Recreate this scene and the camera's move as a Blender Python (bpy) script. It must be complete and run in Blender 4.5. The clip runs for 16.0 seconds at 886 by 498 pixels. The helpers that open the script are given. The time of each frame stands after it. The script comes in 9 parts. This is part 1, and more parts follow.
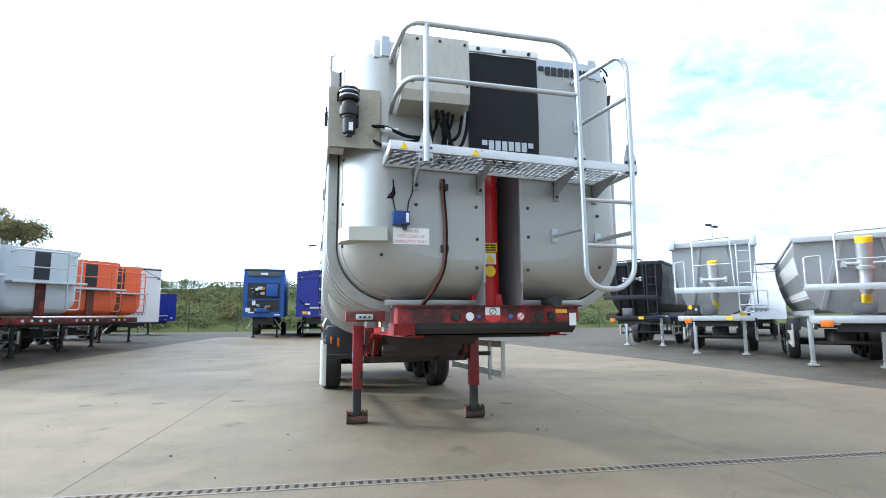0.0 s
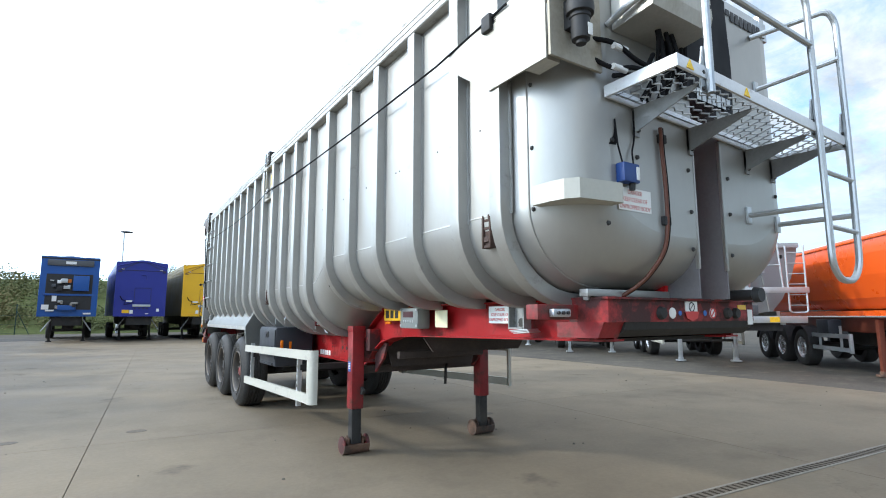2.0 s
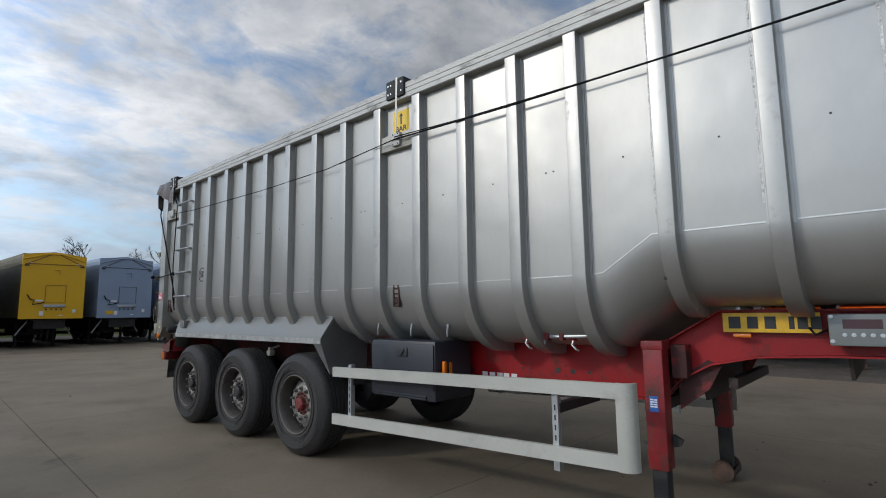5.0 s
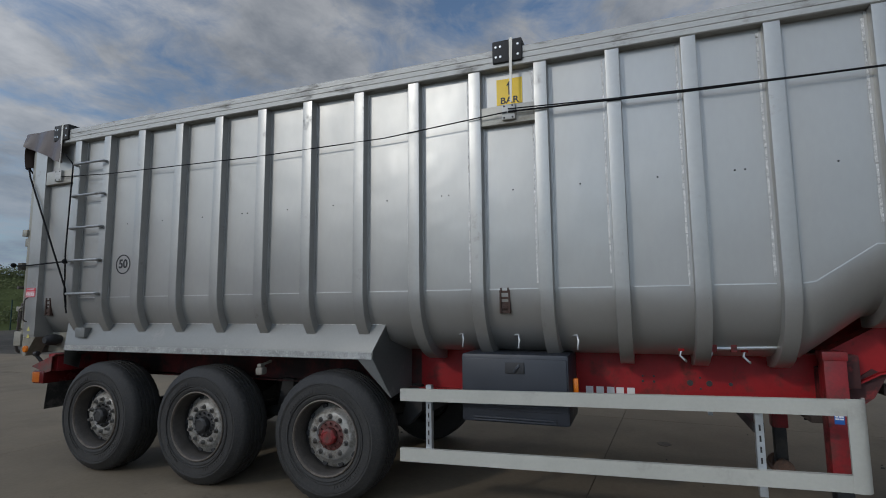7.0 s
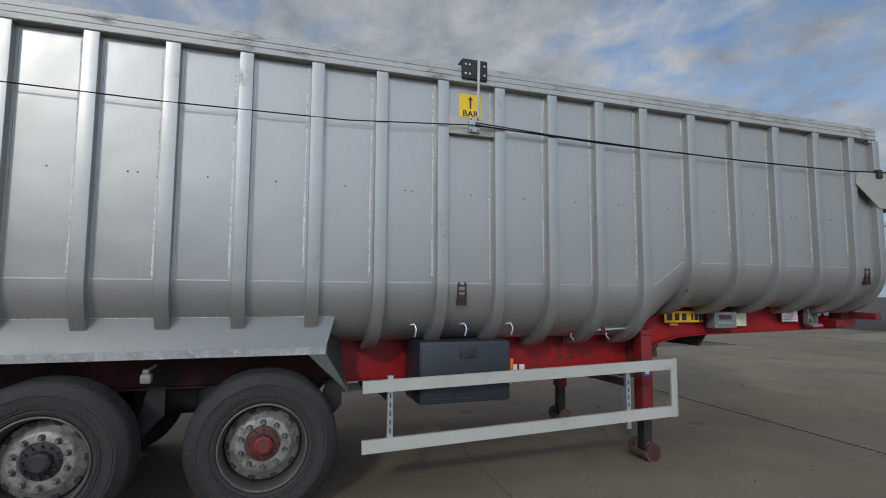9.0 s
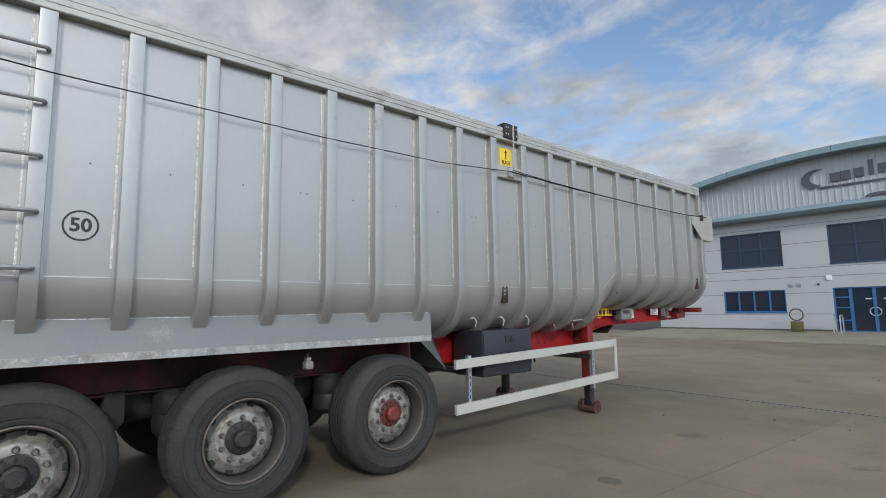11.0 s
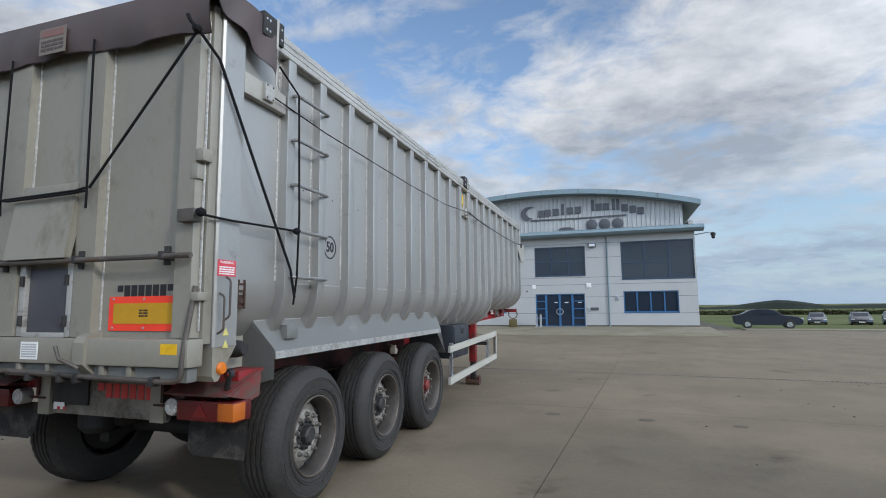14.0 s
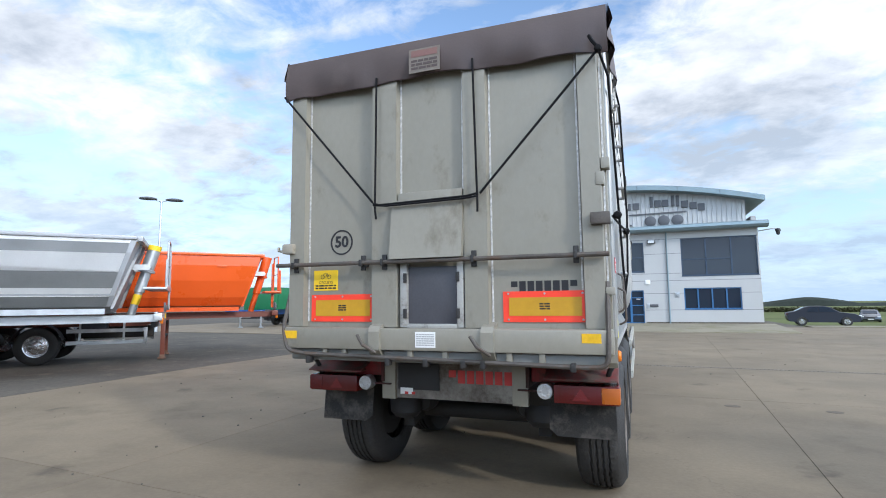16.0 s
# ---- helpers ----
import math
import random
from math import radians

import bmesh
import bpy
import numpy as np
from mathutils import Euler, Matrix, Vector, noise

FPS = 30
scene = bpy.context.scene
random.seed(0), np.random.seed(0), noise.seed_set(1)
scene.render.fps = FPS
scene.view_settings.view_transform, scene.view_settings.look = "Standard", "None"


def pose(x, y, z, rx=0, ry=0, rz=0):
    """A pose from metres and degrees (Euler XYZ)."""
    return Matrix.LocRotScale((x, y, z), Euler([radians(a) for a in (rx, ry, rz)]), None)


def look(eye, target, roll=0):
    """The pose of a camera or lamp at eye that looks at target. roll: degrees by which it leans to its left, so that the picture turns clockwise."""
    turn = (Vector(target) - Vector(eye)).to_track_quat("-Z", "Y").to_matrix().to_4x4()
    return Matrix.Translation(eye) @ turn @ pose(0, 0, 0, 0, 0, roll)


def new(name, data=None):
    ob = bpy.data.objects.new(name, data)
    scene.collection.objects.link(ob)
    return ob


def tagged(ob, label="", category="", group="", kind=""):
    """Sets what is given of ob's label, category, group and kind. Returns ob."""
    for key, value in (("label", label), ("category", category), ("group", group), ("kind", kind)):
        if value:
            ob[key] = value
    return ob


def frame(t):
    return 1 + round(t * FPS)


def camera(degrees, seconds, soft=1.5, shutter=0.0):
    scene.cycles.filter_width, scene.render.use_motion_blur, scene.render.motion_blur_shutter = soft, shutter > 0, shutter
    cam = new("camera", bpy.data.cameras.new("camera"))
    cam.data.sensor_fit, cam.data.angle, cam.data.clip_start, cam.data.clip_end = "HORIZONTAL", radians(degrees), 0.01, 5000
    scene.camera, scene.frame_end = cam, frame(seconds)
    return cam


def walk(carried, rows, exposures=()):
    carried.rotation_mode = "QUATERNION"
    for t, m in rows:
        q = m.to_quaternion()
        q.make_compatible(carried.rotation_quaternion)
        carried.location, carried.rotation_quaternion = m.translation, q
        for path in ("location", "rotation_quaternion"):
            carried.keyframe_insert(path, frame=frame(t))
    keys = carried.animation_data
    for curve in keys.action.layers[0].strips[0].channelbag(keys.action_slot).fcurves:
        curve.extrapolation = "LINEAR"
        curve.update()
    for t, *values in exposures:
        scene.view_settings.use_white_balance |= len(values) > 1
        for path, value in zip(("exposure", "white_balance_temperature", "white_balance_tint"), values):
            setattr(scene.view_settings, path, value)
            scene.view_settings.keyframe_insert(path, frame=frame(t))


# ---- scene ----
# ---- camera ----
cam = camera(81.3, 16.0, 1.0)
PATH = [
    (0, (-1.347, 0.846, 1.387), (-0.886, 2.775, 1.646), -0.3),
    (0.5, (-1.776, 1.277, 1.372), (-1.064, 3.128, 1.632), -0.3),
    (1, (-2.199, 1.771, 1.366), (-1.314, 3.546, 1.625), -0.2),
    (1.5, (-2.614, 2.296, 1.374), (-1.625, 4.015, 1.633), -0.2),
    (2, (-3.007, 2.868, 1.368), (-1.936, 4.537, 1.627), -0.1),
    (2.5, (-3.309, 3.431, 1.375), (-2.136, 5.031, 1.634), -0.1),
    (3, (-3.606, 4.079, 1.402), (-2.356, 5.618, 1.661), -0.2),
    (3.5, (-3.844, 4.724, 1.388), (-2.518, 6.198, 1.647), -0.3),
    (4, (-4.039, 5.378, 1.443), (-2.651, 6.796, 1.694), -0.5),
    (4.3, (-4.168, 5.741, 1.471), (-2.75, 7.131, 1.711), -0.5),
    (4.5, (-4.256, 5.991, 1.469), (-2.815, 7.356, 1.712), -0.7),
    (5, (-4.428, 6.654, 1.476), (-2.938, 7.966, 1.719), -0.7),
    (7.3, (-5.057, 9.47, 1.594), (-3.138, 9.994, 1.802), -0.5),
    (7.5, (-5.096, 9.709, 1.593), (-3.146, 10.104, 1.793), -0.5),
    (7.8, (-5.139, 10.045, 1.587), (-3.157, 10.236, 1.78), -0.6),
    (8, (-5.148, 10.248, 1.593), (-3.158, 10.326, 1.773), -0.3),
    (8.2, (-5.165, 10.478, 1.619), (-3.174, 10.434, 1.796), -0.2),
    (10.3, (-5.322, 13.393, 1.547), (-3.746, 12.179, 1.753), -0.1),
    (10.5, (-5.298, 13.678, 1.525), (-3.731, 12.454, 1.738), -0.4),
    (11, (-5.233, 14.326, 1.47), (-3.718, 13.042, 1.702), -0.9),
    (11.5, (-5.127, 14.999, 1.45), (-3.702, 13.615, 1.682), -1.0),
    (12, (-5.004, 15.645, 1.469), (-3.672, 14.171, 1.697), -1.0),
    (12.5, (-4.732, 16.264, 1.485), (-3.53, 14.681, 1.709), -0.9),
    (13, (-4.433, 16.848, 1.512), (-3.383, 15.161, 1.734), -0.8),
    (13.5, (-4.0, 17.363, 1.523), (-3.163, 15.56, 1.742), -0.8),
    (14, (-3.572, 17.873, 1.532), (-2.939, 15.988, 1.75), -0.6),
    (14.5, (-3.076, 18.282, 1.539), (-2.558, 16.362, 1.755), -0.6),
    (15, (-2.543, 18.599, 1.544), (-1.886, 16.722, 1.756), -0.6),
    (15.5, (-1.978, 18.805, 1.528), (-1.265, 16.949, 1.738), -0.6),
    (16, (-1.428, 18.975, 1.534), (-0.729, 17.113, 1.742), -0.6),
]
EXPOSURES = [
    (0.0, 0.60, 6200, 6), (1.5, 0.41, 6180, 5), (2.5, -0.20, 6300, 8), (3.5, -0.74, 6450, 10), (4.5, -1.12, 6450, 10), (5.2, -1.34, 6450, 10),
    (7.3, -1.67, 6250, 10), (8.2, -1.57, 6250, 10), (10.3, -0.90, 6450, 10), (11.0, -0.79, 6500, 10), (12.5, -0.76, 6500, 10), (14.0, -0.70, 6300, 10), (15.0, -0.58, 6200, 10), (16.0, -0.10, 6150, 10),
]
walk(cam, [(t, look(eye, target, roll)) for t, eye, target, roll in PATH], EXPOSURES)

# ---- world and sun ----
SUN_DIR = Vector((-0.80, 0.418, 0.43)).normalized()
world = bpy.data.worlds.new("sky")
scene.world = world
world.use_nodes = True
wn, wl = world.node_tree.nodes, world.node_tree.links
wn.clear()
w_out, w_bg = wn.new("ShaderNodeOutputWorld"), wn.new("ShaderNodeBackground")
w_sky = wn.new("ShaderNodeTexSky")
w_sky.sky_type, w_sky.sun_disc = "NISHITA", False
w_sky.sun_elevation, w_sky.sun_rotation = radians(25.5), radians(-62.4)
w_sky.altitude, w_sky.air_density, w_sky.dust_density, w_sky.ozone_density = 50, 1.0, 0.3, 1.5
w_co, w_sep = wn.new("ShaderNodeTexCoord"), wn.new("ShaderNodeSeparateXYZ")
w_max, w_add = wn.new("ShaderNodeMath"), wn.new("ShaderNodeMath")
w_max.operation, w_add.operation = "MAXIMUM", "ADD"
w_max.inputs[1].default_value, w_add.inputs[1].default_value = 0.0, 0.22
w_div = wn.new("ShaderNodeVectorMath")
w_div.operation = "DIVIDE"
w_cmb = wn.new("ShaderNodeCombineXYZ")
wl.new(w_co.outputs["Generated"], w_sep.inputs[0])
wl.new(w_sep.outputs["Z"], w_max.inputs[0])
wl.new(w_max.outputs[0], w_add.inputs[0])
for k in range(3):
    wl.new(w_add.outputs[0], w_cmb.inputs[k])
wl.new(w_co.outputs["Generated"], w_div.inputs[0])
wl.new(w_cmb.outputs[0], w_div.inputs[1])
w_map = wn.new("ShaderNodeMapping")
w_map.inputs["Scale"].default_value = (1.0, 1.15, 0.0)
w_map.inputs["Location"].default_value = (1.7, 4.4, 0)
wl.new(w_div.outputs[0], w_map.inputs[0])


def sky_noise(scale, detail, rough, distort):
    n = wn.new("ShaderNodeTexNoise")
    n.inputs["Scale"].default_value, n.inputs["Detail"].default_value = scale, detail
    n.inputs["Roughness"].default_value, n.inputs["Distortion"].default_value = rough, distort
    wl.new(w_map.outputs[0], n.inputs["Vector"])
    return n.outputs["Fac"]


def sky_mix(a, b, share):
    m = wn.new("ShaderNodeMix")
    m.inputs["Factor"].default_value = share
    wl.new(a, m.inputs["A"])
    wl.new(b, m.inputs["B"])
    return m.outputs["Result"]


# broad banks of cloud, broken up by a field of small puffs
w_cover = sky_mix(sky_noise(1.15, 9, 0.58, 0.35), sky_noise(5.2, 8, 0.62, 0.5), 0.36)
w_tone = sky_mix(sky_noise(1.7, 8, 0.55, 0.3), sky_noise(7.5, 6, 0.6, 0.2), 0.30)
w_r1, w_r2 = wn.new("ShaderNodeValToRGB"), wn.new("ShaderNodeValToRGB")
w_r1.color_ramp.elements[0].position, w_r1.color_ramp.elements[1].position = 0.40, 0.53
w_r2.color_ramp.elements[0].position, w_r2.color_ramp.elements[1].position = 0.40, 0.60
w_r2.color_ramp.elements[0].color = (6.0, 6.6, 7.5, 1)
w_r2.color_ramp.elements[1].color = (11.8, 12.1, 12.6, 1)
wl.new(w_cover, w_r1.inputs[0])
wl.new(w_tone, w_r2.inputs[0])
w_mix = wn.new("ShaderNodeMix")
w_mix.data_type = "RGBA"
wl.new(w_r1.outputs[0], w_mix.inputs["Factor"])
w_blue = wn.new("ShaderNodeVectorMath")
w_blue.operation = "SCALE"
w_blue.inputs["Scale"].default_value = 2.9
wl.new(w_sky.outputs[0], w_blue.inputs[0])
wl.new(w_blue.outputs[0], w_mix.inputs["A"])
wl.new(w_r2.outputs[0], w_mix.inputs["B"])
w_dot = wn.new("ShaderNodeVectorMath")
w_dot.operation = "DOT_PRODUCT"
w_dot.inputs[1].default_value = SUN_DIR
wl.new(w_co.outputs["Generated"], w_dot.inputs[0])
w_halo = wn.new("ShaderNodeMapRange")
w_halo.interpolation_type = "SMOOTHSTEP"
for k, v in (("From Min", -0.1), ("From Max", 1.0), ("To Min", 1.14), ("To Max", 3.9)):
    w_halo.inputs[k].default_value = v
wl.new(w_dot.outputs["Value"], w_halo.inputs["Value"])
w_lit = wn.new("ShaderNodeVectorMath")
w_lit.operation = "SCALE"
w_low = wn.new("ShaderNodeMapRange")
for k, v in (("From Min", 0.0), ("From Max", 0.32), ("To Min", 0.9), ("To Max", 0.0)):
    w_low.inputs[k].default_value = v
wl.new(w_max.outputs[0], w_low.inputs["Value"])
w_haze = wn.new("ShaderNodeMix")
w_haze.data_type = "RGBA"
w_haze.inputs["B"].default_value = (6.0, 8.0, 10.2, 1)
wl.new(w_low.outputs[0], w_haze.inputs["Factor"])
wl.new(w_mix.outputs["Result"], w_haze.inputs["A"])
wl.new(w_haze.outputs["Result"], w_lit.inputs[0])
wl.new(w_halo.outputs[0], w_lit.inputs["Scale"])
wl.new(w_lit.outputs[0], w_bg.inputs["Color"])
w_bg.inputs["Strength"].default_value = 0.088
wl.new(w_bg.outputs[0], w_out.inputs[0])

sun = new("sun", bpy.data.lights.new("sun", "SUN"))
sun.data.energy, sun.data.angle, sun.data.color = 2.5, radians(4), (1.0, 0.95, 0.87)
sun.matrix_world = look((0, 0, 30), Vector((0, 0, 30)) - SUN_DIR)


# ---- materials ----
def nd(tree, kind, **kw):
    n = tree.nodes.new(kind)
    for k, v in kw.items():
        n.inputs[k].default_value = v
    return n


def mat(name, col, rough=0.5, metal=0.0, var=0.10, scale=1.3, fine=45.0, bump=0.08, dirt=None, dirt_amount=0.0, dirt_scale=2.5, stretch=(1, 1, 1), spec=0.5, coat=0.0):
    """Painted or raw surface: broad tone drift, fine grain, roughness drift, and optional patches of dirt."""
    m = bpy.data.materials.new(name)
    m.use_nodes = True
    t = m.node_tree
    b = t.nodes["Principled BSDF"]
    b.inputs["Metallic"].default_value = metal
    b.inputs["Specular IOR Level"].default_value = spec
    b.inputs["Coat Weight"].default_value = coat
    b.inputs["Coat Roughness"].default_value = 0.15
    co = t.nodes.new("ShaderNodeTexCoord")
    mp = nd(t, "ShaderNodeMapping", Scale=stretch)
    t.links.new(co.outputs["Object"], mp.inputs[0])
    broad = nd(t, "ShaderNodeTexNoise", Scale=scale, Detail=6.0, Roughness=0.6)
    grain = nd(t, "ShaderNodeTexNoise", Scale=fine, Detail=4.0, Roughness=0.6)
    for n in (broad, grain):
        t.links.new(mp.outputs[0], n.inputs["Vector"])
    mr = nd(t, "ShaderNodeMapRange", **{"From Min": 0.3, "From Max": 0.7, "To Min": 1 - var, "To Max": 1 + var})
    mg = nd(t, "ShaderNodeMapRange", **{"From Min": 0.3, "From Max": 0.7, "To Min": 1 - var * 0.5, "To Max": 1 + var * 0.5})
    t.links.new(broad.outputs["Fac"], mr.inputs["Value"])
    t.links.new(grain.outputs["Fac"], mg.inputs["Value"])
    mul = t.nodes.new("ShaderNodeMath")
    mul.operation = "MULTIPLY"
    t.links.new(mr.outputs[0], mul.inputs[0])
    t.links.new(mg.outputs[0], mul.inputs[1])
    vm = t.nodes.new("ShaderNodeVectorMath")
    vm.operation = "SCALE"
    vm.inputs[0].default_value = col
    t.links.new(mul.outputs[0], vm.inputs["Scale"])
    colour = vm.outputs[0]
    rr = nd(t, "ShaderNodeMapRange", **{"From Min": 0.3, "From Max": 0.7, "To Min": max(rough - 0.08, 0.02), "To Max": min(rough + 0.10, 1)})
    t.links.new(broad.outputs["Fac"], rr.inputs["Value"])
    rough_out = rr.outputs[0]
    if dirt:
        dn = nd(t, "ShaderNodeTexNoise", Scale=dirt_scale, Detail=8.0, Roughness=0.7)
        t.links.new(mp.outputs[0], dn.inputs["Vector"])
        ramp = nd(t, "ShaderNodeMapRange", **{"From Min": 0.62 - dirt_amount * 0.3, "From Max": 0.78 - dirt_amount * 0.3, "To Min": 0.0, "To Max": 0.9})
        t.links.new(dn.outputs["Fac"], ramp.inputs["Value"])
        mx = t.nodes.new("ShaderNodeMix")
        mx.data_type = "RGBA"
        mx.inputs["B"].default_value = (*dirt, 1)
        t.links.new(ramp.outputs[0], mx.inputs["Factor"])
        t.links.new(colour, mx.inputs["A"])
        colour = mx.outputs["Result"]
        mr2 = t.nodes.new("ShaderNodeMix")
        mr2.inputs["B"].default_value = 0.85
        t.links.new(ramp.outputs[0], mr2.inputs["Factor"])
        t.links.new(rough_out, mr2.inputs["A"])
        rough_out = mr2.outputs["Result"]
    t.links.new(colour, b.inputs["Base Color"])
    t.links.new(rough_out, b.inputs["Roughness"])
    if bump:
        bp = nd(t, "ShaderNodeBump", Strength=bump, Distance=0.01)
        t.links.new(grain.outputs["Fac"], bp.inputs["Height"])
        t.links.new(bp.outputs[0], b.inputs["Normal"])
    return m


def flat_mat(name, col, rough=0.5, metal=0.0):
    return mat(name, col, rough, metal, var=0.05, scale=8, fine=120, bump=0.02)


def wavy(m, scale, depth):
    """Adds the slow waves of thin sheet metal to a material's relief."""
    t = m.node_tree
    b = t.nodes["Principled BSDF"]
    co = t.nodes.new("ShaderNodeTexCoord")
    n = nd(t, "ShaderNodeTexNoise", Scale=scale, Detail=2.0, Roughness=0.45)
    t.links.new(co.outputs["Object"], n.inputs["Vector"])
    w = nd(t, "ShaderNodeBump", Strength=1.0, Distance=depth)
    t.links.new(n.outputs["Fac"], w.inputs["Height"])
    if b.inputs["Normal"].links:
        t.links.new(b.inputs["Normal"].links[0].from_socket, w.inputs["Normal"])
    t.links.new(w.outputs["Normal"], b.inputs["Normal"])
    return m


SILVER = mat("silver_paint", (0.368, 0.362, 0.340), 0.40, 0.58, var=0.035, scale=0.9, fine=25, bump=0.010, stretch=(1, 1, 0.45))
SILVER_RIB = mat("silver_rib_paint", (0.362, 0.357, 0.336), 0.38, 0.62, var=0.05, scale=2.0, fine=30, bump=0.02, dirt=(0.26, 0.252, 0.232), dirt_amount=0.03, dirt_scale=6)
wavy(SILVER, 2.2, 0.010)
RAIL_ALU = mat("worn_aluminium", (0.385, 0.38, 0.355), 0.55, 0.30, var=0.12, scale=2.5, fine=60, bump=0.10, dirt=(0.17, 0.158, 0.135), dirt_amount=0.28, dirt_scale=13.0, stretch=(1, 0.30, 1))
CHIPPED = mat("chipped_edge_paint", (0.30, 0.30, 0.285), 0.55, 0.2, var=0.3, scale=9, fine=70, bump=0.3, dirt=(0.55, 0.54, 0.50), dirt_amount=0.30, dirt_scale=26)
WELD = mat("weld_bead", (0.54, 0.53, 0.505), 0.40, 0.40, var=0.35, scale=40, fine=160, bump=0.5)
TAIL = mat("tailgate_paint", (0.270, 0.253, 0.206), 0.47, 0.28, var=0.07, scale=1.2, fine=30, bump=0.04, dirt=(0.185, 0.163, 0.122), dirt_amount=0.22, dirt_scale=2.6, stretch=(1, 1, 0.6))
wavy(TAIL, 2.4, 0.006)
STAIN = mat("stained_stainless", (0.46, 0.44, 0.39), 0.50, 0.45, var=0.12, scale=3, fine=50, bump=0.08, dirt=(0.37, 0.345, 0.29), dirt_amount=0.30, dirt_scale=3, stretch=(1, 1, 0.3))
STAIN_MID = mat("dull_stainless", (0.36, 0.345, 0.30), 0.5, 0.3, var=0.1, scale=3, fine=50, bump=0.06, dirt=(0.29, 0.265, 0.21), dirt_amount=0.3, dirt_scale=3)
STAIN_DARK = mat("tarnished_plate", (0.34, 0.31, 0.25), 0.55, 0.3, var=0.16, scale=4, fine=50, bump=0.1, dirt=(0.22, 0.19, 0.14), dirt_amount=0.4, dirt_scale=4)
PLANK_ALU = mat("pale_aluminium_plank", (0.62, 0.63, 0.64), 0.42, 0.45, var=0.08, scale=5, fine=60, bump=0.06, dirt=(0.30, 0.29, 0.27), dirt_amount=0.10, dirt_scale=9.0)
DULL_PLATE = mat("dull_grey_plate", (0.27, 0.275, 0.275), 0.6, 0.4, var=0.12, scale=6, fine=60, bump=0.1)
GALV = mat("galvanised_steel", (0.48, 0.50, 0.51), 0.40, 0.75, var=0.10, scale=6, fine=60, bump=0.06)
RED = mat("red_chassis_paint", (0.275, 0.007, 0.009), 0.42, 0.0, var=0.14, scale=2, fine=30, bump=0.05, dirt=(0.070, 0.024, 0.018), dirt_amount=0.30, dirt_scale=4.5, spec=0.32)
RED_GRIMY = mat("grimy_red_paint", (0.30, 0.012, 0.012), 0.5, 0.0, var=0.2, scale=3, fine=40, bump=0.12, dirt=(0.022, 0.016, 0.015), dirt_amount=0.86, dirt_scale=4.2)
RED_WORN = mat("worn_red_paint", (0.215, 0.010, 0.013), 0.5, 0.0, var=0.22, scale=5, fine=50, bump=0.15, dirt=(0.060, 0.034, 0.026), dirt_amount=0.48, dirt_scale=5.5)
RIM_WELL = mat("dark_rim_barrel", (0.058, 0.051, 0.044), 0.6, 0.2, var=0.3, scale=8, fine=60, bump=0.2)
RED_GRIME_SHADE = mat("grimy_shaded_red", (0.10, 0.010, 0.009), 0.65, 0.0, var=0.35, scale=3, fine=40, bump=0.15, dirt=(0.018, 0.014, 0.012), dirt_amount=0.75, dirt_scale=1.6)
STEEL_DULL = mat("dull_bracket_steel", (0.27, 0.275, 0.27), 0.45, 0.5, var=0.2, scale=7, fine=60, bump=0.15, dirt=(0.12, 0.10, 0.08), dirt_amount=0.3, dirt_scale=7)
RED_CLEAN = mat("red_ram_paint", (0.50, 0.012, 0.015), 0.35, 0.0, var=0.06, scale=3, bump=0.03)
RUSTY = mat("rusted_steel", (0.13, 0.075, 0.05), 0.8, 0.1, var=0.35, scale=6, fine=70, bump=0.4, dirt=(0.05, 0.04, 0.035), dirt_amount=0.5)
BAR_STEEL = mat("dull_bar_steel", (0.095, 0.083, 0.072), 0.6, 0.35, var=0.25, scale=6, fine=70, bump=0.25, dirt=(0.12, 0.075, 0.05), dirt_amount=0.3, dirt_scale=5)
DARK = mat("underframe_black", (0.018, 0.017, 0.016), 0.7, 0.0, var=0.3, scale=4, fine=50, bump=0.15, dirt=(0.055, 0.048, 0.040), dirt_amount=0.35)
BLACK = flat_mat("black_rubber", (0.018, 0.018, 0.019), 0.6)
CABLE = mat("black_cord", (0.009, 0.009, 0.010), 0.88, 0.0, var=0.2, scale=8, fine=140, bump=0.15, spec=0.18)
TYRE = mat("tyre_rubber", (0.023, 0.022, 0.0205), 0.72, 0.0, var=0.32, scale=3, fine=70, bump=0.45, dirt=(0.050, 0.045, 0.038), dirt_amount=0.36, dirt_scale=42)
TYRE_MARK = mat("scuffed_tyre_lettering", (0.034, 0.032, 0.029), 0.8, 0.0, var=0.4, scale=20, bump=0.3)
RIM = mat("wheel_rim_steel", (0.30, 0.288, 0.262), 0.48, 0.4, var=0.28, scale=9, fine=60, bump=0.25, dirt=(0.105, 0.085, 0.062), dirt_amount=0.42, dirt_scale=12)
RIM_CHROME = mat("polished_rim", (0.62, 0.62, 0.63), 0.22, 0.9, var=0.08, scale=8, bump=0.03)
HUB_DARK = mat("greasy_hub", (0.035, 0.034, 0.033), 0.6, 0.3, var=0.3, scale=9, bump=0.2)
HUB_RED = mat("red_hub", (0.20, 0.014, 0.014), 0.55, 0.0, var=0.3, scale=12, bump=0.2, dirt=(0.06, 0.04, 0.03), dirt_amount=0.5, dirt_scale=14)
GUARD_WHITE = mat("white_guard_paint", (0.41, 0.402, 0.352), 0.46, 0.05, var=0.06, scale=2, bump=0.03, dirt=(0.30, 0.285, 0.25), dirt_amount=0.10)
APRON = mat("grey_apron_paint", (0.175, 0.178, 0.168), 0.46, 0.25, var=0.08, scale=1.5, fine=40, bump=0.04, dirt=(0.30, 0.295, 0.275), dirt_amount=0.08, dirt_scale=5.0)
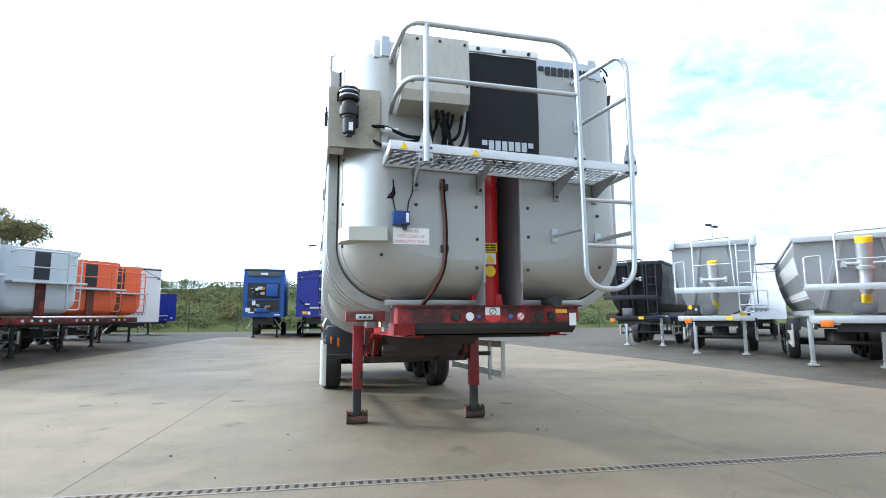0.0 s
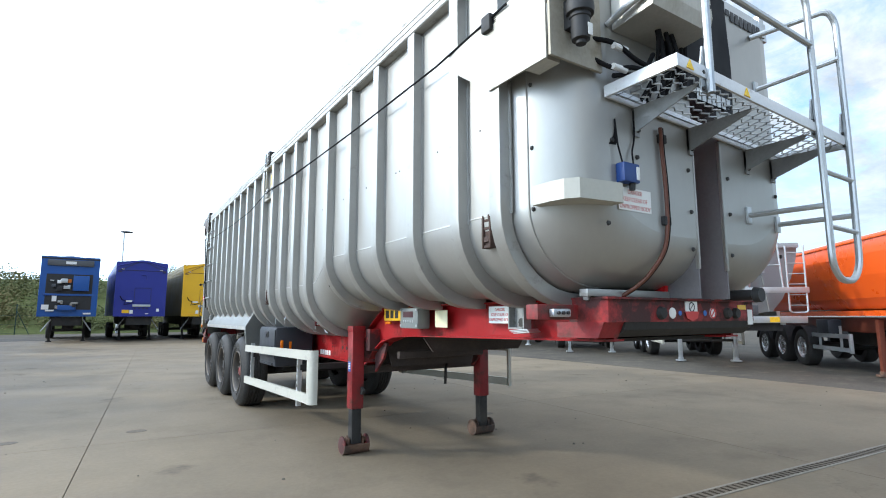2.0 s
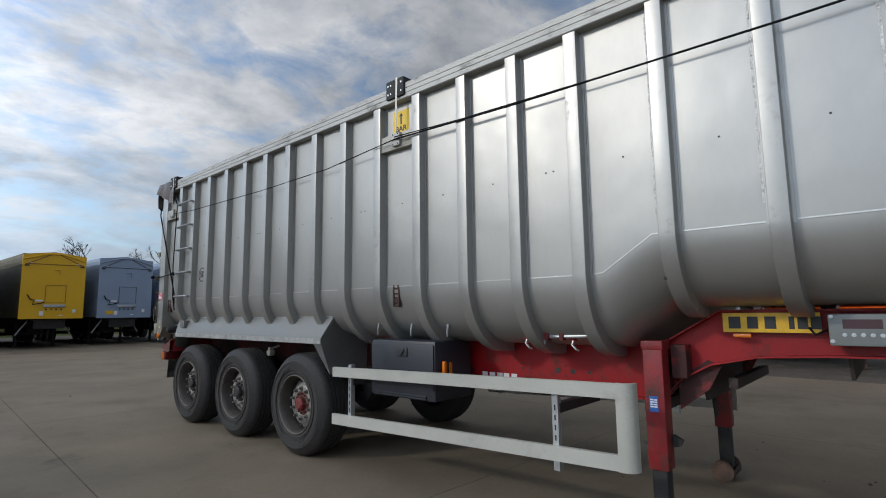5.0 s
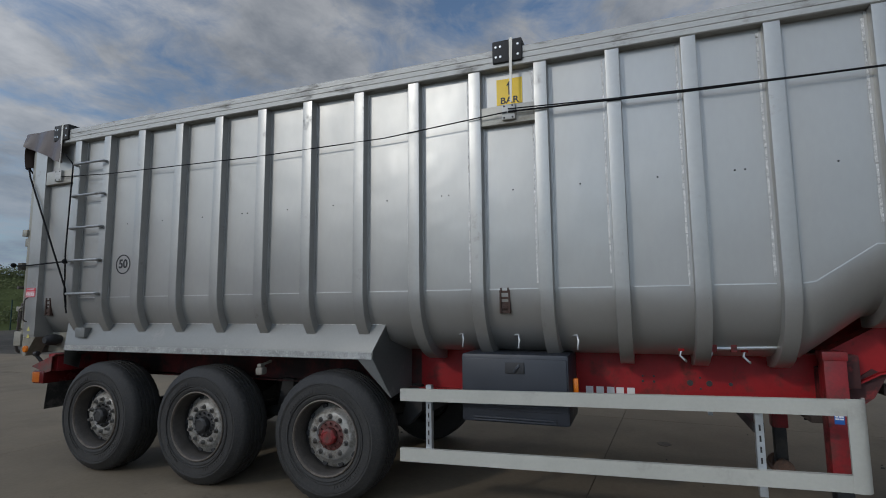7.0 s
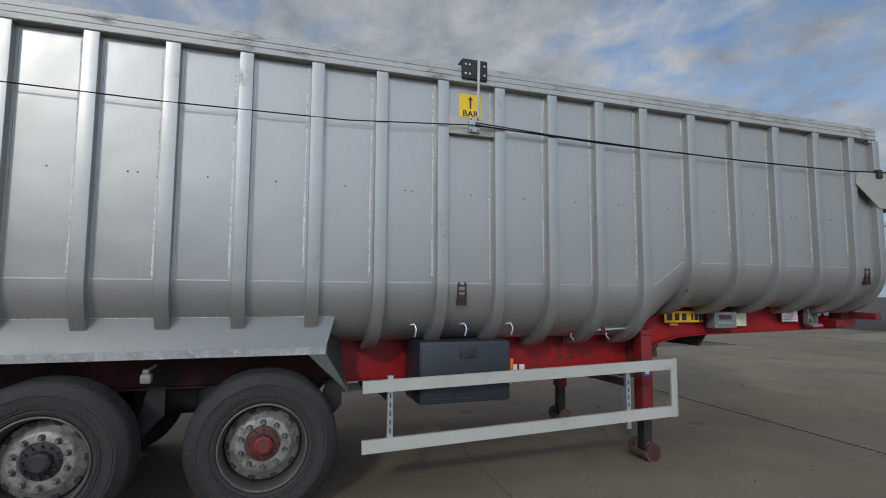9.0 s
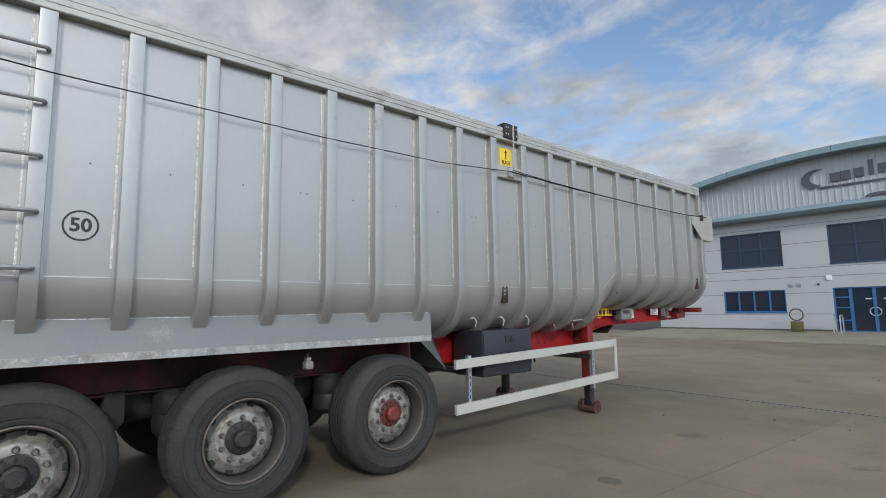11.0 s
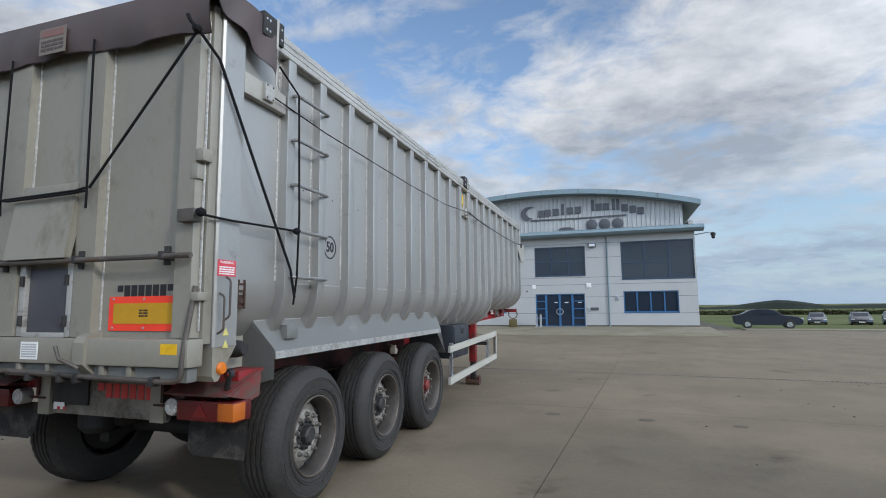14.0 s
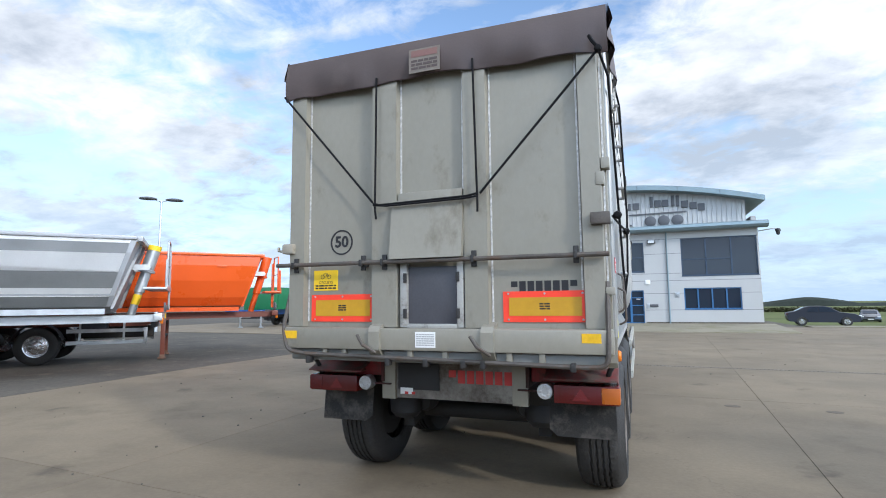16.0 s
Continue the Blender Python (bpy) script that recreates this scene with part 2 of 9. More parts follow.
BOX_PLASTIC = mat("dark_blue_grey_plastic", (0.020, 0.023, 0.030), 0.45, 0.0, var=0.12, scale=4, fine=90, bump=0.06)
TARP = mat("brown_tarpaulin", (0.066, 0.046, 0.041), 0.45, 0.0, var=0.10, scale=2.2, fine=70, bump=0.10, dirt=(0.10, 0.078, 0.070), dirt_amount=0.12, dirt_scale=1.6)
FLAP = mat("dark_rubber_sheet", (0.020, 0.021, 0.026), 0.6, 0.0, var=0.1, scale=3, bump=0.05)
CHAN_SHADE = mat("shaded_channel_grey", (0.16, 0.15, 0.155), 0.55, 0.15, var=0.12, scale=2, bump=0.04)
BLUE_BOX = flat_mat("blue_junction_box", (0.007, 0.040, 0.18), 0.45)
YELLOW = flat_mat("yellow_sign", (0.80, 0.52, 0.015), 0.45)
YELLOW_PLATE = mat("yellow_plate", (0.72, 0.42, 0.012), 0.4, 0.0, var=0.12, scale=14, bump=0.03)
AMBER_PLATE = mat("amber_reflective", (0.50, 0.27, 0.012), 0.35, 0.0, var=0.08, scale=12, fine=300, bump=0.15)
RED_REFLECT = mat("red_reflective", (0.85, 0.055, 0.025), 0.35, 0.0, var=0.05, scale=12, fine=300, bump=0.15)
WHITE = flat_mat("white_sticker", (0.72, 0.72, 0.70), 0.5)
INK = flat_mat("black_ink", (0.015, 0.015, 0.017), 0.5)
RED_INK = flat_mat("red_ink", (0.50, 0.04, 0.035), 0.5)
RED_STICKER = flat_mat("red_sticker", (0.55, 0.05, 0.07), 0.5)
BLUE_INK = flat_mat("blue_ink", (0.02, 0.12, 0.42), 0.5)
ORANGE_LENS = mat("amber_lens", (0.62, 0.16, 0.01), 0.18, 0.0, var=0.05, fine=200, bump=0.2)
RED_LENS = mat("red_lens", (0.085, 0.005, 0.005), 0.20, 0.0, var=0.12, fine=220, bump=0.25)
CLEAR_LENS = mat("clear_lens", (0.62, 0.63, 0.64), 0.15, 0.3, var=0.08, fine=220, bump=0.25)


# ---- mesh helpers ----
OFFSETS = {}


def thing(name, label, category, at=(0, 0, 0), group="", kind=""):
    """An Empty at the base of a thing. Parts are given in world coordinates."""
    e = new(name)
    e.empty_display_size = 0.2
    e.location = at
    OFFSETS[e] = Vector(at)
    return tagged(e, label, category, group, kind)


def finish(bm, name, material, smooth=True):
    bmesh.ops.recalc_face_normals(bm, faces=bm.faces)
    me = bpy.data.meshes.new(name)
    bm.to_mesh(me)
    bm.free()
    for mt in (material if isinstance(material, (list, tuple)) else [material]):
        me.materials.append(mt)
    if smooth:
        me.shade_smooth()
        me.set_sharp_from_angle(angle=radians(32))
    return me


def part(name, bm, material, parent, label="", smooth=True):
    root = parent
    while root.parent:
        root = root.parent
    off = OFFSETS.get(root, Vector())
    if off.length:
        bmesh.ops.translate(bm, verts=bm.verts, vec=-off)
    ob = new(name, finish(bm, name, material, smooth))
    ob.parent = parent
    if label:
        ob["label"] = label
    return ob


def solo(name, bm, material, label, category, at=(0, 0, 0), group="", kind="", smooth=True):
    """A thing that is one mesh, given in world coordinates, with its origin at at."""
    bmesh.ops.translate(bm, verts=bm.verts, vec=-Vector(at))
    ob = new(name, finish(bm, name, material, smooth))
    ob.location = at
    return tagged(ob, label, category, group, kind)


def B():
    return bmesh.new()


def box(bm, x0, x1, y0, y1, z0, z1, bevel=0.0, turn=None):
    r = bmesh.ops.create_cube(bm, size=1.0)
    vs = r["verts"]
    m = Matrix.Translation(((x0 + x1) / 2, (y0 + y1) / 2, (z0 + z1) / 2))
    if turn is not None:
        m = m @ turn
    m = m @ Matrix.Diagonal((abs(x1 - x0), abs(y1 - y0), abs(z1 - z0), 1))
    bmesh.ops.transform(bm, matrix=m, verts=vs)
    if bevel:
        es = list({e for v in vs for e in v.link_edges})
        bmesh.ops.bevel(bm, geom=es, offset=bevel, segments=2, affect="EDGES", profile=0.6)
    return bm


def prism(bm, pts, a, b, axis="x"):
    """A polygon of pairs, swept from a to b along an axis. Pairs are (y, z), (x, z) or (x, y)."""
    def place(p, d):
        return {"x": (d, p[0], p[1]), "y": (p[0], d, p[1]), "z": (p[0], p[1], d)}[axis]
    lo = [bm.verts.new(place(p, a)) for p in pts]
    hi = [bm.verts.new(place(p, b)) for p in pts]
    n = len(pts)
    for i in range(n):
        bm.faces.new((lo[i], lo[(i + 1) % n], hi[(i + 1) % n], hi[i]))
    bm.faces.new(lo[::-1])
    bm.faces.new(hi)
    return bm


def fillet(pts, rad, n=5, closed=False):
    """Round the corners of a path."""
    pts = [Vector(p) for p in pts]
    out = []
    cnt = len(pts)
    for i, p in enumerate(pts):
        if not closed and i in (0, cnt - 1):
            out.append(p)
            continue
        a, b = pts[i - 1] - p, pts[(i + 1) % cnt] - p
        r = min(rad, a.length * 0.49, b.length * 0.49)
        pa, pb = p + a.normalized() * r, p + b.normalized() * r
        for k in range(n + 1):
            f = k / n
            out.append((pa * (1 - f) + p * f) * (1 - f) + (p * (1 - f) + pb * f) * f)
    return out


def tube(bm, pts, r, n=8, closed=False, flat=1.0):
    pts = [Vector(p) for p in pts]
    cnt = len(pts)
    rings, last = [], None
    for i, p in enumerate(pts):
        if closed:
            d = pts[(i + 1) % cnt] - pts[i - 1]
        else:
            d = pts[min(i + 1, cnt - 1)] - pts[max(i - 1, 0)]
        d.normalize()
        if last is None:
            ref = Vector((0, 0, 1)) if abs(d.z) < 0.9 else Vector((1, 0, 0))
            u = d.cross(ref).normalized()
        else:
            u = (last - d * last.dot(d)).normalized()
        last = u
        v = d.cross(u)
        rings.append([bm.verts.new(p + (u * math.cos(2 * math.pi * k / n) + v * math.sin(2 * math.pi * k / n) * flat) * r) for k in range(n)])
    m = cnt if closed else cnt - 1
    for i in range(m):
        a, b = rings[i], rings[(i + 1) % cnt]
        for k in range(n):
            bm.faces.new((a[k], a[(k + 1) % n], b[(k + 1) % n], b[k]))
    if not closed:
        bm.faces.new(rings[0][::-1])
        bm.faces.new(rings[-1])
    return bm


def lathe(bm, profile, at, axis="x", n=24):
    """Turn (radius, height) pairs round an axis through at."""
    at = Vector(at)
    dirs = {"x": (Vector((0, 1, 0)), Vector((0, 0, 1)), Vector((1, 0, 0))),
            "y": (Vector((1, 0, 0)), Vector((0, 0, 1)), Vector((0, 1, 0))),
            "z": (Vector((1, 0, 0)), Vector((0, 1, 0)), Vector((0, 0, 1)))}[axis]
    rings = []
    for r, h in profile:
        if r < 1e-5:
            rings.append([bm.verts.new(at + dirs[2] * h)])
        else:
            rings.append([bm.verts.new(at + dirs[2] * h + (dirs[0] * math.cos(2 * math.pi * k / n) + dirs[1] * math.sin(2 * math.pi * k / n)) * r) for k in range(n)])
    for a, b in zip(rings, rings[1:]):
        for k in range(n):
            q = [a[k % len(a)], a[(k + 1) % len(a)], b[(k + 1) % len(b)], b[k % len(b)]]
            q = list(dict.fromkeys(q))
            if len(q) > 2:
                bm.faces.new(q)
    return bm


def loft(bm, rings, closed=True, caps=True):
    vs = [[bm.verts.new(p) for p in r] for r in rings]
    n = len(vs[0])
    for a, b in zip(vs, vs[1:]):
        for k in range(n if closed else n - 1):
            bm.faces.new((a[k], a[(k + 1) % n], b[(k + 1) % n], b[k]))
    if caps and closed:
        bm.faces.new(vs[0][::-1])
        bm.faces.new(vs[-1])
    return bm


def text_bm(words, height, at, facing, thick=0.002, squeeze=1.0, bold=0.0):
    """Letters of the built-in font, centred at at. facing: -x, +y, -y, or +x."""
    cu = bpy.data.curves.new("letters", "FONT")
    cu.body, cu.size, cu.align_x, cu.align_y, cu.extrude = words, height / 0.72, "CENTER", "CENTER", thick
    cu.resolution_u, cu.offset = 3, bold
    ob = new("letters", cu)
    bpy.context.view_layer.update()
    me = bpy.data.meshes.new_from_object(ob.evaluated_get(bpy.context.evaluated_depsgraph_get()))
    bpy.data.objects.remove(ob)
    rz = {"-y": 0, "+x": 90, "+y": 180, "-x": -90}[facing]
    bm = bmesh.new()
    bm.from_mesh(me)
    bpy.data.meshes.remove(me)
    bmesh.ops.transform(bm, matrix=pose(*at) @ pose(0, 0, 0, 0, 0, rz) @ pose(0, 0, 0, 90) @ Matrix.Diagonal((squeeze, 1, 1, 1)), verts=bm.verts)
    return bm


def plate(bm, cx, cy, cz, w, h, facing, t=0.003, bevel=0.0):
    """A thin upright plate whose back lies at the given place."""
    s = {"-x": (-1, 0), "+x": (1, 0), "-y": (0, -1), "+y": (0, 1)}[facing]
    if s[0]:
        return box(bm, min(cx, cx + s[0] * t), max(cx, cx + s[0] * t), cy - w / 2, cy + w / 2, cz - h / 2, cz + h / 2, bevel)
    return box(bm, cx - w / 2, cx + w / 2, min(cy, cy + s[1] * t), max(cy, cy + s[1] * t), cz - h / 2, cz + h / 2, bevel)


def bars(bm, cx, cy, cz, w, h, facing, rows=1, seed=1, t=0.002, words=4):
    """Writing that is not spelled out: plain bars in rows."""
    rnd = random.Random(seed)
    rh = h / rows
    for r in range(rows):
        z = cz + h / 2 - rh * (r + 0.5)
        lens = [rnd.uniform(0.6, 1.6) for _ in range(words)]
        gap = 0.18
        k = w / (sum(lens) + gap * (words - 1))
        pos = -w / 2
        for ln in lens:
            c = pos + ln * k / 2
            pos += (ln + gap) * k
            sgn = {"-y": 1, "+y": -1, "+x": 1, "-x": -1}[facing]
            if facing[1] == "y":
                plate(bm, cx + sgn * c, cy, z, ln * k, rh * 0.62, facing, t)
            else:
                plate(bm, cx, cy + sgn * c, z, ln * k, rh * 0.62, facing, t)
    return bm


# ---- the tipping trailer ----
XC = -0.03
HW = 1.205
Z_TOP = 3.40
REAR = 15.20
LEFT = XC - HW

trailer = thing("tipper_trailer", "silver ribbed tipping trailer on a red chassis with landing legs", "trailer", (XC, 10.0, 0))


def levels(y):
    """Height of the seam and of the floor of the body along its length."""
    f = min(max((8.10 - y) / 0.36, 0), 1)
    return 1.71 + 0.225 * f, 1.215 + 0.275 * f


def half_profile(y, out=0.0, inset=0.0, x_in=0.0, n=9):
    """From the top of the side down to the floor, as distances from the middle."""
    zs, zb = levels(y)
    w = HW + out - inset
    zb2 = zb - out + inset * 0.9
    zs2 = zs + inset * 0.45
    r = 0.50 + out * 0.5
    pts = [(w, Z_TOP), (w, (Z_TOP + zs2) / 2), (w, zs2)]
    for k in range(1, n + 1):
        a = math.pi / 2 * k / n
        pts.append((w - r + r * math.cos(a), zs2 - (zs2 - zb2) * math.sin(a)))
    pts.append((x_in, zb2))
    return pts


CH_L, CH_R = -0.125, 0.168
bm = B()
for side in (-1, 1):
    x_in = -CH_L + XC if side < 0 else CH_R - XC
    rings = []
    for y in (REAR, 12.0, 8.10, 8.02, 7.93, 7.84, 7.74, 6.4, 5.08):
        rings.append([(XC + side * x, y, z) for x, z in half_profile(y, x_in=x_in)])
    for k in range(1, 10):
        a = math.pi / 2 * k / 9
        y = 5.08 - 0.50 * math.sin(a)
        rings.append([(XC + side * x, y, z) for x, z in half_profile(y, inset=0.36 * (1 - math.cos(a)), x_in=x_in)])
    loft(bm, rings, closed=False)
    last = rings[-1]
    bm.faces.new([bm.verts.new(p) for p in last] + [bm.verts.new((XC + side * x_in, last[0][1], Z_TOP))])
# floor between the two halves, behind the ram channel
loft(bm, [[(CH_L, y, levels(y)[1]), (CH_R, y, levels(y)[1])] for y in (REAR, 8.10, 7.74, 5.10)], closed=False)
part("body_shell", bm, SILVER, trailer, "silver painted aluminium body shell with rounded nose and belly")

# channel for the ram in the nose; its grey holds the recess shade
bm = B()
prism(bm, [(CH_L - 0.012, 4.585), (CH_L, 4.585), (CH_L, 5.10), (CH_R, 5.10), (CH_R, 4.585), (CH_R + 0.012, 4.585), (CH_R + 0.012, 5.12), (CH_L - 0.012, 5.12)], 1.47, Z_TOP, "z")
part("ram_channel", bm, CHAN_SHADE, trailer, "recessed channel for the ram, coloured dark for its shade")
for xa, xb in ((CH_L - 0.014, CH_L + 0.004), (CH_R - 0.004, CH_R + 0.014)):
    bm = B()
    box(bm, xa, xb, 4.576, 4.60, 1.64, 2.46, 0.004)
    part("channel_lip", bm, SILVER_RIB, trailer)
bm = B()
lathe(bm, [(0, 1.38), (0.100, 1.38), (0.100, 2.55), (0.08, 2.58), (0.08, 3.1), (0, 3.1)], (-0.02, 4.875, 0), "z", 20)
prism(bm, [(-0.175, 1.36), (0.085, 1.36), (0.085, 1.50), (0.075, 1.56), (-0.165, 1.56), (-0.175, 1.50)], 4.79, 5.0, "y")
ram = part("ram", bm, RED_CLEAN, trailer, "red hydraulic ram housing")
bm = B()
plate(bm, -0.02, 4.775, 1.935, 0.12, 0.075, "-y", 0.004)
part("ram_sticker", bm, YELLOW, ram)
bm = B()
bars(bm, -0.02, 4.770, 1.935, 0.10, 0.06, "-y", 3, 5, 0.002, 2)
part("ram_lettering", bm, INK, ram)
bm = B()
plate(bm, -0.02, 4.775, 1.845, 0.10, 0.09, "-y", 0.004)
part("ram_sticker", bm, WHITE, ram)
bm = B()
prism(bm, [(-0.06, 1.815), (0.02, 1.815), (-0.02, 1.885)], 4.768, 4.771, "y")
part("warning_triangle", bm, YELLOW, ram)
bm = B()
lathe(bm, [(0, -0.006), (0.045, -0.006), (0.045, 0), (0, 0)], (-0.02, 4.777, 1.745), "y", 20)
part("ram_sticker", bm, YELLOW, ram)

# weld where the rounded nose meets the sides
for side in (-1, 1):
    bm = B()
    ring = [(XC + side * (x + 0.001), 4.855, z) for x, z in half_profile(4.855, inset=0.040)]
    tube(bm, [(ring[0][0], 4.855, 3.36)] + ring[1:-1], 0.0055, 6)
    part("nose_weld", bm, SILVER_RIB, trailer)

# closed top: tarpaulin over the body
bm = B()
rings = []
for k in range(40):
    y = 5.0 + (REAR + 0.22 - 5.0) * k / 39
    sag = 0.018 * math.sin(k * 1.9) + 0.012 * math.sin(k * 0.7)
    ring = []
    for j in range(13):
        u = -1 + 2 * j / 12
        ring.append((XC + u * 1.24, y, 3.558 - 0.0 * u + sag * (1 - u * u)))
    ring += [(p[0], p[1], p[2] - 0.012) for p in ring[::-1]]
    rings.append(ring)
loft(bm, rings)
part("top_tarpaulin", bm, TARP, trailer, "brown tarpaulin rolled over the open top")

# top rails, with three shallow grooves
for side in (-1, 1):
    bm = B()
    prof = [(1.130, 3.395), (1.27, 3.395), (1.278, 3.402), (1.278, 3.437), (1.273, 3.440), (1.273, 3.444), (1.278, 3.447), (1.278, 3.482), (1.273, 3.485), (1.273, 3.489), (1.278, 3.492), (1.278, 3.535), (1.266, 3.548), (1.130, 3.548)]
    prism(bm, [(XC + side * x, z) for x, z in prof], 5.0, 15.18, "y")
    part("top_rail", bm, RAIL_ALU, trailer, "worn grooved aluminium top rail")
bm = B()
box(bm, XC - 0.96, XC + 0.96, 4.583, 4.66, 3.36, 3.50, 0.006)
for side in (-1, 1):
    prism(bm, [(XC + side * 1.262, 5.0), (XC + side * 1.262, 5.1), (XC + side * 1.10, 5.1), (XC + side * 0.84, 4.66), (XC + side * 0.84, 4.570), (XC + side * 0.90, 4.570)], 3.37, 3.53, "z")
part("front_top_rail", bm, GALV, trailer)

# ribs
RIBS = [14.665, 14.225, 13.735, 13.235, 12.74, 12.24, 11.75, 11.235, 10.735, 10.22, 9.71, 9.20, 8.71, 8.22, 7.65, 7.085, 6.535, 5.95, 5.40, 5.005]
APRON_Y = (11.0, 14.75)
for side in (-1, 1):
    for yc in RIBS:
        over = APRON_Y[0] < yc < APRON_Y[1]
        wide = 0.050
        inner = half_profile(yc, 0.0)
        outer = half_profile(yc, 0.070)
        inner[0], outer[0] = (inner[0][0], 3.39), (outer[0][0], 3.39)
        if over:
            k = next(i for i, p in enumerate(outer) if p[1] < 1.42)
            inner, outer = inner[:k + 1], outer[:k + 1]
        else:
            inner[-1], outer[-1] = (0.66, inner[-1][1]), (0.66, outer[-1][1])
        bm = B()
        rings = []
        for (xi, zi), (xo, zo) in zip(inner, outer):
            xi, zi = xi - 0.004, zi + (0.004 if zi < 1.5 else 0)
            ring = [(XC + side * xi, yc - wide, zi)]
            for u, v in ((-0.97, 0.90), (-0.955, 0.965), (-0.92, 0.993), (-0.87, 1.0), (0.87, 1.0), (0.92, 0.993), (0.955, 0.965), (0.97, 0.90)):
                ring.append((XC + side * (xi + (xo - xi) * v), yc + wide * u, zi + (zo - zi) * v))
            rings.append(ring + [(XC + side * xi, yc + wide, zi)])
        loft(bm, rings)
        rib = part("rib", bm, SILVER_RIB, trailer)
        # welded foot flange along the rib
        bm = B()
        for dy in (-1, 1):
            ya, yb = sorted((yc + dy * (wide - 0.002), yc + dy * (wide + 0.016)))
            box(bm, XC + side * (HW - 0.003), XC + side * (HW + 0.006), ya, yb, levels(yc)[0] - 0.02, 3.385)
        part("rib_flange", bm, SILVER_RIB, rib)
SEAM = mat("seam_edge_paint", (0.50, 0.50, 0.485), 0.38, 0.6, var=0.1, scale=3)
# seams and welds on the skin
for side in (-1, 1):
    for a, b in zip(RIBS, RIBS[1:]):
        bm = B()
        y0, y1 = b + 0.070, a - 0.070
        if 7.62 < (a + b) / 2 < 8.1:
            p = [(y0, levels(y0)[0] - 0.004), (7.76, 1.931), (8.08, 1.716), (y1, 1.706)]
            q = [(u, v + 0.008) for u, v in p[::-1]]
            prism(bm, p + q, XC + side * (HW - 0.002), XC + side * (HW + 0.004), "x")
        else:
            zs = levels((y0 + y1) / 2)[0]
            box(bm, XC + side * (HW - 0.002), XC + side * (HW + 0.004), y0, y1, zs - 0.004, zs + 0.004)
        part("seam", bm, SEAM, trailer)
rnd_w = random.Random(17)
for side in (-1, 1):
    for i, a in enumerate(RIBS[:-1]):
        y = a + 0.072
        bm = B()
        z = levels(y)[0] - 0.10
        while z < 3.34:
            ln = rnd_w.uniform(0.05, 0.16)
            w = rnd_w.uniform(0.004, 0.0095)
            if z > levels(y)[0]:
                box(bm, XC + side * (HW - 0.003), XC + side * (HW + 0.005), y - w, y + w, z, min(z + ln, 3.36))
            z += ln + rnd_w.choice((0.002, 0.004, 0.008))
        part("weld", bm, WELD, trailer, "bright broken weld bead")["kind"] = "stuff"
        yn = a - 0.072
        bm = B()
        box(bm, XC + side * (HW - 0.003), XC + side * (HW + 0.003), yn - 0.003, yn + 0.003, levels(yn)[0], 3.36)
        part("weld", bm, SILVER_RIB, trailer)
rnd = random.Random(4)
bm = B()
for i, (a, b) in enumerate(zip(RIBS, RIBS[1:])):
    y = (a + b) / 2 + rnd.uniform(-0.03, 0.03)
    for dy in ((0,) if i % 4 else (-0.03, 0.03)):
        bm = B()
        lathe(bm, [(0, -0.005), (0.005, -0.004), (0.007, 0.002), (0, 0.002)], (LEFT, y + dy, 2.455), "x", 8)
        part("rivet", bm, HUB_DARK, trailer)
# rubber-cored rope hooks under the belly
for y in (10.42, 9.98, 9.55):
    bm = B()
    tube(bm, [(XC - 1.03, y + 0.05, 1.36), (XC - 1.08, y - 0.02, 1.37), (XC - 1.10, y - 0.03, 1.33), (XC - 1.09, y - 0.02, 1.27)], 0.008, 6)
    part("rope_hook", bm, GALV, trailer)

bm = B()
tube(bm, [(XC - 0.98, 8.62, 1.285), (XC - 0.98, 8.24, 1.30)], 0.013, 8)
prop = part("prop_rod", bm, GALV, trailer, "bare steel prop rod in red clips")
for y in (8.64, 8.52, 8.25):
    bm = B()
    box(bm, XC - 1.00, XC - 0.95, y - 0.018, y + 0.018, 1.262, 1.335, 0.005)
    part("rod_clip", bm, RED_GRIMY, prop)
for y in (8.655, 8.235):
    bm = B()
    tube(bm, [(XC - 0.985, y, 1.30), (XC - 0.99, y, 1.25), (XC - 0.99, y + 0.02, 1.215)], 0.008, 6)
    part("rod_hook", bm, GALV, prop)
# recessed fold-down steps in the side
STEP_RUST = mat("brown_rusted_step", (0.055, 0.030, 0.022), 0.75, 0.15, var=0.4, scale=14, fine=80, bump=0.4)
for y, z in ((10.03, 1.615), (15.08, 1.61), (5.172, 1.835)):
    bm = B()
    zs, zb = levels(y)
    x0 = LEFT + (0.03 if z < zs else 0)
    for dz in (-0.075, -0.025, 0.03, 0.075):
        box(bm, x0 - 0.03, x0 + 0.03, y - 0.028, y + 0.028, z + dz - 0.008, z + dz + 0.008, 0.003)
    for dy in (-0.033, 0.033):
        box(bm, x0 - 0.035, x0 + 0.03, y + dy - 0.007, y + dy + 0.007, z - 0.085, z + 0.09, 0.003)
    box(bm, x0 - 0.020, x0 + 0.02, y - 0.029, y + 0.029, z - 0.082, z + 0.055)
    box(bm, x0 - 0.034, x0 - 0.018, y - 0.022, y + 0.022, z - 0.05, z - 0.032, 0.003)
    for dy in (-0.027, 0.027):
        tube(bm, [(x0 - 0.03, y + dy, z + 0.07), (x0 - 0.03, y + dy, z + 0.105)], 0.009, 6)
    part("step_pocket", bm, STEP_RUST, trailer, "rusty steel foot step")

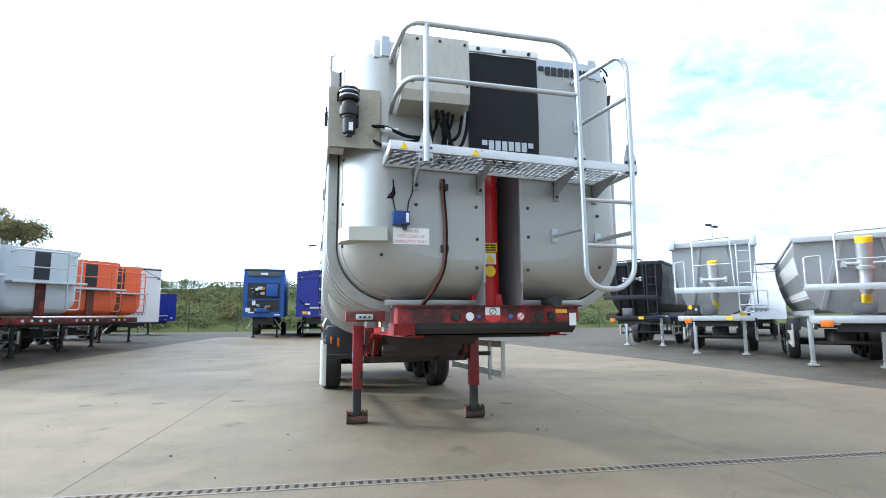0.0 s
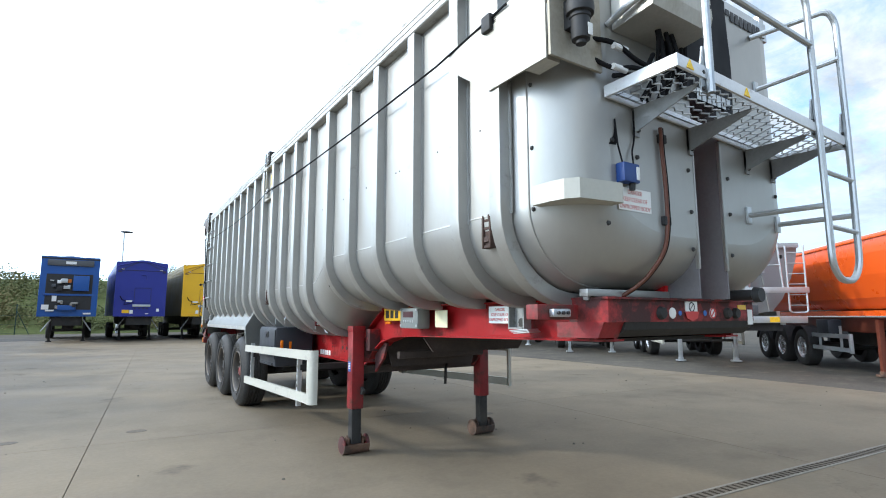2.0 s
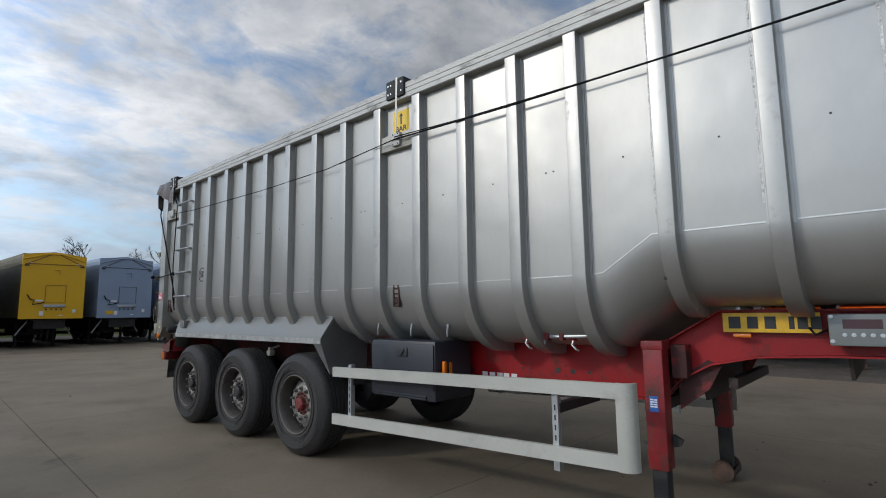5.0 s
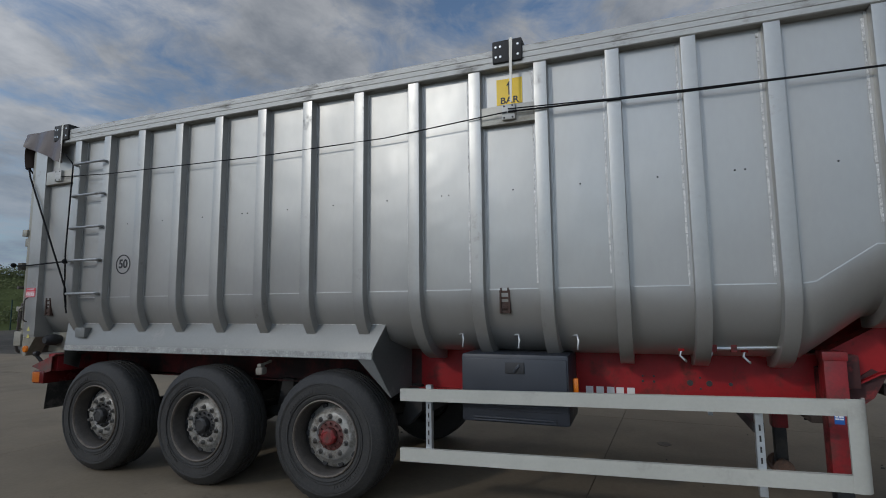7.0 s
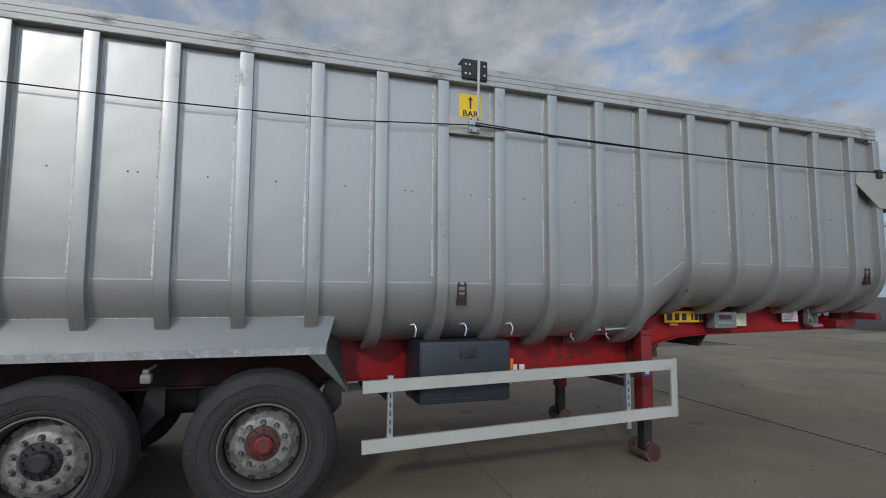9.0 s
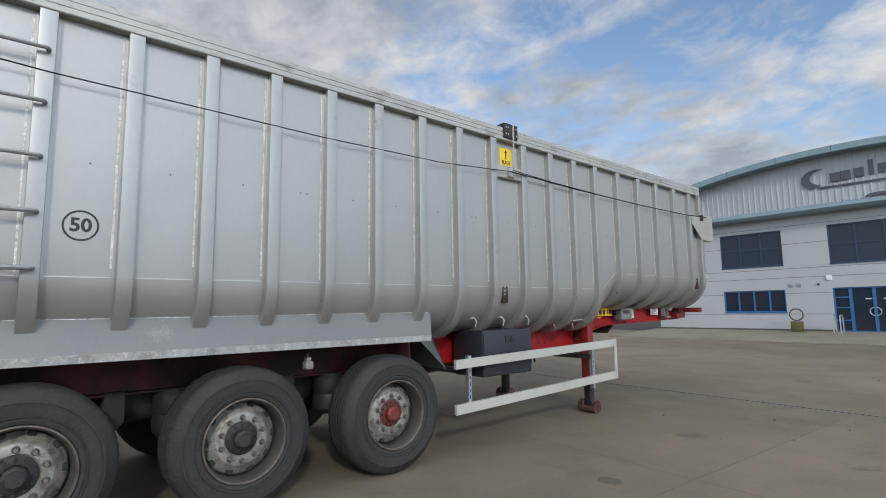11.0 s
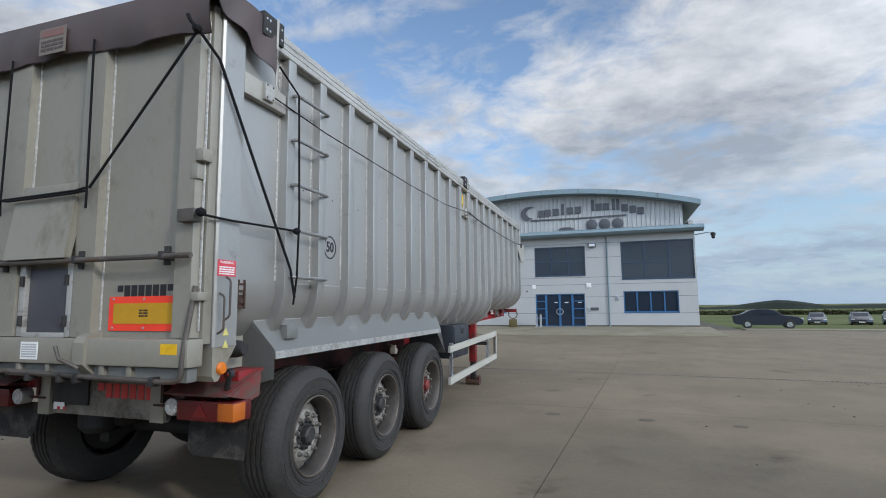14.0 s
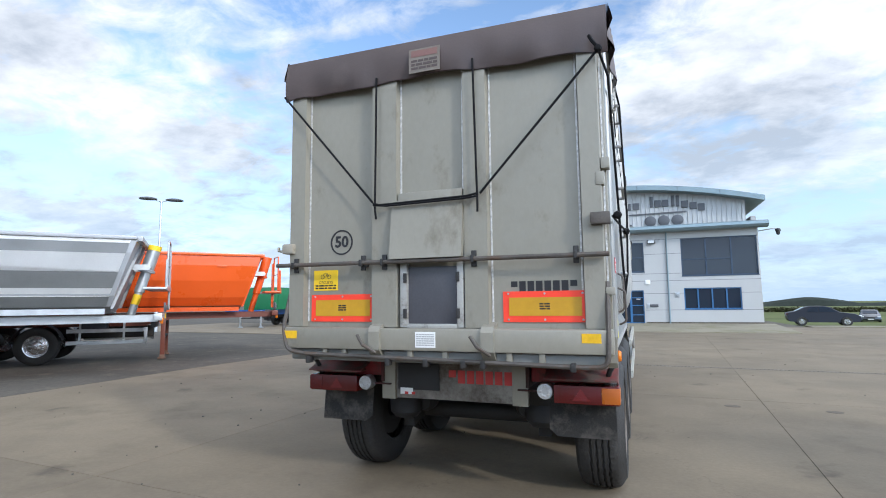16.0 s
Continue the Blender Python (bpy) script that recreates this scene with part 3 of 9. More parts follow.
# circle signs reading 50
def fifty(parent, at, facing):
    bm = B()
    ax = facing[1]
    sgn = -1 if facing[0] == "-" else 1
    lathe(bm, [(0.088, 0), (0.088, sgn * 0.003), (0.100, sgn * 0.003), (0.100, 0)], at, ax, 36)
    part("speed_sign_ring", bm, INK, parent)
    part("speed_sign_digits", text_bm("50", 0.088, (at[0] + (sgn * 0.002 if ax == "x" else 0), at[1] + (sgn * 0.002 if ax == "y" else 0), at[2]), facing, 0.001, 1.0, 0.0035), INK, parent, "black digits 50")


fifty(trailer, (LEFT, 13.985, 2.04), "-x")

# bar sign, bracket, roll strap
bm = B()
plate(bm, LEFT, 9.958, 3.227, 0.20, 0.205, "-x", 0.004)
bar_sign = part("bar_sign", bm, YELLOW, trailer, "yellow sign reading BAR with an arrow")
part("bar_sign_letters", text_bm("BAR", 0.052, (LEFT - 0.0045, 9.958, 3.155), "-x", 0.001, 1.1, 0.0015), INK, bar_sign)
bm = B()
prism(bm, [(9.965, 3.20), (9.95, 3.20), (9.95, 3.275), (9.935, 3.275), (9.9575, 3.31), (9.98, 3.275), (9.965, 3.275)], LEFT - 0.006, LEFT - 0.003, "x")
part("bar_sign_arrow", bm, INK, bar_sign)


def strap_station(y, parent):
    bm = B()
    box(bm, LEFT - 0.055, LEFT - 0.005, y - 0.225, y + 0.225, 2.955, 3.10, 0.006)
    br = part("roll_bracket", bm, STAIN_MID, parent, "stained steel bracket plate")
    bm = B()
    box(bm, LEFT - 0.085, LEFT - 0.05, y - 0.055, y + 0.045, 2.975, 3.095, 0.008)
    blk = part("cord_block", bm, RAIL_ALU, parent)
    for dy in (-0.035, 0.028):
        for dz in (2.99, 3.08):
            bm = B()
            lathe(bm, [(0, -0.004), (0.007, -0.003), (0.008, 0.001), (0, 0.001)], (LEFT - 0.085, y + dy, dz), "x", 8)
            part("block_bolt", bm, HUB_DARK, blk)


strap_station(9.955, trailer)
strap_station(14.95, trailer)
for y in (9.95, 14.93):
    bm = B()
    box(bm, XC - 1.30, XC - 1.14, y - 0.115, y + 0.115, 3.425, 3.60, 0.012)
    buckle = part("strap_cover", bm, DARK, trailer, "dark bolted cover over the tarpaulin roll")
    bm = B()
    for dy in (-0.085, 0.05, 0.085):
        for dz in (3.47, 3.55):
            lathe(bm, [(0, -0.004), (0.009, -0.003), (0.010, 0.001), (0, 0.001)], (XC - 1.30, y + dy, dz), "x", 8)
    part("cover_bolt", bm, GALV, buckle)
    bm = B()
    prism(bm, [(y - 0.045, 3.605), (y - 0.02, 3.605), (y - 0.015, 3.10), (y - 0.03, 3.10)], XC - 1.306, XC - 1.302, "x")
    part("strap", bm, STAIN, trailer, "pale webbing strap")
# long cord along the side
bm = B()
wire = [(XC - 1.285, 14.92, 3.02), (XC - 1.275, 14.2, 2.985), (XC - 1.272, 12.3, 2.955), (XC - 1.272, 11.0, 2.965), (XC - 1.30, 9.96, 3.03)]
tube(bm, wire, 0.0048, 6)
tube(bm, [(XC - 1.30, 9.95, 3.03), (XC - 1.275, 8.7, 3.005), (XC - 1.275, 7.0, 2.99), (XC - 1.275, 5.6, 3.0), (XC - 1.30, 4.85, 3.03)], 0.007, 6)
tube(bm, [(XC - 1.305, 9.95, 3.05), (XC - 1.28, 9.2, 3.025), (XC - 1.277, 8.0, 3.0)], 0.005, 6)
part("side_cord", bm, CABLE, trailer, "taut black cord along the side")

# ladder on the side
for k in range(5):
    z = 1.75 + k * 0.3425
    bm = B()
    tube(bm, fillet([(XC - 1.235, 14.66, z), (XC - 1.32, 14.66, z), (XC - 1.32, 14.215, z), (XC - 1.235, 14.215, z)], 0.02, 3), 0.0135, 8)
    part("ladder_rung", bm, STEEL_DULL, trailer, "dull steel ladder rung")

# rear corner posts and tailgate
for side in (-1, 1):
    bm = B()
    prism(bm, [(XC + side * 1.262, 15.18), (XC + side * 1.262, 15.36), (XC + side * 1.25, 15.372), (XC + side * 1.10, 15.372), (XC + side * 1.10, 15.18)], 1.30, 3.50, "z")
    part("rear_post", bm, SILVER_RIB, trailer, "silver rear corner post")
for side in (-1, 1):
    bm = B()
    prism(bm, [(15.17, 1.30), (15.37, 1.30), (15.37, 1.13), (15.345, 1.095), (15.315, 1.10)], XC + side * 1.10, XC + side * 1.255, "x")
    part("post_foot", bm, TAIL, trailer)
    bm = B()
    box(bm, min(XC + side * 1.055, XC + side * 1.065), max(XC + side * 1.055, XC + side * 1.065), 14.88, 15.24, 1.13, 1.34)
    part("post_gusset", bm, TAIL, trailer)
bm = B()
for side in (-1, 1):
    w = [(XC + side * 1.262, 15.19, 3.39), (XC + side * 1.262, 15.19, 1.3), (XC + side * 0.3, 15.19, 1.2), (XC + side * 0.3, 15.19, 3.39)]
    bm.faces.new([bm.verts.new(p) for p in w])
part("rear_bulkhead", bm, SILVER, trailer)

TG = 15.45
for side in (-1, 1):
    bm = B()
    box(bm, *sorted((XC + side * 1.10, XC + side * 1.240)), 15.373, TG - 0.012, 1.32, 3.42, 0.006)
    part("gate_jamb", bm, TAIL, trailer)
bm = B()
box(bm, XC - 1.13, XC + 1.13, TG - 0.04, TG, 1.30, 3.40)
tailgate = part("tailgate", bm, TAIL, trailer, "grey painted flat tailgate with raised posts")
for x0, x1 in ((-1.245, -1.095), (1.055, 1.215), (-0.47, -0.275), (0.235, 0.465)):
    bm = B()
    prism(bm, [(x0, TG - 0.01), (x0 + 0.012, TG + 0.055), (x1 - 0.012, TG + 0.055), (x1, TG - 0.01)], 1.36, 3.38, "z")
    part("tailgate_post", bm, TAIL, tailgate)
    for xx in (x0 - 0.006, x1 + 0.006):
        bm = B()
        box(bm, xx - 0.006, xx + 0.006, TG - 0.002, TG + 0.007, 1.40, 3.30)
        part("weld", bm, WELD, tailgate)
bm = B()
box(bm, -0.275, 0.235, TG, TG + 0.055, 2.20, 2.36, 0.01)
part("flap_hinge_rail", bm, TAIL, tailgate)
bm = B()
prism(bm, [(TG + 0.055, 2.30), (TG + 0.072, 2.30), (TG + 0.128, 1.858), (TG + 0.112, 1.858)], -0.285, 0.275, "x")
chute = part("grain_chute_cover", bm, TAIL, tailgate, "grey sloping cover over the grain hatch")
for xx in (-0.285, 0.27):
    bm = B()
    prism(bm, [(TG, 2.30), (TG + 0.056, 2.30), (TG + 0.114, 1.860), (TG + 0.08, 1.860)], xx, xx + 0.006, "x")
    part("chute_cheek", bm, TAIL, chute)
bm = B()
for a in ((-0.275, -0.225, 1.36, 1.83), (0.165, 0.22, 1.36, 1.83), (-0.225, 0.165, 1.355, 1.385)):
    box(bm, a[0], a[1], TG, TG + 0.05, a[2], a[3], 0.005)
hatch = part("hatch_frame", bm, RAIL_ALU, tailgate)
# hatch plate: the blue-grey base colour carries a reflected sheen
bm = B()
box(bm, -0.225, 0.165, TG + 0.002, TG + 0.02, 1.385, 1.80, 0.003)
part("hatch_door", bm, mat("dusty_hatch_sheen", (0.070, 0.070, 0.080), 0.38, 0.1, var=0.12, scale=4, fine=60, bump=0.05, dirt=(0.13, 0.12, 0.105), dirt_amount=0.2, dirt_scale=3), hatch, "dusty hatch plate with its reflected sheen painted blue-grey")
for xx in (-0.235, 0.175):
    for zz in (1.46, 1.72):
        bm = B()
        box(bm, xx - 0.012, xx + 0.012, TG + 0.05, TG + 0.07, zz - 0.035, zz + 0.035, 0.005)
        part("hatch_clamp", bm, HUB_DARK, hatch)

# long locking bar with brackets
bm = B()
tube(bm, [(XC - 1.24, TG + 0.10, 1.835), (XC + 1.32, TG + 0.10, 1.845)], 0.017, 10)
lock_bar = part("locking_bar", bm, BAR_STEEL, tailgate, "dull steel locking bar across the tailgate")
for xx in (-1.06, -0.36, 0.34, 0.52, 1.13):
    bm = B()
    box(bm, xx - 0.012, xx + 0.012, TG + 0.0, TG + 0.122, 1.815, 1.865, 0.005)
    box(bm, xx - 0.018, xx + 0.018, TG + 0.05, TG + 0.075, 1.785, 1.90, 0.005)
    part("bar_bracket", bm, HUB_DARK, lock_bar)

# lower beam and drop latch gear
bm = B()
box(bm, XC - 1.245, XC + 1.24, TG - 0.02, TG + 0.10, 1.195, 1.355, 0.015)
part("tailgate_beam", bm, TAIL, tailgate, "grey lower beam of the tailgate")
for xx in (-0.46, 0.40):
    bm = B()
    prism(bm, [(TG, 1.40), (TG + 0.10, 1.37), (TG + 0.125, 1.33), (TG + 0.125, 1.20), (TG + 0.05, 1.13), (TG, 1.15)], xx - 0.045, xx + 0.045, "x")
    part("beam_gusset", bm, TAIL, tailgate)
    bm = B()
    tube(bm, [(xx - 0.02, TG + 0.13, 1.18), (xx + 0.05, TG + 0.20, 1.24), (xx + 0.10, TG + 0.19, 1.31)], 0.012, 8)
    part("latch_hook", bm, BAR_STEEL, tailgate)
bm = B()
box(bm, XC - 1.20, XC + 1.20, TG - 0.03, TG + 0.05, 1.105, 1.19, 0.012)
part("sill_beam", bm, APRON, trailer, "pale rear sill under the tailgate")
bm = B()
tube(bm, fillet([(1.215, TG + 0.02, 1.62), (1.225, TG + 0.09, 1.35), (1.17, TG + 0.11, 1.18), (1.02, TG + 0.09, 1.155), (-1.10, TG + 0.09, 1.115), (-1.235, TG + 0.10, 1.125), (-1.245, TG + 0.10, 1.30), (-1.245, TG + 0.03, 1.66)], 0.06, 5), 0.016, 8)
pipe = part("latch_pipe", bm, BAR_STEEL, trailer, "bent steel latch shaft round the tailgate foot")
for xx in (0.98, 0.30, 0.0, -0.28, -0.42, -1.02):
    bm = B()
    box(bm, xx - 0.018, xx + 0.018, TG + 0.05, TG + 0.112, 1.085, 1.14, 0.008)
    part("shaft_clamp", bm, HUB_DARK, pipe)
for xx in (0.85, 0.68, 0.13, -0.14, -0.60, -0.82):
    bm = B()
    box(bm, xx - 0.02, xx + 0.02, TG + 0.03, TG + 0.08, 1.13, 1.20, 0.006)
    part("sill_stud", bm, TAIL, pipe)

# rear reflectors, signs
for (x0, x1) in ((-1.123, -0.55), (0.45, 1.02)):
    bm = B()
    cx = (x0 + x1) / 2
    plate(bm, cx, TG + 0.002, 1.503, x1 - x0, 0.21, "+y", 0.006)
    mk = part("marker_plate", bm, RED_REFLECT, tailgate, "red and amber reflective marker plate")
    bm = B()
    plate(bm, cx, TG + 0.0085, 1.503, x1 - x0 - 0.085, 0.125, "+y", 0.003)
    part("amber_panel", bm, AMBER_PLATE, mk, "amber centre panel")
    bm = B()
    bars(bm, cx, TG + 0.0116, 1.505, 0.07, 0.05, "+y", 3, 3, 0.001, 2)
    part("plate_marking", bm, INK, mk)
    bm = B()
    for dx in (-0.25, 0, 0.25):
        for dz in (-0.088, 0.088):
            lathe(bm, [(0, 0.006), (0.007, 0.005), (0.008, 0), (0, 0)], (cx + dx, TG + 0.008, 1.503 + dz), "y", 8)
    part("plate_screw", bm, GALV, mk)
fifty(tailgate, (0.752, TG + 0.001, 2.02), "+y")
bm = B()
plate(bm, 0.893, TG + 0.001, 1.722, 0.22, 0.16, "+y", 0.003)
cyc = part("cyclist_sign", bm, YELLOW, tailgate, "yellow sign warning cyclists")
part("cyclist_lettering", text_bm("CYCLISTS", 0.022, (0.893, TG + 0.0045, 1.705), "+y", 0.0008), INK, cyc)
bm = B()
bars(bm, 0.893, TG + 0.004, 1.67, 0.19, 0.04, "+y", 2, 8, 0.001, 5)
part("sign_bars", bm, INK, cyc)
for dx in (-0.03, 0.03):
    bm = B()
    lathe(bm, [(0.014, 0), (0.014, 0.001), (0.018, 0.001), (0.018, 0)], (0.893 + dx, TG + 0.004, 1.75), "y", 16)
    part("pictogram_wheel", bm, INK, cyc)
bm = B()
tube(bm, [(0.863, TG + 0.005, 1.75), (0.88, TG + 0.005, 1.775), (0.91, TG + 0.005, 1.775), (0.923, TG + 0.005, 1.75), (0.893, TG + 0.005, 1.75), (0.88, TG + 0.005, 1.78)], 0.0025, 4)
part("bicycle_pictogram", bm, INK, cyc)


def maker_mark(parent, cx, cy, cz, w, h, facing, material):
    """A maker's word mark drawn as eight plain blocks."""
    n = 8
    pitch = w / n
    sgn = {"-y": 1, "+y": -1, "+x": 1, "-x": -1}[facing]
    mark = None
    for i in range(n):
        c = sgn * (-w / 2 + pitch * (i + 0.5))
        bm = B()
        wd, hh, dz = pitch * 0.78, h, 0.0
        if i in (0, n - 1):
            hh, dz = h * 0.55, h * 0.22
        if facing[1] == "y":
            plate(bm, cx + c, cy, cz + dz, wd, hh, facing, 0.003)
        else:
            plate(bm, cx, cy + c, cz + dz, wd, hh, facing, 0.003)
        mark = part("mark_block", bm, material, parent, smooth=False)
    return mark


maker_mark(tailgate, -0.831, TG + 0.001, 1.642, 0.46, 0.072, "+y", INK)
bm = B()
plate(bm, 0.0, TG + 0.1, 1.275, 0.155, 0.11, "+y", 0.003)
tg_lab = part("data_label", bm, WHITE, tailgate, "white data label on the tailgate beam")
bm = B()
bars(bm, 0.0, TG + 0.103, 1.275, 0.135, 0.09, "+y", 6, 11, 0.001, 7)
part("label_lettering", bm, mat("faded_print", (0.36, 0.36, 0.35), 0.6), tg_lab)
for xx in (-1.14, 1.15):
    bm = B()
    plate(bm, xx, TG + 0.1, 1.30, 0.12, 0.06, "+y", 0.003)
    part("corner_reflector", bm, YELLOW_PLATE, tailgate, "small yellow reflector")
# hinges and latch boxes on the rear posts
for zz, hh, xx in ((2.44, 0.075, 1.262), (2.34, 0.09, 1.225), (1.60, 0.05, 1.262)):
    bm = B()
    box(bm, XC - xx, XC - xx + 0.055, TG - 0.02, TG + 0.06, zz - hh / 2, zz + hh / 2, 0.006)
    part("side_hinge", bm, TAIL, tailgate)
bm = B()
box(bm, XC - 1.255, XC - 1.13, TG + 0.04, TG + 0.11, 2.03, 2.11, 0.012)
part("post_latch", bm, BAR_STEEL, tailgate, "stained latch box on the tailgate post")
bm = B()
box(bm, XC + 1.18, XC + 1.28, TG + 0.02, TG + 0.10, 1.94, 2.02, 0.012)
tube(bm, [(XC + 1.28, TG + 0.06, 1.96), (XC + 1.34, TG + 0.06, 1.97), (XC + 1.34, TG + 0.06, 2.00)], 0.012, 6)
part("post_latch", bm, STAIN_DARK, tailgate)
bm = B()
tube(bm, fillet([(XC - 1.275, 15.30, 1.72), (XC - 1.31, 15.30, 1.70), (XC - 1.31, 15.30, 1.48), (XC - 1.275, 15.30, 1.46)], 0.02, 3), 0.007, 6)
tube(bm, fillet([(XC - 1.275, 15.35, 1.62), (XC - 1.32, 15.36, 1.60), (XC - 1.32, 15.36, 1.40), (XC - 1.275, 15.36, 1.38)], 0.02, 3), 0.007, 6)
part("grab_handle", bm, BAR_STEEL, trailer, "thin dull steel latch rods")
# warning notice and small triangles on the rear post, amber lamp
bm = B()
plate(bm, XC - 1.262, 15.285, 1.775, 0.155, 0.10, "-x", 0.003)
wn_s = part("warning_notice", bm, RED_STICKER, trailer, "red warning notice")
part("warning_word", text_bm("WARNING", 0.018, (XC - 1.2655, 15.285, 1.81), "-x", 0.0008), WHITE, wn_s)
bm = B()
bars(bm, XC - 1.265, 15.285, 1.76, 0.13, 0.055, "-x", 4, 9, 0.001, 5)
part("warning_lettering", bm, WHITE, wn_s)
for zz in (1.385, 1.31):
    bm = B()
    prism(bm, [(15.25, zz - 0.02), (15.30, zz - 0.02), (15.275, zz + 0.025)], XC - 1.2645, XC - 1.2615, "x")
    part("hazard_triangle", bm, mat("faded_yellow", (0.62, 0.55, 0.16), 0.5), trailer, "yellow hazard triangle sticker")
bm = B()
lathe(bm, [(0, -0.022), (0.03, -0.020), (0.038, -0.008), (0.038, 0.0), (0, 0)], (XC - 1.257, 15.30, 1.17), "x", 18)
part("side_marker_lamp", bm, ORANGE_LENS, trailer, "round amber marker lamp")

bm = B()
lathe(bm, [(0, -0.13), (0.035, -0.13), (0.055, -0.09), (0.06, -0.02), (0.045, 0.02), (0.045, 0.10), (0, 0.11)], (XC - 1.10, 15.06, 1.265), "x", 14)
lathe(bm, [(0, -0.06), (0.04, -0.05), (0.05, 0.02), (0, 0.06)], (XC - 1.12, 15.13, 1.262), "y", 12)
part("rubber_bump_stop", bm, BLACK, trailer, "black rubber stop behind the rear post")
# tarpaulin flap over the tailgate
bm = B()
nx = 48
rows = []
for j in range(9):
    v = j / 8
    row = []
    for i in range(nx + 1):
        u = -1 + 2 * i / nx
        x = XC + u * 1.285
        drop = 0.30 + 0.045 * (abs(u) ** 3) - 0.014 * math.cos(u * 7.0) + 0.004 * math.sin(u * 19)
        y = TG + 0.05 + 0.035 * math.sin(v * 2.6) + 0.010 * math.sin(u * 11 + v * 3) * v + 0.006 * v * math.sin(u * 29 + 1)
        row.append((x, y + 0.006, 3.540 + 0.014 * u - drop * v))
    rows.append(row)
rows.insert(0, [(XC + (-1 + 2 * i / nx) * 1.275, REAR - 0.0, 3.548 + 0.012 * (-1 + 2 * i / nx)) for i in range(nx + 1)])
front = rows
back = [[(x, y - 0.008, z - 0.004) for x, y, z in r] for r in rows]
loft(bm, front, closed=False)
loft(bm, back, closed=False)
flap = part("rear_tarpaulin_flap", bm, TARP, trailer, "brown tarpaulin flap hanging over the tailgate top")
for side in (-1, 1):
    bm = B()
    rows = []
    for j in range(9):
        v = j / 8
        row = []
        for i in range(15):
            f = i / 14
            y = TG + 0.06 - 0.62 * f
            drop = 0.15 + 0.25 * f ** 1.1 + 0.005 * math.sin(f * 11)
            row.append((XC + side * (1.288 + 0.018 * math.sin(f * 14 + v * 2) * (0.3 + v) + 0.015 * v), y, 3.565 - drop * v))
        rows.append(row)
    loft(bm, rows, closed=False)
    loft(bm, [[(x - side * 0.008, y, z) for x, y, z in r] for r in rows], closed=False)
    part("tarpaulin_corner", bm, TARP, trailer, "creased tarpaulin corner")
bm = B()
plate(bm, -0.01, TG + 0.104, 3.35, 0.25, 0.185, "+y", 0.005)
tl = part("tarpaulin_label", bm, mat("faded_label", (0.165, 0.14, 0.115), 0.6, var=0.15, scale=12), flap, "faded maker's label")
bm = B()
plate(bm, -0.01, TG + 0.109, 3.405, 0.21, 0.05, "+y", 0.002)
part("label_marking", bm, mat("faded_red_print", (0.20, 0.10, 0.085), 0.6), tl)
bm = B()
bars(bm, -0.01, TG + 0.109, 3.32, 0.21, 0.085, "+y", 3, 9, 0.002, 4)
part("label_lettering", bm, TARP, tl)

# bungee cords on the rear and over the corner
bm = B()
yk = TG + 0.10
P1, P4 = (XC + 1.28, yk, 3.25), (XC - 1.225, yk, 3.20)
tube(bm, [P1, (0.43, yk - 0.01, 2.30)], 0.009, 6)
tube(bm, [(0.42, yk, 2.29), (0.36, yk + 0.01, 2.272), (-0.33, yk + 0.01, 2.285), (-0.40, yk, 2.30)], 0.008, 6)
tube(bm, [(0.42, yk, 2.275), (0.30, yk + 0.012, 2.26), (-0.3, yk + 0.012, 2.268), (-0.40, yk, 2.28)], 0.008, 6)
tube(bm, [P4, (-0.42, yk - 0.01, 2.30)], 0.009, 6)
tube(bm, [(0.40, yk - 0.01, 3.28), (0.41, yk - 0.01, 2.25), (0.40, yk - 0.01, 2.17)], 0.008, 6)
tube(bm, [(-0.38, yk - 0.01, 3.30), (-0.40, yk - 0.01, 2.25), (-0.40, yk - 0.01, 2.17)], 0.008, 6)
part("bungee_cord", bm, CABLE, trailer, "black bungee cords holding the tarpaulin")
bm = B()
tube(bm, [(XC - 1.225, yk, 3.20), (XC - 1.275, 15.42, 3.06), (XC - 1.30, 14.68, 1.80), (XC - 1.31, 14.64, 1.60)], 0.0095, 6)
tube(bm, [(XC - 1.29, 14.85, 3.27), (XC - 1.325, 14.655, 3.12), (XC - 1.345, 14.65, 2.2), (XC - 1.33, 14.645, 1.75), (XC - 1.30, 14.64, 1.55)], 0.008, 6)
tube(bm, [(XC - 1.27, TG + 0.10, 2.075), (XC - 1.29, 15.3, 2.07), (XC - 1.335, 14.66, 2.085)], 0.008, 6)
for at in ((XC - 1.30, TG + 0.10, 2.08), (XC - 1.335, 14.665, 2.085), (XC - 1.225, yk + 0.01, 3.20)):
    lathe(bm, [(0, -0.03), (0.022, -0.02), (0.028, 0.0), (0.018, 0.025), (0, 0.03)], at, "y", 8)
tube(bm, [(XC - 1.22, yk + 0.02, 3.21), (XC - 1.19, yk + 0.03, 3.25), (XC - 1.17, yk + 0.03, 3.29)], 0.012, 6)
part("corner_cord", bm, CABLE, trailer, "knotted black cords round the rear corner")

# ---- chassis, wheels, legs and guards ----
bm = B()
for side in (-1, 1):
    xw = XC + side * 0.60
    web = [(10.95, 1.209), (10.95, 0.882), (8.30, 0.87), (8.05, 0.86), (7.92, 0.90), (7.80, 1.02), (7.62, 1.12), (7.35, 1.18), (7.0, 1.20), (4.80, 1.24), (4.80, 1.455), (7.55, 1.455), (7.95, 1.22)]
    prism(bm, web, xw - 0.012, xw + 0.012, "x")
    for a, b in zip(web, web[1:] + web[:1]):
        if abs(a[0] - b[0]) < 1e-4:
            continue
        z_off = 0.012 if web.index(a) >= 9 else -0.012
        prism(bm, [a, b, (b[0], b[1] + z_off), (a[0], a[1] + z_off)], xw - 0.075, xw + 0.075, "x")
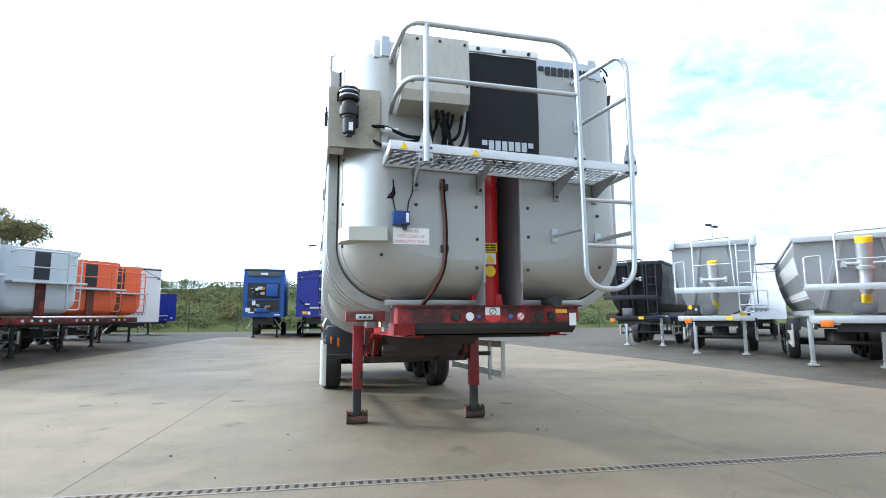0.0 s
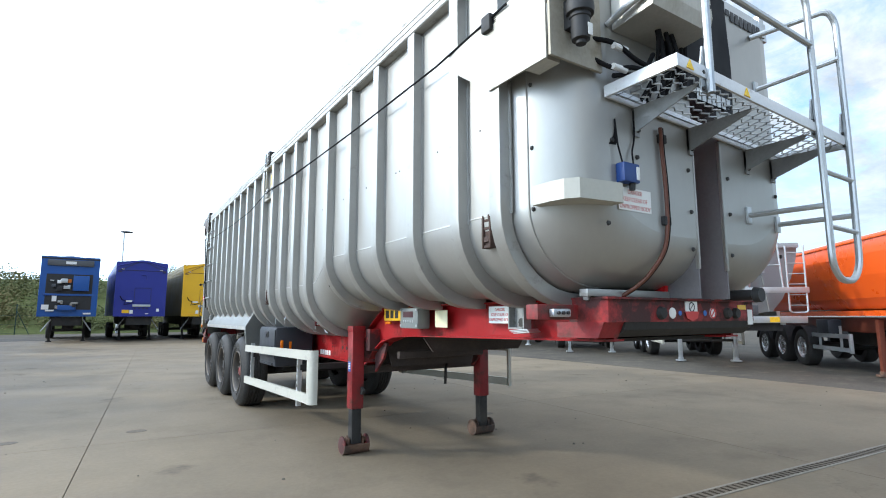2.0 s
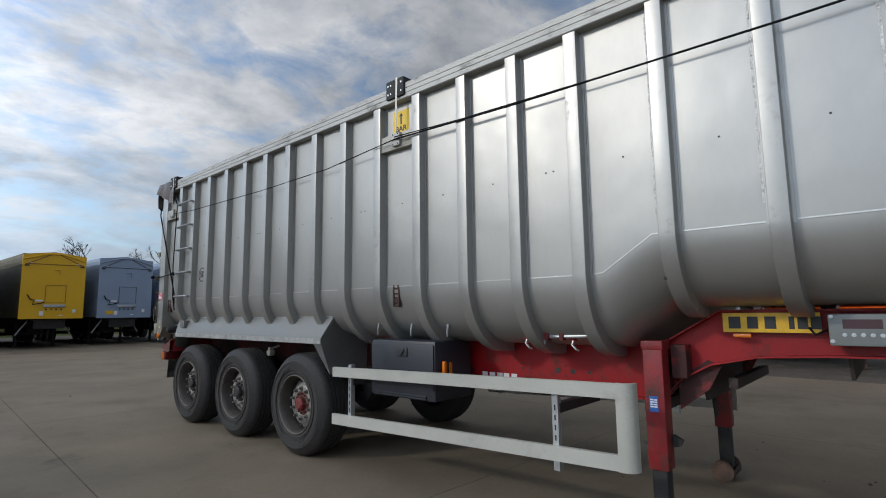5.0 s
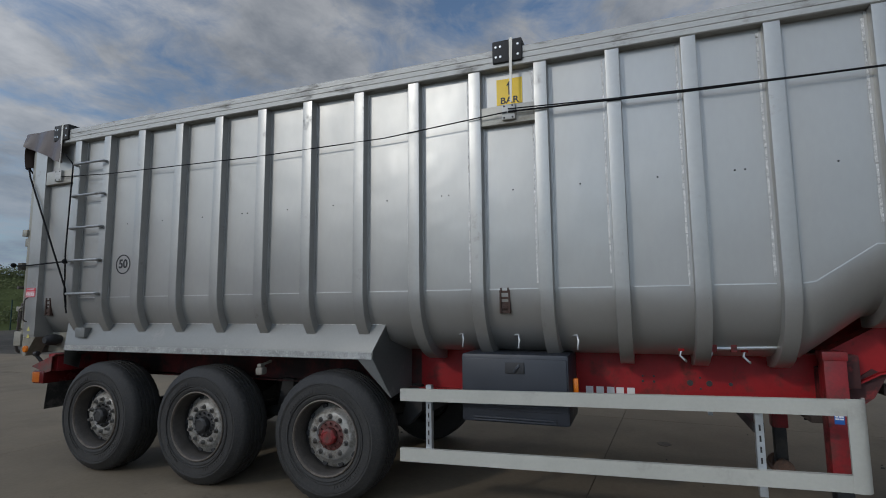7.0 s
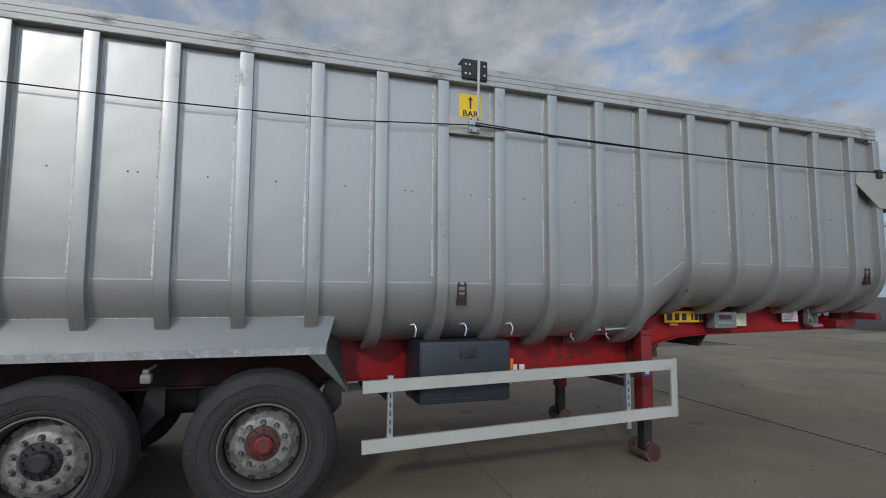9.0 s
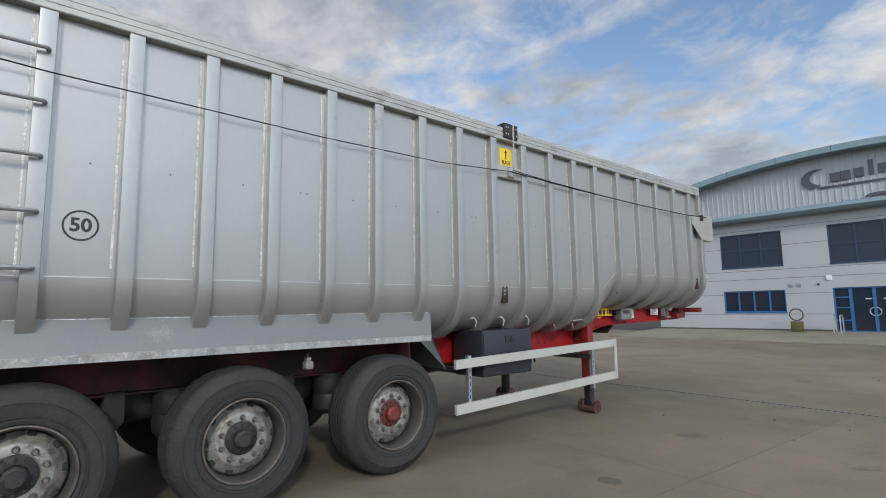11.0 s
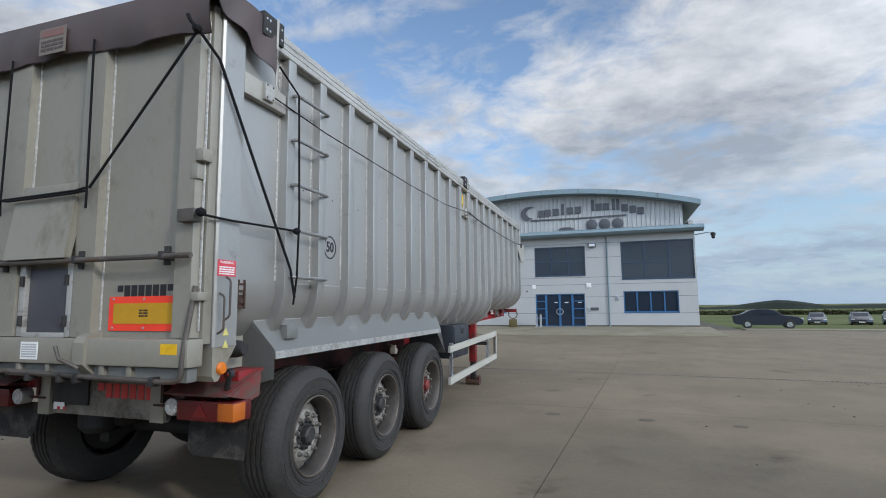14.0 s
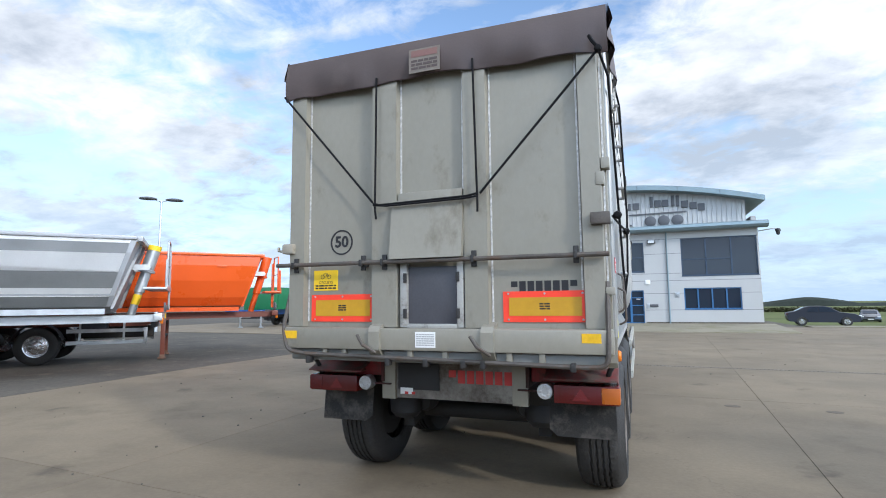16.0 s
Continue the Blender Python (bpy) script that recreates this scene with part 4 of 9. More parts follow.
chassis = part("chassis_beam", bm, RED, trailer, "red painted chassis beams with worn patches")
# rear beams: dirt plus the shade under the aprons, both in the colour
for side in (-1, 1):
    xw = XC + side * 0.60
    bm = B()
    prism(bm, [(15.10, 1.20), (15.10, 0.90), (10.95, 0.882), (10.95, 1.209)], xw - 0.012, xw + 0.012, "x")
    rear_web = part("rear_beam", bm, RED_GRIME_SHADE, chassis, "grimy rear chassis beam in red darkened for the apron's shade")
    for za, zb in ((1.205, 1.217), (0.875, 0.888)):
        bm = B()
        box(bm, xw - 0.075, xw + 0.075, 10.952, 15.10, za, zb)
        part("flange", bm, RED_GRIME_SHADE, rear_web)
for y in (14.9, 13.6, 12.2, 10.9, 9.6, 8.6):
    bm = B()
    box(bm, XC - 0.59, XC + 0.59, y - 0.05, y + 0.05, 0.93, 1.15)
    part("cross_member", bm, DARK, chassis)
bm = B()
box(bm, XC - 0.59, XC + 0.59, 4.95, 7.3, 1.215, 1.235)
part("rubbing_plate", bm, DARK, chassis)
bm = B()
for y, w in ((6.9, 0.9), (7.7, 0.9)):
    prism(bm, [(XC - 0.6, 1.18), (XC + 0.6, 1.18), (XC + 0.5, 1.05 if y < 7.2 else 0.86), (XC - 0.5, 1.05 if y < 7.2 else 0.86)], y - 0.01, y + 0.01, "y")
box(bm, XC - 0.72, XC + 0.72, 7.93, 8.05, 0.78, 0.86, 0.01)
box(bm, XC - 0.52, XC + 0.52, 7.50, 7.56, 0.95, 1.02, 0.01)
part("neck_plate", bm, mat("dark_rusty_plate", (0.050, 0.036, 0.030), 0.8, 0.1, var=0.35, scale=5, fine=60, bump=0.3), chassis, "dark rusty underside plates of the gooseneck")
# bolt holes in the web
for y, z, r in ((8.77, 1.0, 0.022), (8.64, 1.0, 0.022), (8.70, 0.96, 0.008), (8.70, 1.04, 0.008), (9.02, 1.0, 0.010), (9.10, 1.0, 0.010), (9.02, 1.04, 0.008), (9.10, 1.04, 0.008), (8.50, 1.0, 0.014)):
    bm = B()
    lathe(bm, [(0, -0.016), (r, -0.015), (r, 0.0), (0, 0.0)], (XC - 0.60, y, z), "x", 10)
    part("web_hole", bm, HUB_DARK, chassis)
for i, y in enumerate((9.50, 9.42, 9.34, 9.27, 9.19)):
    bm = B()
    box(bm, XC - 0.617, XC - 0.612, y - 0.028, y + 0.028, 0.885, 0.945)
    part("mark_block", bm, WHITE, chassis)
# front cross beam
bm = B()
prism(bm, [(XC - 0.745, 4.72), (XC + 0.735, 4.72), (XC + 0.765, 4.76), (XC + 0.765, 4.98), (XC - 0.765, 4.98), (XC - 0.765, 4.75)], 1.335, 1.46, "z")
box(bm, XC - 0.77, XC + 0.77, 4.70, 5.0, 1.46, 1.472)
front_beam = part("front_beam", bm, RED_GRIMY, trailer, "grimy red and black front cross beam")
bm = B()
prism(bm, [(4.724, 1.335), (4.738, 1.292), (4.79, 1.252), (5.08, 1.245), (5.08, 1.335)], XC - 0.60, XC + 0.72, "x")
part("beam_skirt", bm, DARK, front_beam, "greasy black lower edge")
bm = B()
prism(bm, [(4.735, 1.335), (4.78, 1.25), (5.08, 1.245), (5.08, 1.335)], XC - 0.765, XC - 0.602, "x")
part("beam_cheek", bm, RED_WORN, front_beam)
for x, r, m in ((-0.21, 0.034, WHITE), (-0.325, 0.038, DARK), (-0.135, 0.015, BLUE_INK), (0.125, 0.018, BLUE_INK), (0.21, 0.034, WHITE), (0.37, 0.036, DARK), (0.47, 0.036, DARK)):
    bm = B()
    lathe(bm, [(0, -0.03), (r * 0.8, -0.028), (r, -0.015), (r, 0.0), (0, 0)] if m is DARK else [(0, -0.005), (r * 0.95, -0.005), (r, 0.0), (0, 0)], (x, 4.722, 1.385), "y", 16)
    part("coupling_socket", bm, m, front_beam)
bm = B()
box(bm, -0.085, 0.035, 4.712, 4.719, 1.39, 1.455)
notice = part("prohibition_notice", bm, WHITE, front_beam, "white prohibition notice")
bm = B()
prism(bm, [(-0.095, 1.395), (0.045, 1.395), (0.03, 1.355), (-0.025, 1.338), (-0.08, 1.355)], 4.709, 4.712, "y")
part("notice_text_panel", bm, RED_INK, notice)
bm = B()
lathe(bm, [(0.024, 0.0), (0.024, -0.002), (0.030, -0.002), (0.030, 0)], (-0.025, 4.712, 1.422), "y", 20)
tube(bm, [(-0.042, 4.7115, 1.405), (-0.008, 4.7115, 1.439)], 0.003, 4)
part("prohibition_ring", bm, INK, notice)
bm = B()
tube(bm, [(0.192, 4.715, 1.367), (0.228, 4.715, 1.403)], 0.004, 4)
lathe(bm, [(0.026, 0.0), (0.026, -0.003), (0.033, -0.003), (0.033, 0)], (0.21, 4.7165, 1.385), "y", 18)
part("prohibition_ring", bm, RED_INK, front_beam)
bm = B()
plate(bm, 0.66, 4.722, 1.36, 0.06, 0.10, "-y", 0.004)
part("id_tag", bm, WHITE, front_beam)
bm = B()
plate(bm, 0.56, 4.721, 1.425, 0.10, 0.03, "-y", 0.004)
part("id_tag", bm, YELLOW_PLATE, front_beam)
# outrigger of the front beam with galvanised clips
for side in (-1,):
    bm = B()
    box(bm, min(XC + side * 0.82, XC + side * 1.12), max(XC + side * 0.82, XC + side * 1.12), 4.86, 4.95, 1.35, 1.43, 0.008)
    part("outrigger", bm, RED_WORN, trailer, "worn red outrigger arm")
    for xx, zz, rr in ((0.98, 1.385, 0), (0.72, 1.475, 0)):
        bm = B()
        x = XC + side * xx
        box(bm, x - 0.065, x + 0.065, 4.82, 4.86, zz - 0.022, zz + 0.022, 0.012)
        clip = part("galvanised_clip", bm, GALV, trailer)
        bm = B()
        for dx in (-0.035, 0, 0.035):
            lathe(bm, [(0, -0.014), (0.009, -0.012), (0.009, 0), (0, 0)], (x + dx, 4.82, zz), "y", 8)
        part("clip_bolt", bm, HUB_DARK, clip)
# body support brackets on the neck: a channel with folded edges, a foot and loose shims
for side in (-1, 1):
    bm = B()
    x = XC + side * 0.70
    out = lambda a, b, x=x, side=side: sorted((x + side * a, x + side * b))
    prism(bm, [(5.375, 1.52), (5.525, 1.52), (5.515, 1.30), (5.505, 1.285), (5.395, 1.285), (5.385, 1.30)], *out(0.0, 0.012), "x")
    for ya, yb in ((5.372, 5.384), (5.516, 5.528)):
        prism(bm, [(ya, 1.52), (yb, 1.52), (yb, 1.285), (ya, 1.285)], *out(0.0, 0.062), "x")
    prism(bm, [(5.384, 1.297), (5.516, 1.297), (5.516, 1.285), (5.384, 1.285)], *out(0.0, 0.070), "x")
    box(bm, x - 0.07, x + 0.07, 5.345, 5.565, 1.500, 1.520, 0.004)
    br = part("support_bracket", bm, STEEL_DULL, trailer, "bare steel body support bracket")
    bm = B()
    lathe(bm, [(0, -0.006), (0.028, -0.006), (0.028, 0.006), (0, 0.006)], (x + side * 0.010, 5.45, 1.328), "x", 14)
    part("bracket_hole", bm, HUB_DARK, br)
    for k in range(3):
        bm = B()
        prism(bm, [(5.33 - 0.010 * k, 1.290 - 0.008 * k), (5.50 - 0.02 * k, 1.278 - 0.008 * k), (5.50 - 0.02 * k, 1.272 - 0.008 * k), (5.33 - 0.010 * k, 1.284 - 0.008 * k)], *out(-0.02, 0.075), "x")
        part("shim", bm, GALV, br, "loose bent steel shim")
for y in (5.10, 5.22):
    bm = B()
    tube(bm, [(XC - 0.62, y - 0.06, 1.41), (XC - 0.68, y + 0.02, 1.41)], 0.03, 8)
    part("hose_coupling", bm, GALV, trailer)
# notices along the neck
bm = B()
plate(bm, XC - 0.676, 5.715, 1.378, 0.25, 0.118, "-x", 0.003)
neck_sign = part("danger_notice", bm, WHITE, trailer, "white notice in red letters about the unpropped body")
for k, w in enumerate(("DANGER", "KEEP CLEAR OF", "UNPROPPED BODY")):
    part("danger_words", text_bm(w, 0.0215, (XC - 0.6795, 5.715, 1.413 - k * 0.035), "-x", 0.0008, 0.92), RED_INK, neck_sign)
bm = B()
plate(bm, XC - 0.676, 6.48, 1.348, 0.185, 0.14, "-x", 0.003)
part("cream_patch", bm, mat("cream_label", (0.66, 0.62, 0.42), 0.5, var=0.05), trailer, "blank cream label")
bm = B()
box(bm, XC - 0.80, XC - 0.676, 6.66, 6.97, 1.265, 1.44, 0.012)
gauge = part("weigher_box", bm, mat("clear_box_grey", (0.17, 0.185, 0.18), 0.3, var=0.05), trailer, "grey weighing readout box with a dark display")
bm = B()
plate(bm, XC - 0.80, 6.82, 1.385, 0.17, 0.05, "-x", 0.004)
part("display", bm, mat("dim_red_display", (0.06, 0.022, 0.026), 0.3, var=0.05), gauge)
for k in range(5):
    bm = B()
    lathe(bm, [(0, -0.006), (0.011, -0.005), (0.011, 0), (0, 0)], (XC - 0.80, 6.74 + k * 0.04, 1.325), "x", 12)
    part("button", bm, GALV, gauge)
for dy in (6.675, 6.955):
    for dz in (1.29, 1.425):
        bm = B()
        lathe(bm, [(0, -0.006), (0.011, -0.005), (0.011, 0), (0, 0)], (XC - 0.80, dy, dz), "x", 8)
        part("screw", bm, GALV, gauge)
bm = B()
plate(bm, XC - 0.676, 7.27, 1.388, 0.515, 0.12, "-x", 0.004)
fleet = part("fleet_plate", bm, YELLOW_PLATE, trailer, "yellow registration plate with plain black bars")
for y0, w in ((7.47, 0.085), (7.37, 0.075), (7.275, 0.075), (7.165, 0.035), (7.11, 0.065), (7.045, 0.065)):
    bm = B()
    plate(bm, XC - 0.680, y0 - 0.01, 1.388, w * 0.8, 0.075, "-x", 0.002)
    part("plate_bar", bm, INK, fleet)
bm = B()
box(bm, XC - 0.70, XC - 0.676, 7.37, 7.47, 1.295, 1.32, 0.008)
part("neck_marker_lamp", bm, ORANGE_LENS, trailer, "amber side marker lamp")
bm = B()
tube(bm, [(XC - 0.69, 7.07, 1.36), (XC - 0.71, 7.04, 1.32), (XC - 0.70, 6.98, 1.35), (XC - 0.69, 6.95, 1.38)], 0.007, 6)
part("lamp_cable", bm, CABLE, trailer)
bm = B()
lathe(bm, [(0, -0.012), (0.009, -0.010), (0.013, 0.0), (0, 0.0)], (XC - 1.185, 7.70, 1.665), "x", 8)
part("neck_bolt", bm, HUB_DARK, trailer)
# rope tie with small red brackets
bm = B()
tube(bm, [(XC - 0.92, 8.83, 1.30), (XC - 0.92, 8.46, 1.30)], 0.016, 8)
for y in (8.84, 8.45):
    box(bm, XC - 0.95, XC - 0.86, y - 0.02, y + 0.02, 1.26, 1.345, 0.004)
tie = part("tie_bar", bm, RED, trailer)
for y in (8.84, 8.45):
    bm = B()
    tube(bm, [(XC - 0.94, y, 1.27), (XC - 0.95, y + 0.01, 1.23), (XC - 0.95, y - 0.02, 1.20), (XC - 0.93, y - 0.03, 1.19)], 0.008, 6)
    part("tie_hook", bm, GALV, tie)

# landing legs
for side in (-1, 1):
    x = XC + side * 0.803
    bm = B()
    box(bm, x - 0.066, x + 0.066, 7.86, 7.99, 0.44, 1.26, 0.012)
    box(bm, x - 0.072, x + 0.072, 7.853, 7.997, 1.21, 1.27, 0.01)
    leg = part("leg_tube", bm, RED_WORN, trailer, "worn red landing leg")
    bm = B()
    box(bm, x - 0.052, x + 0.052, 7.875, 7.975, 0.10, 0.46, 0.012)
    part("inner_leg", bm, DARK, leg, "dark greasy inner leg")
    bm = B()
    prism(bm, [(7.845, 0.10), (7.85, 0.055), (7.875, 0.02), (7.91, 0.002), (7.96, 0.002), (7.995, 0.02), (8.02, 0.055), (8.025, 0.10), (8.01, 0.10), (7.98, 0.035), (7.89, 0.035), (7.86, 0.10)], x - 0.135, x + 0.135, "x")
    for dx in (-0.085, 0.07):
        prism(bm, [(7.87, 0.05), (8., 0.05), (7.98, 0.15), (7.935, 0.18), (7.89, 0.15)], x + dx, x + dx + 0.015, "x")
    for sx in (-1, 1):
        bm3 = B()
        lathe(bm3, [(0, -0.010), (0.072, -0.010), (0.086, -0.004), (0.086, 0.010), (0, 0.010)], (x + sx * 0.128, 7.935, 0.090), "x", 18)
        part("foot_cheek", bm3, RUSTY if side > 0 else RED_GRIMY, leg, "chipped red foot cheek" if side < 0 else "rusty foot cheek")
    lathe(bm, [(0, -0.12), (0.028, -0.12), (0.028, 0.12), (0, 0.12)], (x, 7.935, 0.125), "x", 12)
    part("foot", bm, RUSTY, leg, "rusty pivoting foot with red paint remains")
    bm = B()
    prism(bm, [(7.84, 1.0), (7.84, 0.80), (7.65, 0.95), (7.57, 1.1), (7.65, 1.14)], XC + side * 0.60, XC + side * 0.625, "x")
    box(bm, min(x - side * 0.07, XC + side * 0.61), max(x - side * 0.07, XC + side * 0.61), 7.88, 7.98, 0.90, 1.15)
    box(bm, min(x - side * 0.07, XC + side * 0.61), max(x - side * 0.07, XC + side * 0.61), 7.75, 7.85, 1.02, 1.24, 0.01)
    part("leg_mount", bm, RED_GRIMY, leg)
bm = B()
plate(bm, XC - 0.8695, 7.93, 0.86, 0.055, 0.10, "-x", 0.002)
leg_lab = part("leg_label", bm, BLUE_INK, trailer, "small blue label on the leg")
bm = B()
bars(bm, XC - 0.8715, 7.93, 0.865, 0.045, 0.06, "-x", 4, 4, 0.001, 2)
part("label_bars", bm, WHITE, leg_lab)
bm = B()
prism(bm, [(7.79, 0.63), (7.85, 0.66), (7.85, 0.58), (7.81, 0.59)], -0.81, -0.78, "x")
part("leg_stop", bm, DARK, trailer)
bm = B()
tube(bm, [(XC - 0.3, 7.95, 0.82), (0.80, 7.95, 0.82)], 0.018, 8)
part("crank_shaft", bm, DARK, trailer)
bm = B()
tube(bm, [(XC + 0.30, 7.90, 0.83), (XC + 0.26, 7.86, 0.80), (XC + 0.24, 7.84, 0.62)], 0.016, 8)
part("crank_handle", bm, DARK, trailer, "leg crank handle")


HUB_RUST = mat("rust_stained_hub", (0.10, 0.030, 0.024), 0.65, 0.1, var=0.35, scale=12, bump=0.25)


LIP = mat("rim_lip_steel", (0.125, 0.105, 0.085), 0.5, 0.35, var=0.35, scale=10, fine=60, bump=0.3)
NUT = mat("grimy_wheel_nut", (0.15, 0.14, 0.125), 0.5, 0.4, var=0.3, scale=20, fine=80, bump=0.3)


# wheels
def wheel_bm(x_out, y, z, side, hub_mat, parent, r=0.53, w=0.36, chrome=False):
    """One super-single wheel. x_out: its outer face; side: -1 where it faces -x."""
    s = side
    prof = [(0.30, 0.02), (0.315, 0.0), (0.335, -0.006), (0.345, -0.002), (0.40, -0.012), (0.432, -0.010), (0.436, -0.014), (0.446, -0.013), (0.455, -0.004), (0.497, 0.022), (0.519, 0.045), (0.528, 0.07), (0.530, 0.085)]
    grooves = []
    for c in (0.105, 0.15, 0.195, 0.24):
        grooves += [(0.531, c - 0.009), (0.514, c - 0.006), (0.514, c + 0.006), (0.531, c + 0.009)]
    prof += grooves + [(0.530, w - 0.09), (0.528, w - 0.06), (0.51, w - 0.025), (0.455, w), (0.32, w), (0.30, w - 0.02)]
    prof = [(rr * r / 0.53, hh) for rr, hh in prof]
    bm = B()
    lathe(bm, [(a, -s * b) for a, b in prof], (x_out, y, z), "x", 144)
    # zigzag tread grooves and cut shoulders
    for v in bm.verts:
        dy, dz, dx = v.co.y - y, v.co.z - z, (x_out - v.co.x) * s
        ang = round((math.atan2(dz, dy) / (2 * math.pi)) * 144)
        if math.hypot(dy, dz) > 0.955 * r and 0.09 < dx < w - 0.07:
            v.co.x += 0.002 * (1 if ang % 4 < 2 else -1)
            if ang % 3 == 1:
                v.co.y, v.co.z = y + dy * 0.992, z + dz * 0.992
        elif math.hypot(dy, dz) > 0.94 * r and ang % 3 == 0:
            v.co.y, v.co.z = y + dy * 0.990, z + dz * 0.990
    tyre = part("tyre", bm, TYRE, parent, "worn black tyre with scuffed sidewall")
    if not chrome:
        # raised lettering in two arcs and worn bead rings on the sidewall
        bm = B()
        for a0, count in ((0.5, 11), (2.2, 7), (3.7, 11), (5.3, 7)):
            for i in range(count):
                a = a0 + 0.075 * i
                hgt = 0.030 if count > 8 else 0.018
                ring = []
                for rr, da in ((0.372, -0.026), (0.372 + hgt, -0.026), (0.372 + hgt, 0.020), (0.372, 0.020)):
                    ring.append((y + rr * math.cos(a + da), z + rr * math.sin(a + da)))
                prism(bm, ring, x_out + s * 0.002, x_out + s * 0.0135, "x")
        for rr in (0.352, 0.422):
            lathe(bm, [(rr, s * 0.004), (rr + 0.002, s * 0.0145), (rr + 0.005, s * 0.0145), (rr + 0.007, s * 0.004)], (x_out, y, z), "x", 72)
        part("sidewall_marking", bm, TYRE_MARK, tyre, "scuffed raised sidewall marking")["kind"] = "stuff"
    bm = B()
    k = r / 0.53
    well = [(0.304, 0.012), (0.296, 0.004), (0.288, 0.012), (0.278, 0.05), (0.268, 0.19), (0.215, 0.195)]
    lathe(bm, [(a * k, -s * b) for a, b in well], (x_out, y, z), "x", 40)
    part("rim_barrel", bm, RIM_WELL, parent, "dark dirty rim barrel")
    bm = B()
    lathe(bm, [(a * k, -s * b) for a, b in ((0.309, 0.004), (0.306, -0.006), (0.299, -0.008), (0.293, -0.002), (0.290, 0.012), (0.296, 0.014), (0.309, 0.004))], (x_out, y, z), "x", 48)
    part("rim_lip", bm, LIP, parent, "rust-stained rim lip")
    bm = B()
    rim = [(0.272, 0.175), (0.266, 0.152), (0.252, 0.138), (0.230, 0.126), (0.208, 0.108), (0.194, 0.092), (0.182, 0.086), (0.132, 0.086), (0.120, 0.10)]
    lathe(bm, [(a * k, -s * b) for a, b in rim], (x_out, y, z), "x", 40)
    rim_o = part("rim", bm, RIM_CHROME if chrome else RIM, parent, "polished alloy wheel" if chrome else "dusty steel wheel disc")
    for i in range(10):
        a = 2 * math.pi * i / 10 + 0.3
        bm = B()
        lathe(bm, [(0, s * 0.040), (0.012, s * 0.038), (0.0155, s * 0.014), (0.021, s * 0.008), (0.023, s * 0.001), (0.023, -s * 0.01)], (x_out - s * 0.086, y + 0.157 * k * math.cos(a), z + 0.157 * k * math.sin(a)), "x", 8)
        part("wheel_nut", bm, GALV if chrome else NUT, rim_o)
        a += math.pi / 10
        bm = B()
        lathe(bm, [(0, s * 0.012), (0.024, s * 0.010), (0.027, s * 0.004), (0.027, -s * 0.02), (0, -s * 0.02)], (x_out - s * 0.137, y + 0.240 * k * math.cos(a), z + 0.240 * k * math.sin(a)), "x", 12)
        part("vent_hole", bm, BLACK, rim_o)
    bm = B()
    capp = [(0.072, 0.085), (0.070, 0.048), (0.058, 0.036), (0.05, 0.032), (0.046, 0.036), (0, 0.036)]
    lathe(bm, [(a * k, -s * b) for a, b in capp], (x_out, y, z), "x", 8)
    part("hub_cap", bm, hub_mat, rim_o, "hub cap")
    bm = B()
    hubp = [(0.126, 0.13), (0.122, 0.104), (0.110, 0.098), (0.078, 0.090), (0.07, 0.090)]
    lathe(bm, [(a * k, -s * b) for a, b in hubp], (x_out, y, z), "x", 28)
    for i in range(12):
        a = 2 * math.pi * i / 12
        lathe(bm, [(0, s * 0.012), (0.009, s * 0.010), (0.009, -s * 0.01), (0, -s * 0.01)], (x_out - s * 0.080, y + 0.10 * k * math.cos(a), z + 0.10 * k * math.sin(a)), "x", 6)
    part("hub", bm, HUB_RUST if hub_mat is HUB_RED else HUB_DARK, rim_o)
    bm = B()
    lathe(bm, [(0.262, -s * 0.115), (0.262, -s * 0.30), (0.10, -s * 0.30), (0.10, -s * 0.12)], (x_out, y, z), "x", 24)
    part("brake_drum", bm, DARK, rim_o)


AXLES = (11.548, 12.90, 14.22)
for side in (-1, 1):
    for y in AXLES:
        wheel = new("wheel")
        wheel.parent = trailer
        wheel.empty_display_size = 0.1
        wheel["label"] = "wheel with a red hub" if y < 12 else "wheel with a dark greasy hub"
        wheel_bm(XC + side * 1.24, y, 0.528, side, HUB_RED if y < 12 else HUB_DARK, wheel, r=0.53)
for y in AXLES:
    bm = B()
    tube(bm, [(XC - 0.9, y, 0.53), (XC + 0.9, y, 0.53)], 0.075, 12)
    axle = part("axle", bm, DARK, trailer)
    for side in (-1, 1):
        x = XC + side * 0.62
        bm = B()
        prism(bm, [(y - 0.62, 0.90), (y - 0.50, 0.90), (y - 0.44, 0.64), (y + 0.30, 0.50), (y + 0.30, 0.42), (y - 0.50, 0.55), (y - 0.62, 0.68)], x - 0.05, x + 0.05, "x")
        part("suspension_arm", bm, DARK, axle)
        bm = B()
        lathe(bm, [(0, 0.52), (0.10, 0.52), (0.145, 0.57), (0.15, 0.66), (0.135, 0.70), (0.15, 0.75), (0.145, 0.84), (0.10, 0.89), (0, 0.89)], (x, y + 0.36, 0), "z", 18)
        part("air_spring", bm, BLACK, axle, "black rubber air spring")
        bm = B()
        lathe(bm, [(0, -0.10), (0.075, -0.10), (0.085, -0.02), (0.085, 0.05), (0.06, 0.09), (0, 0.09)], (x + side * -0.16, y + 0.25, 0.64), "y", 14)
        part("brake_chamber", bm, DARK, axle)
bm = B()
tube(bm, [(XC - 0.98, 12.30, 1.10), (XC - 1.06, 12.33, 1.075)], 0.012, 6)
box(bm, XC - 1.11, XC - 1.03, 12.30, 12.375, 0.985, 1.055, 0.022)
box(bm, XC - 1.10, XC - 1.04, 12.32, 12.36, 1.05, 1.085, 0.008)
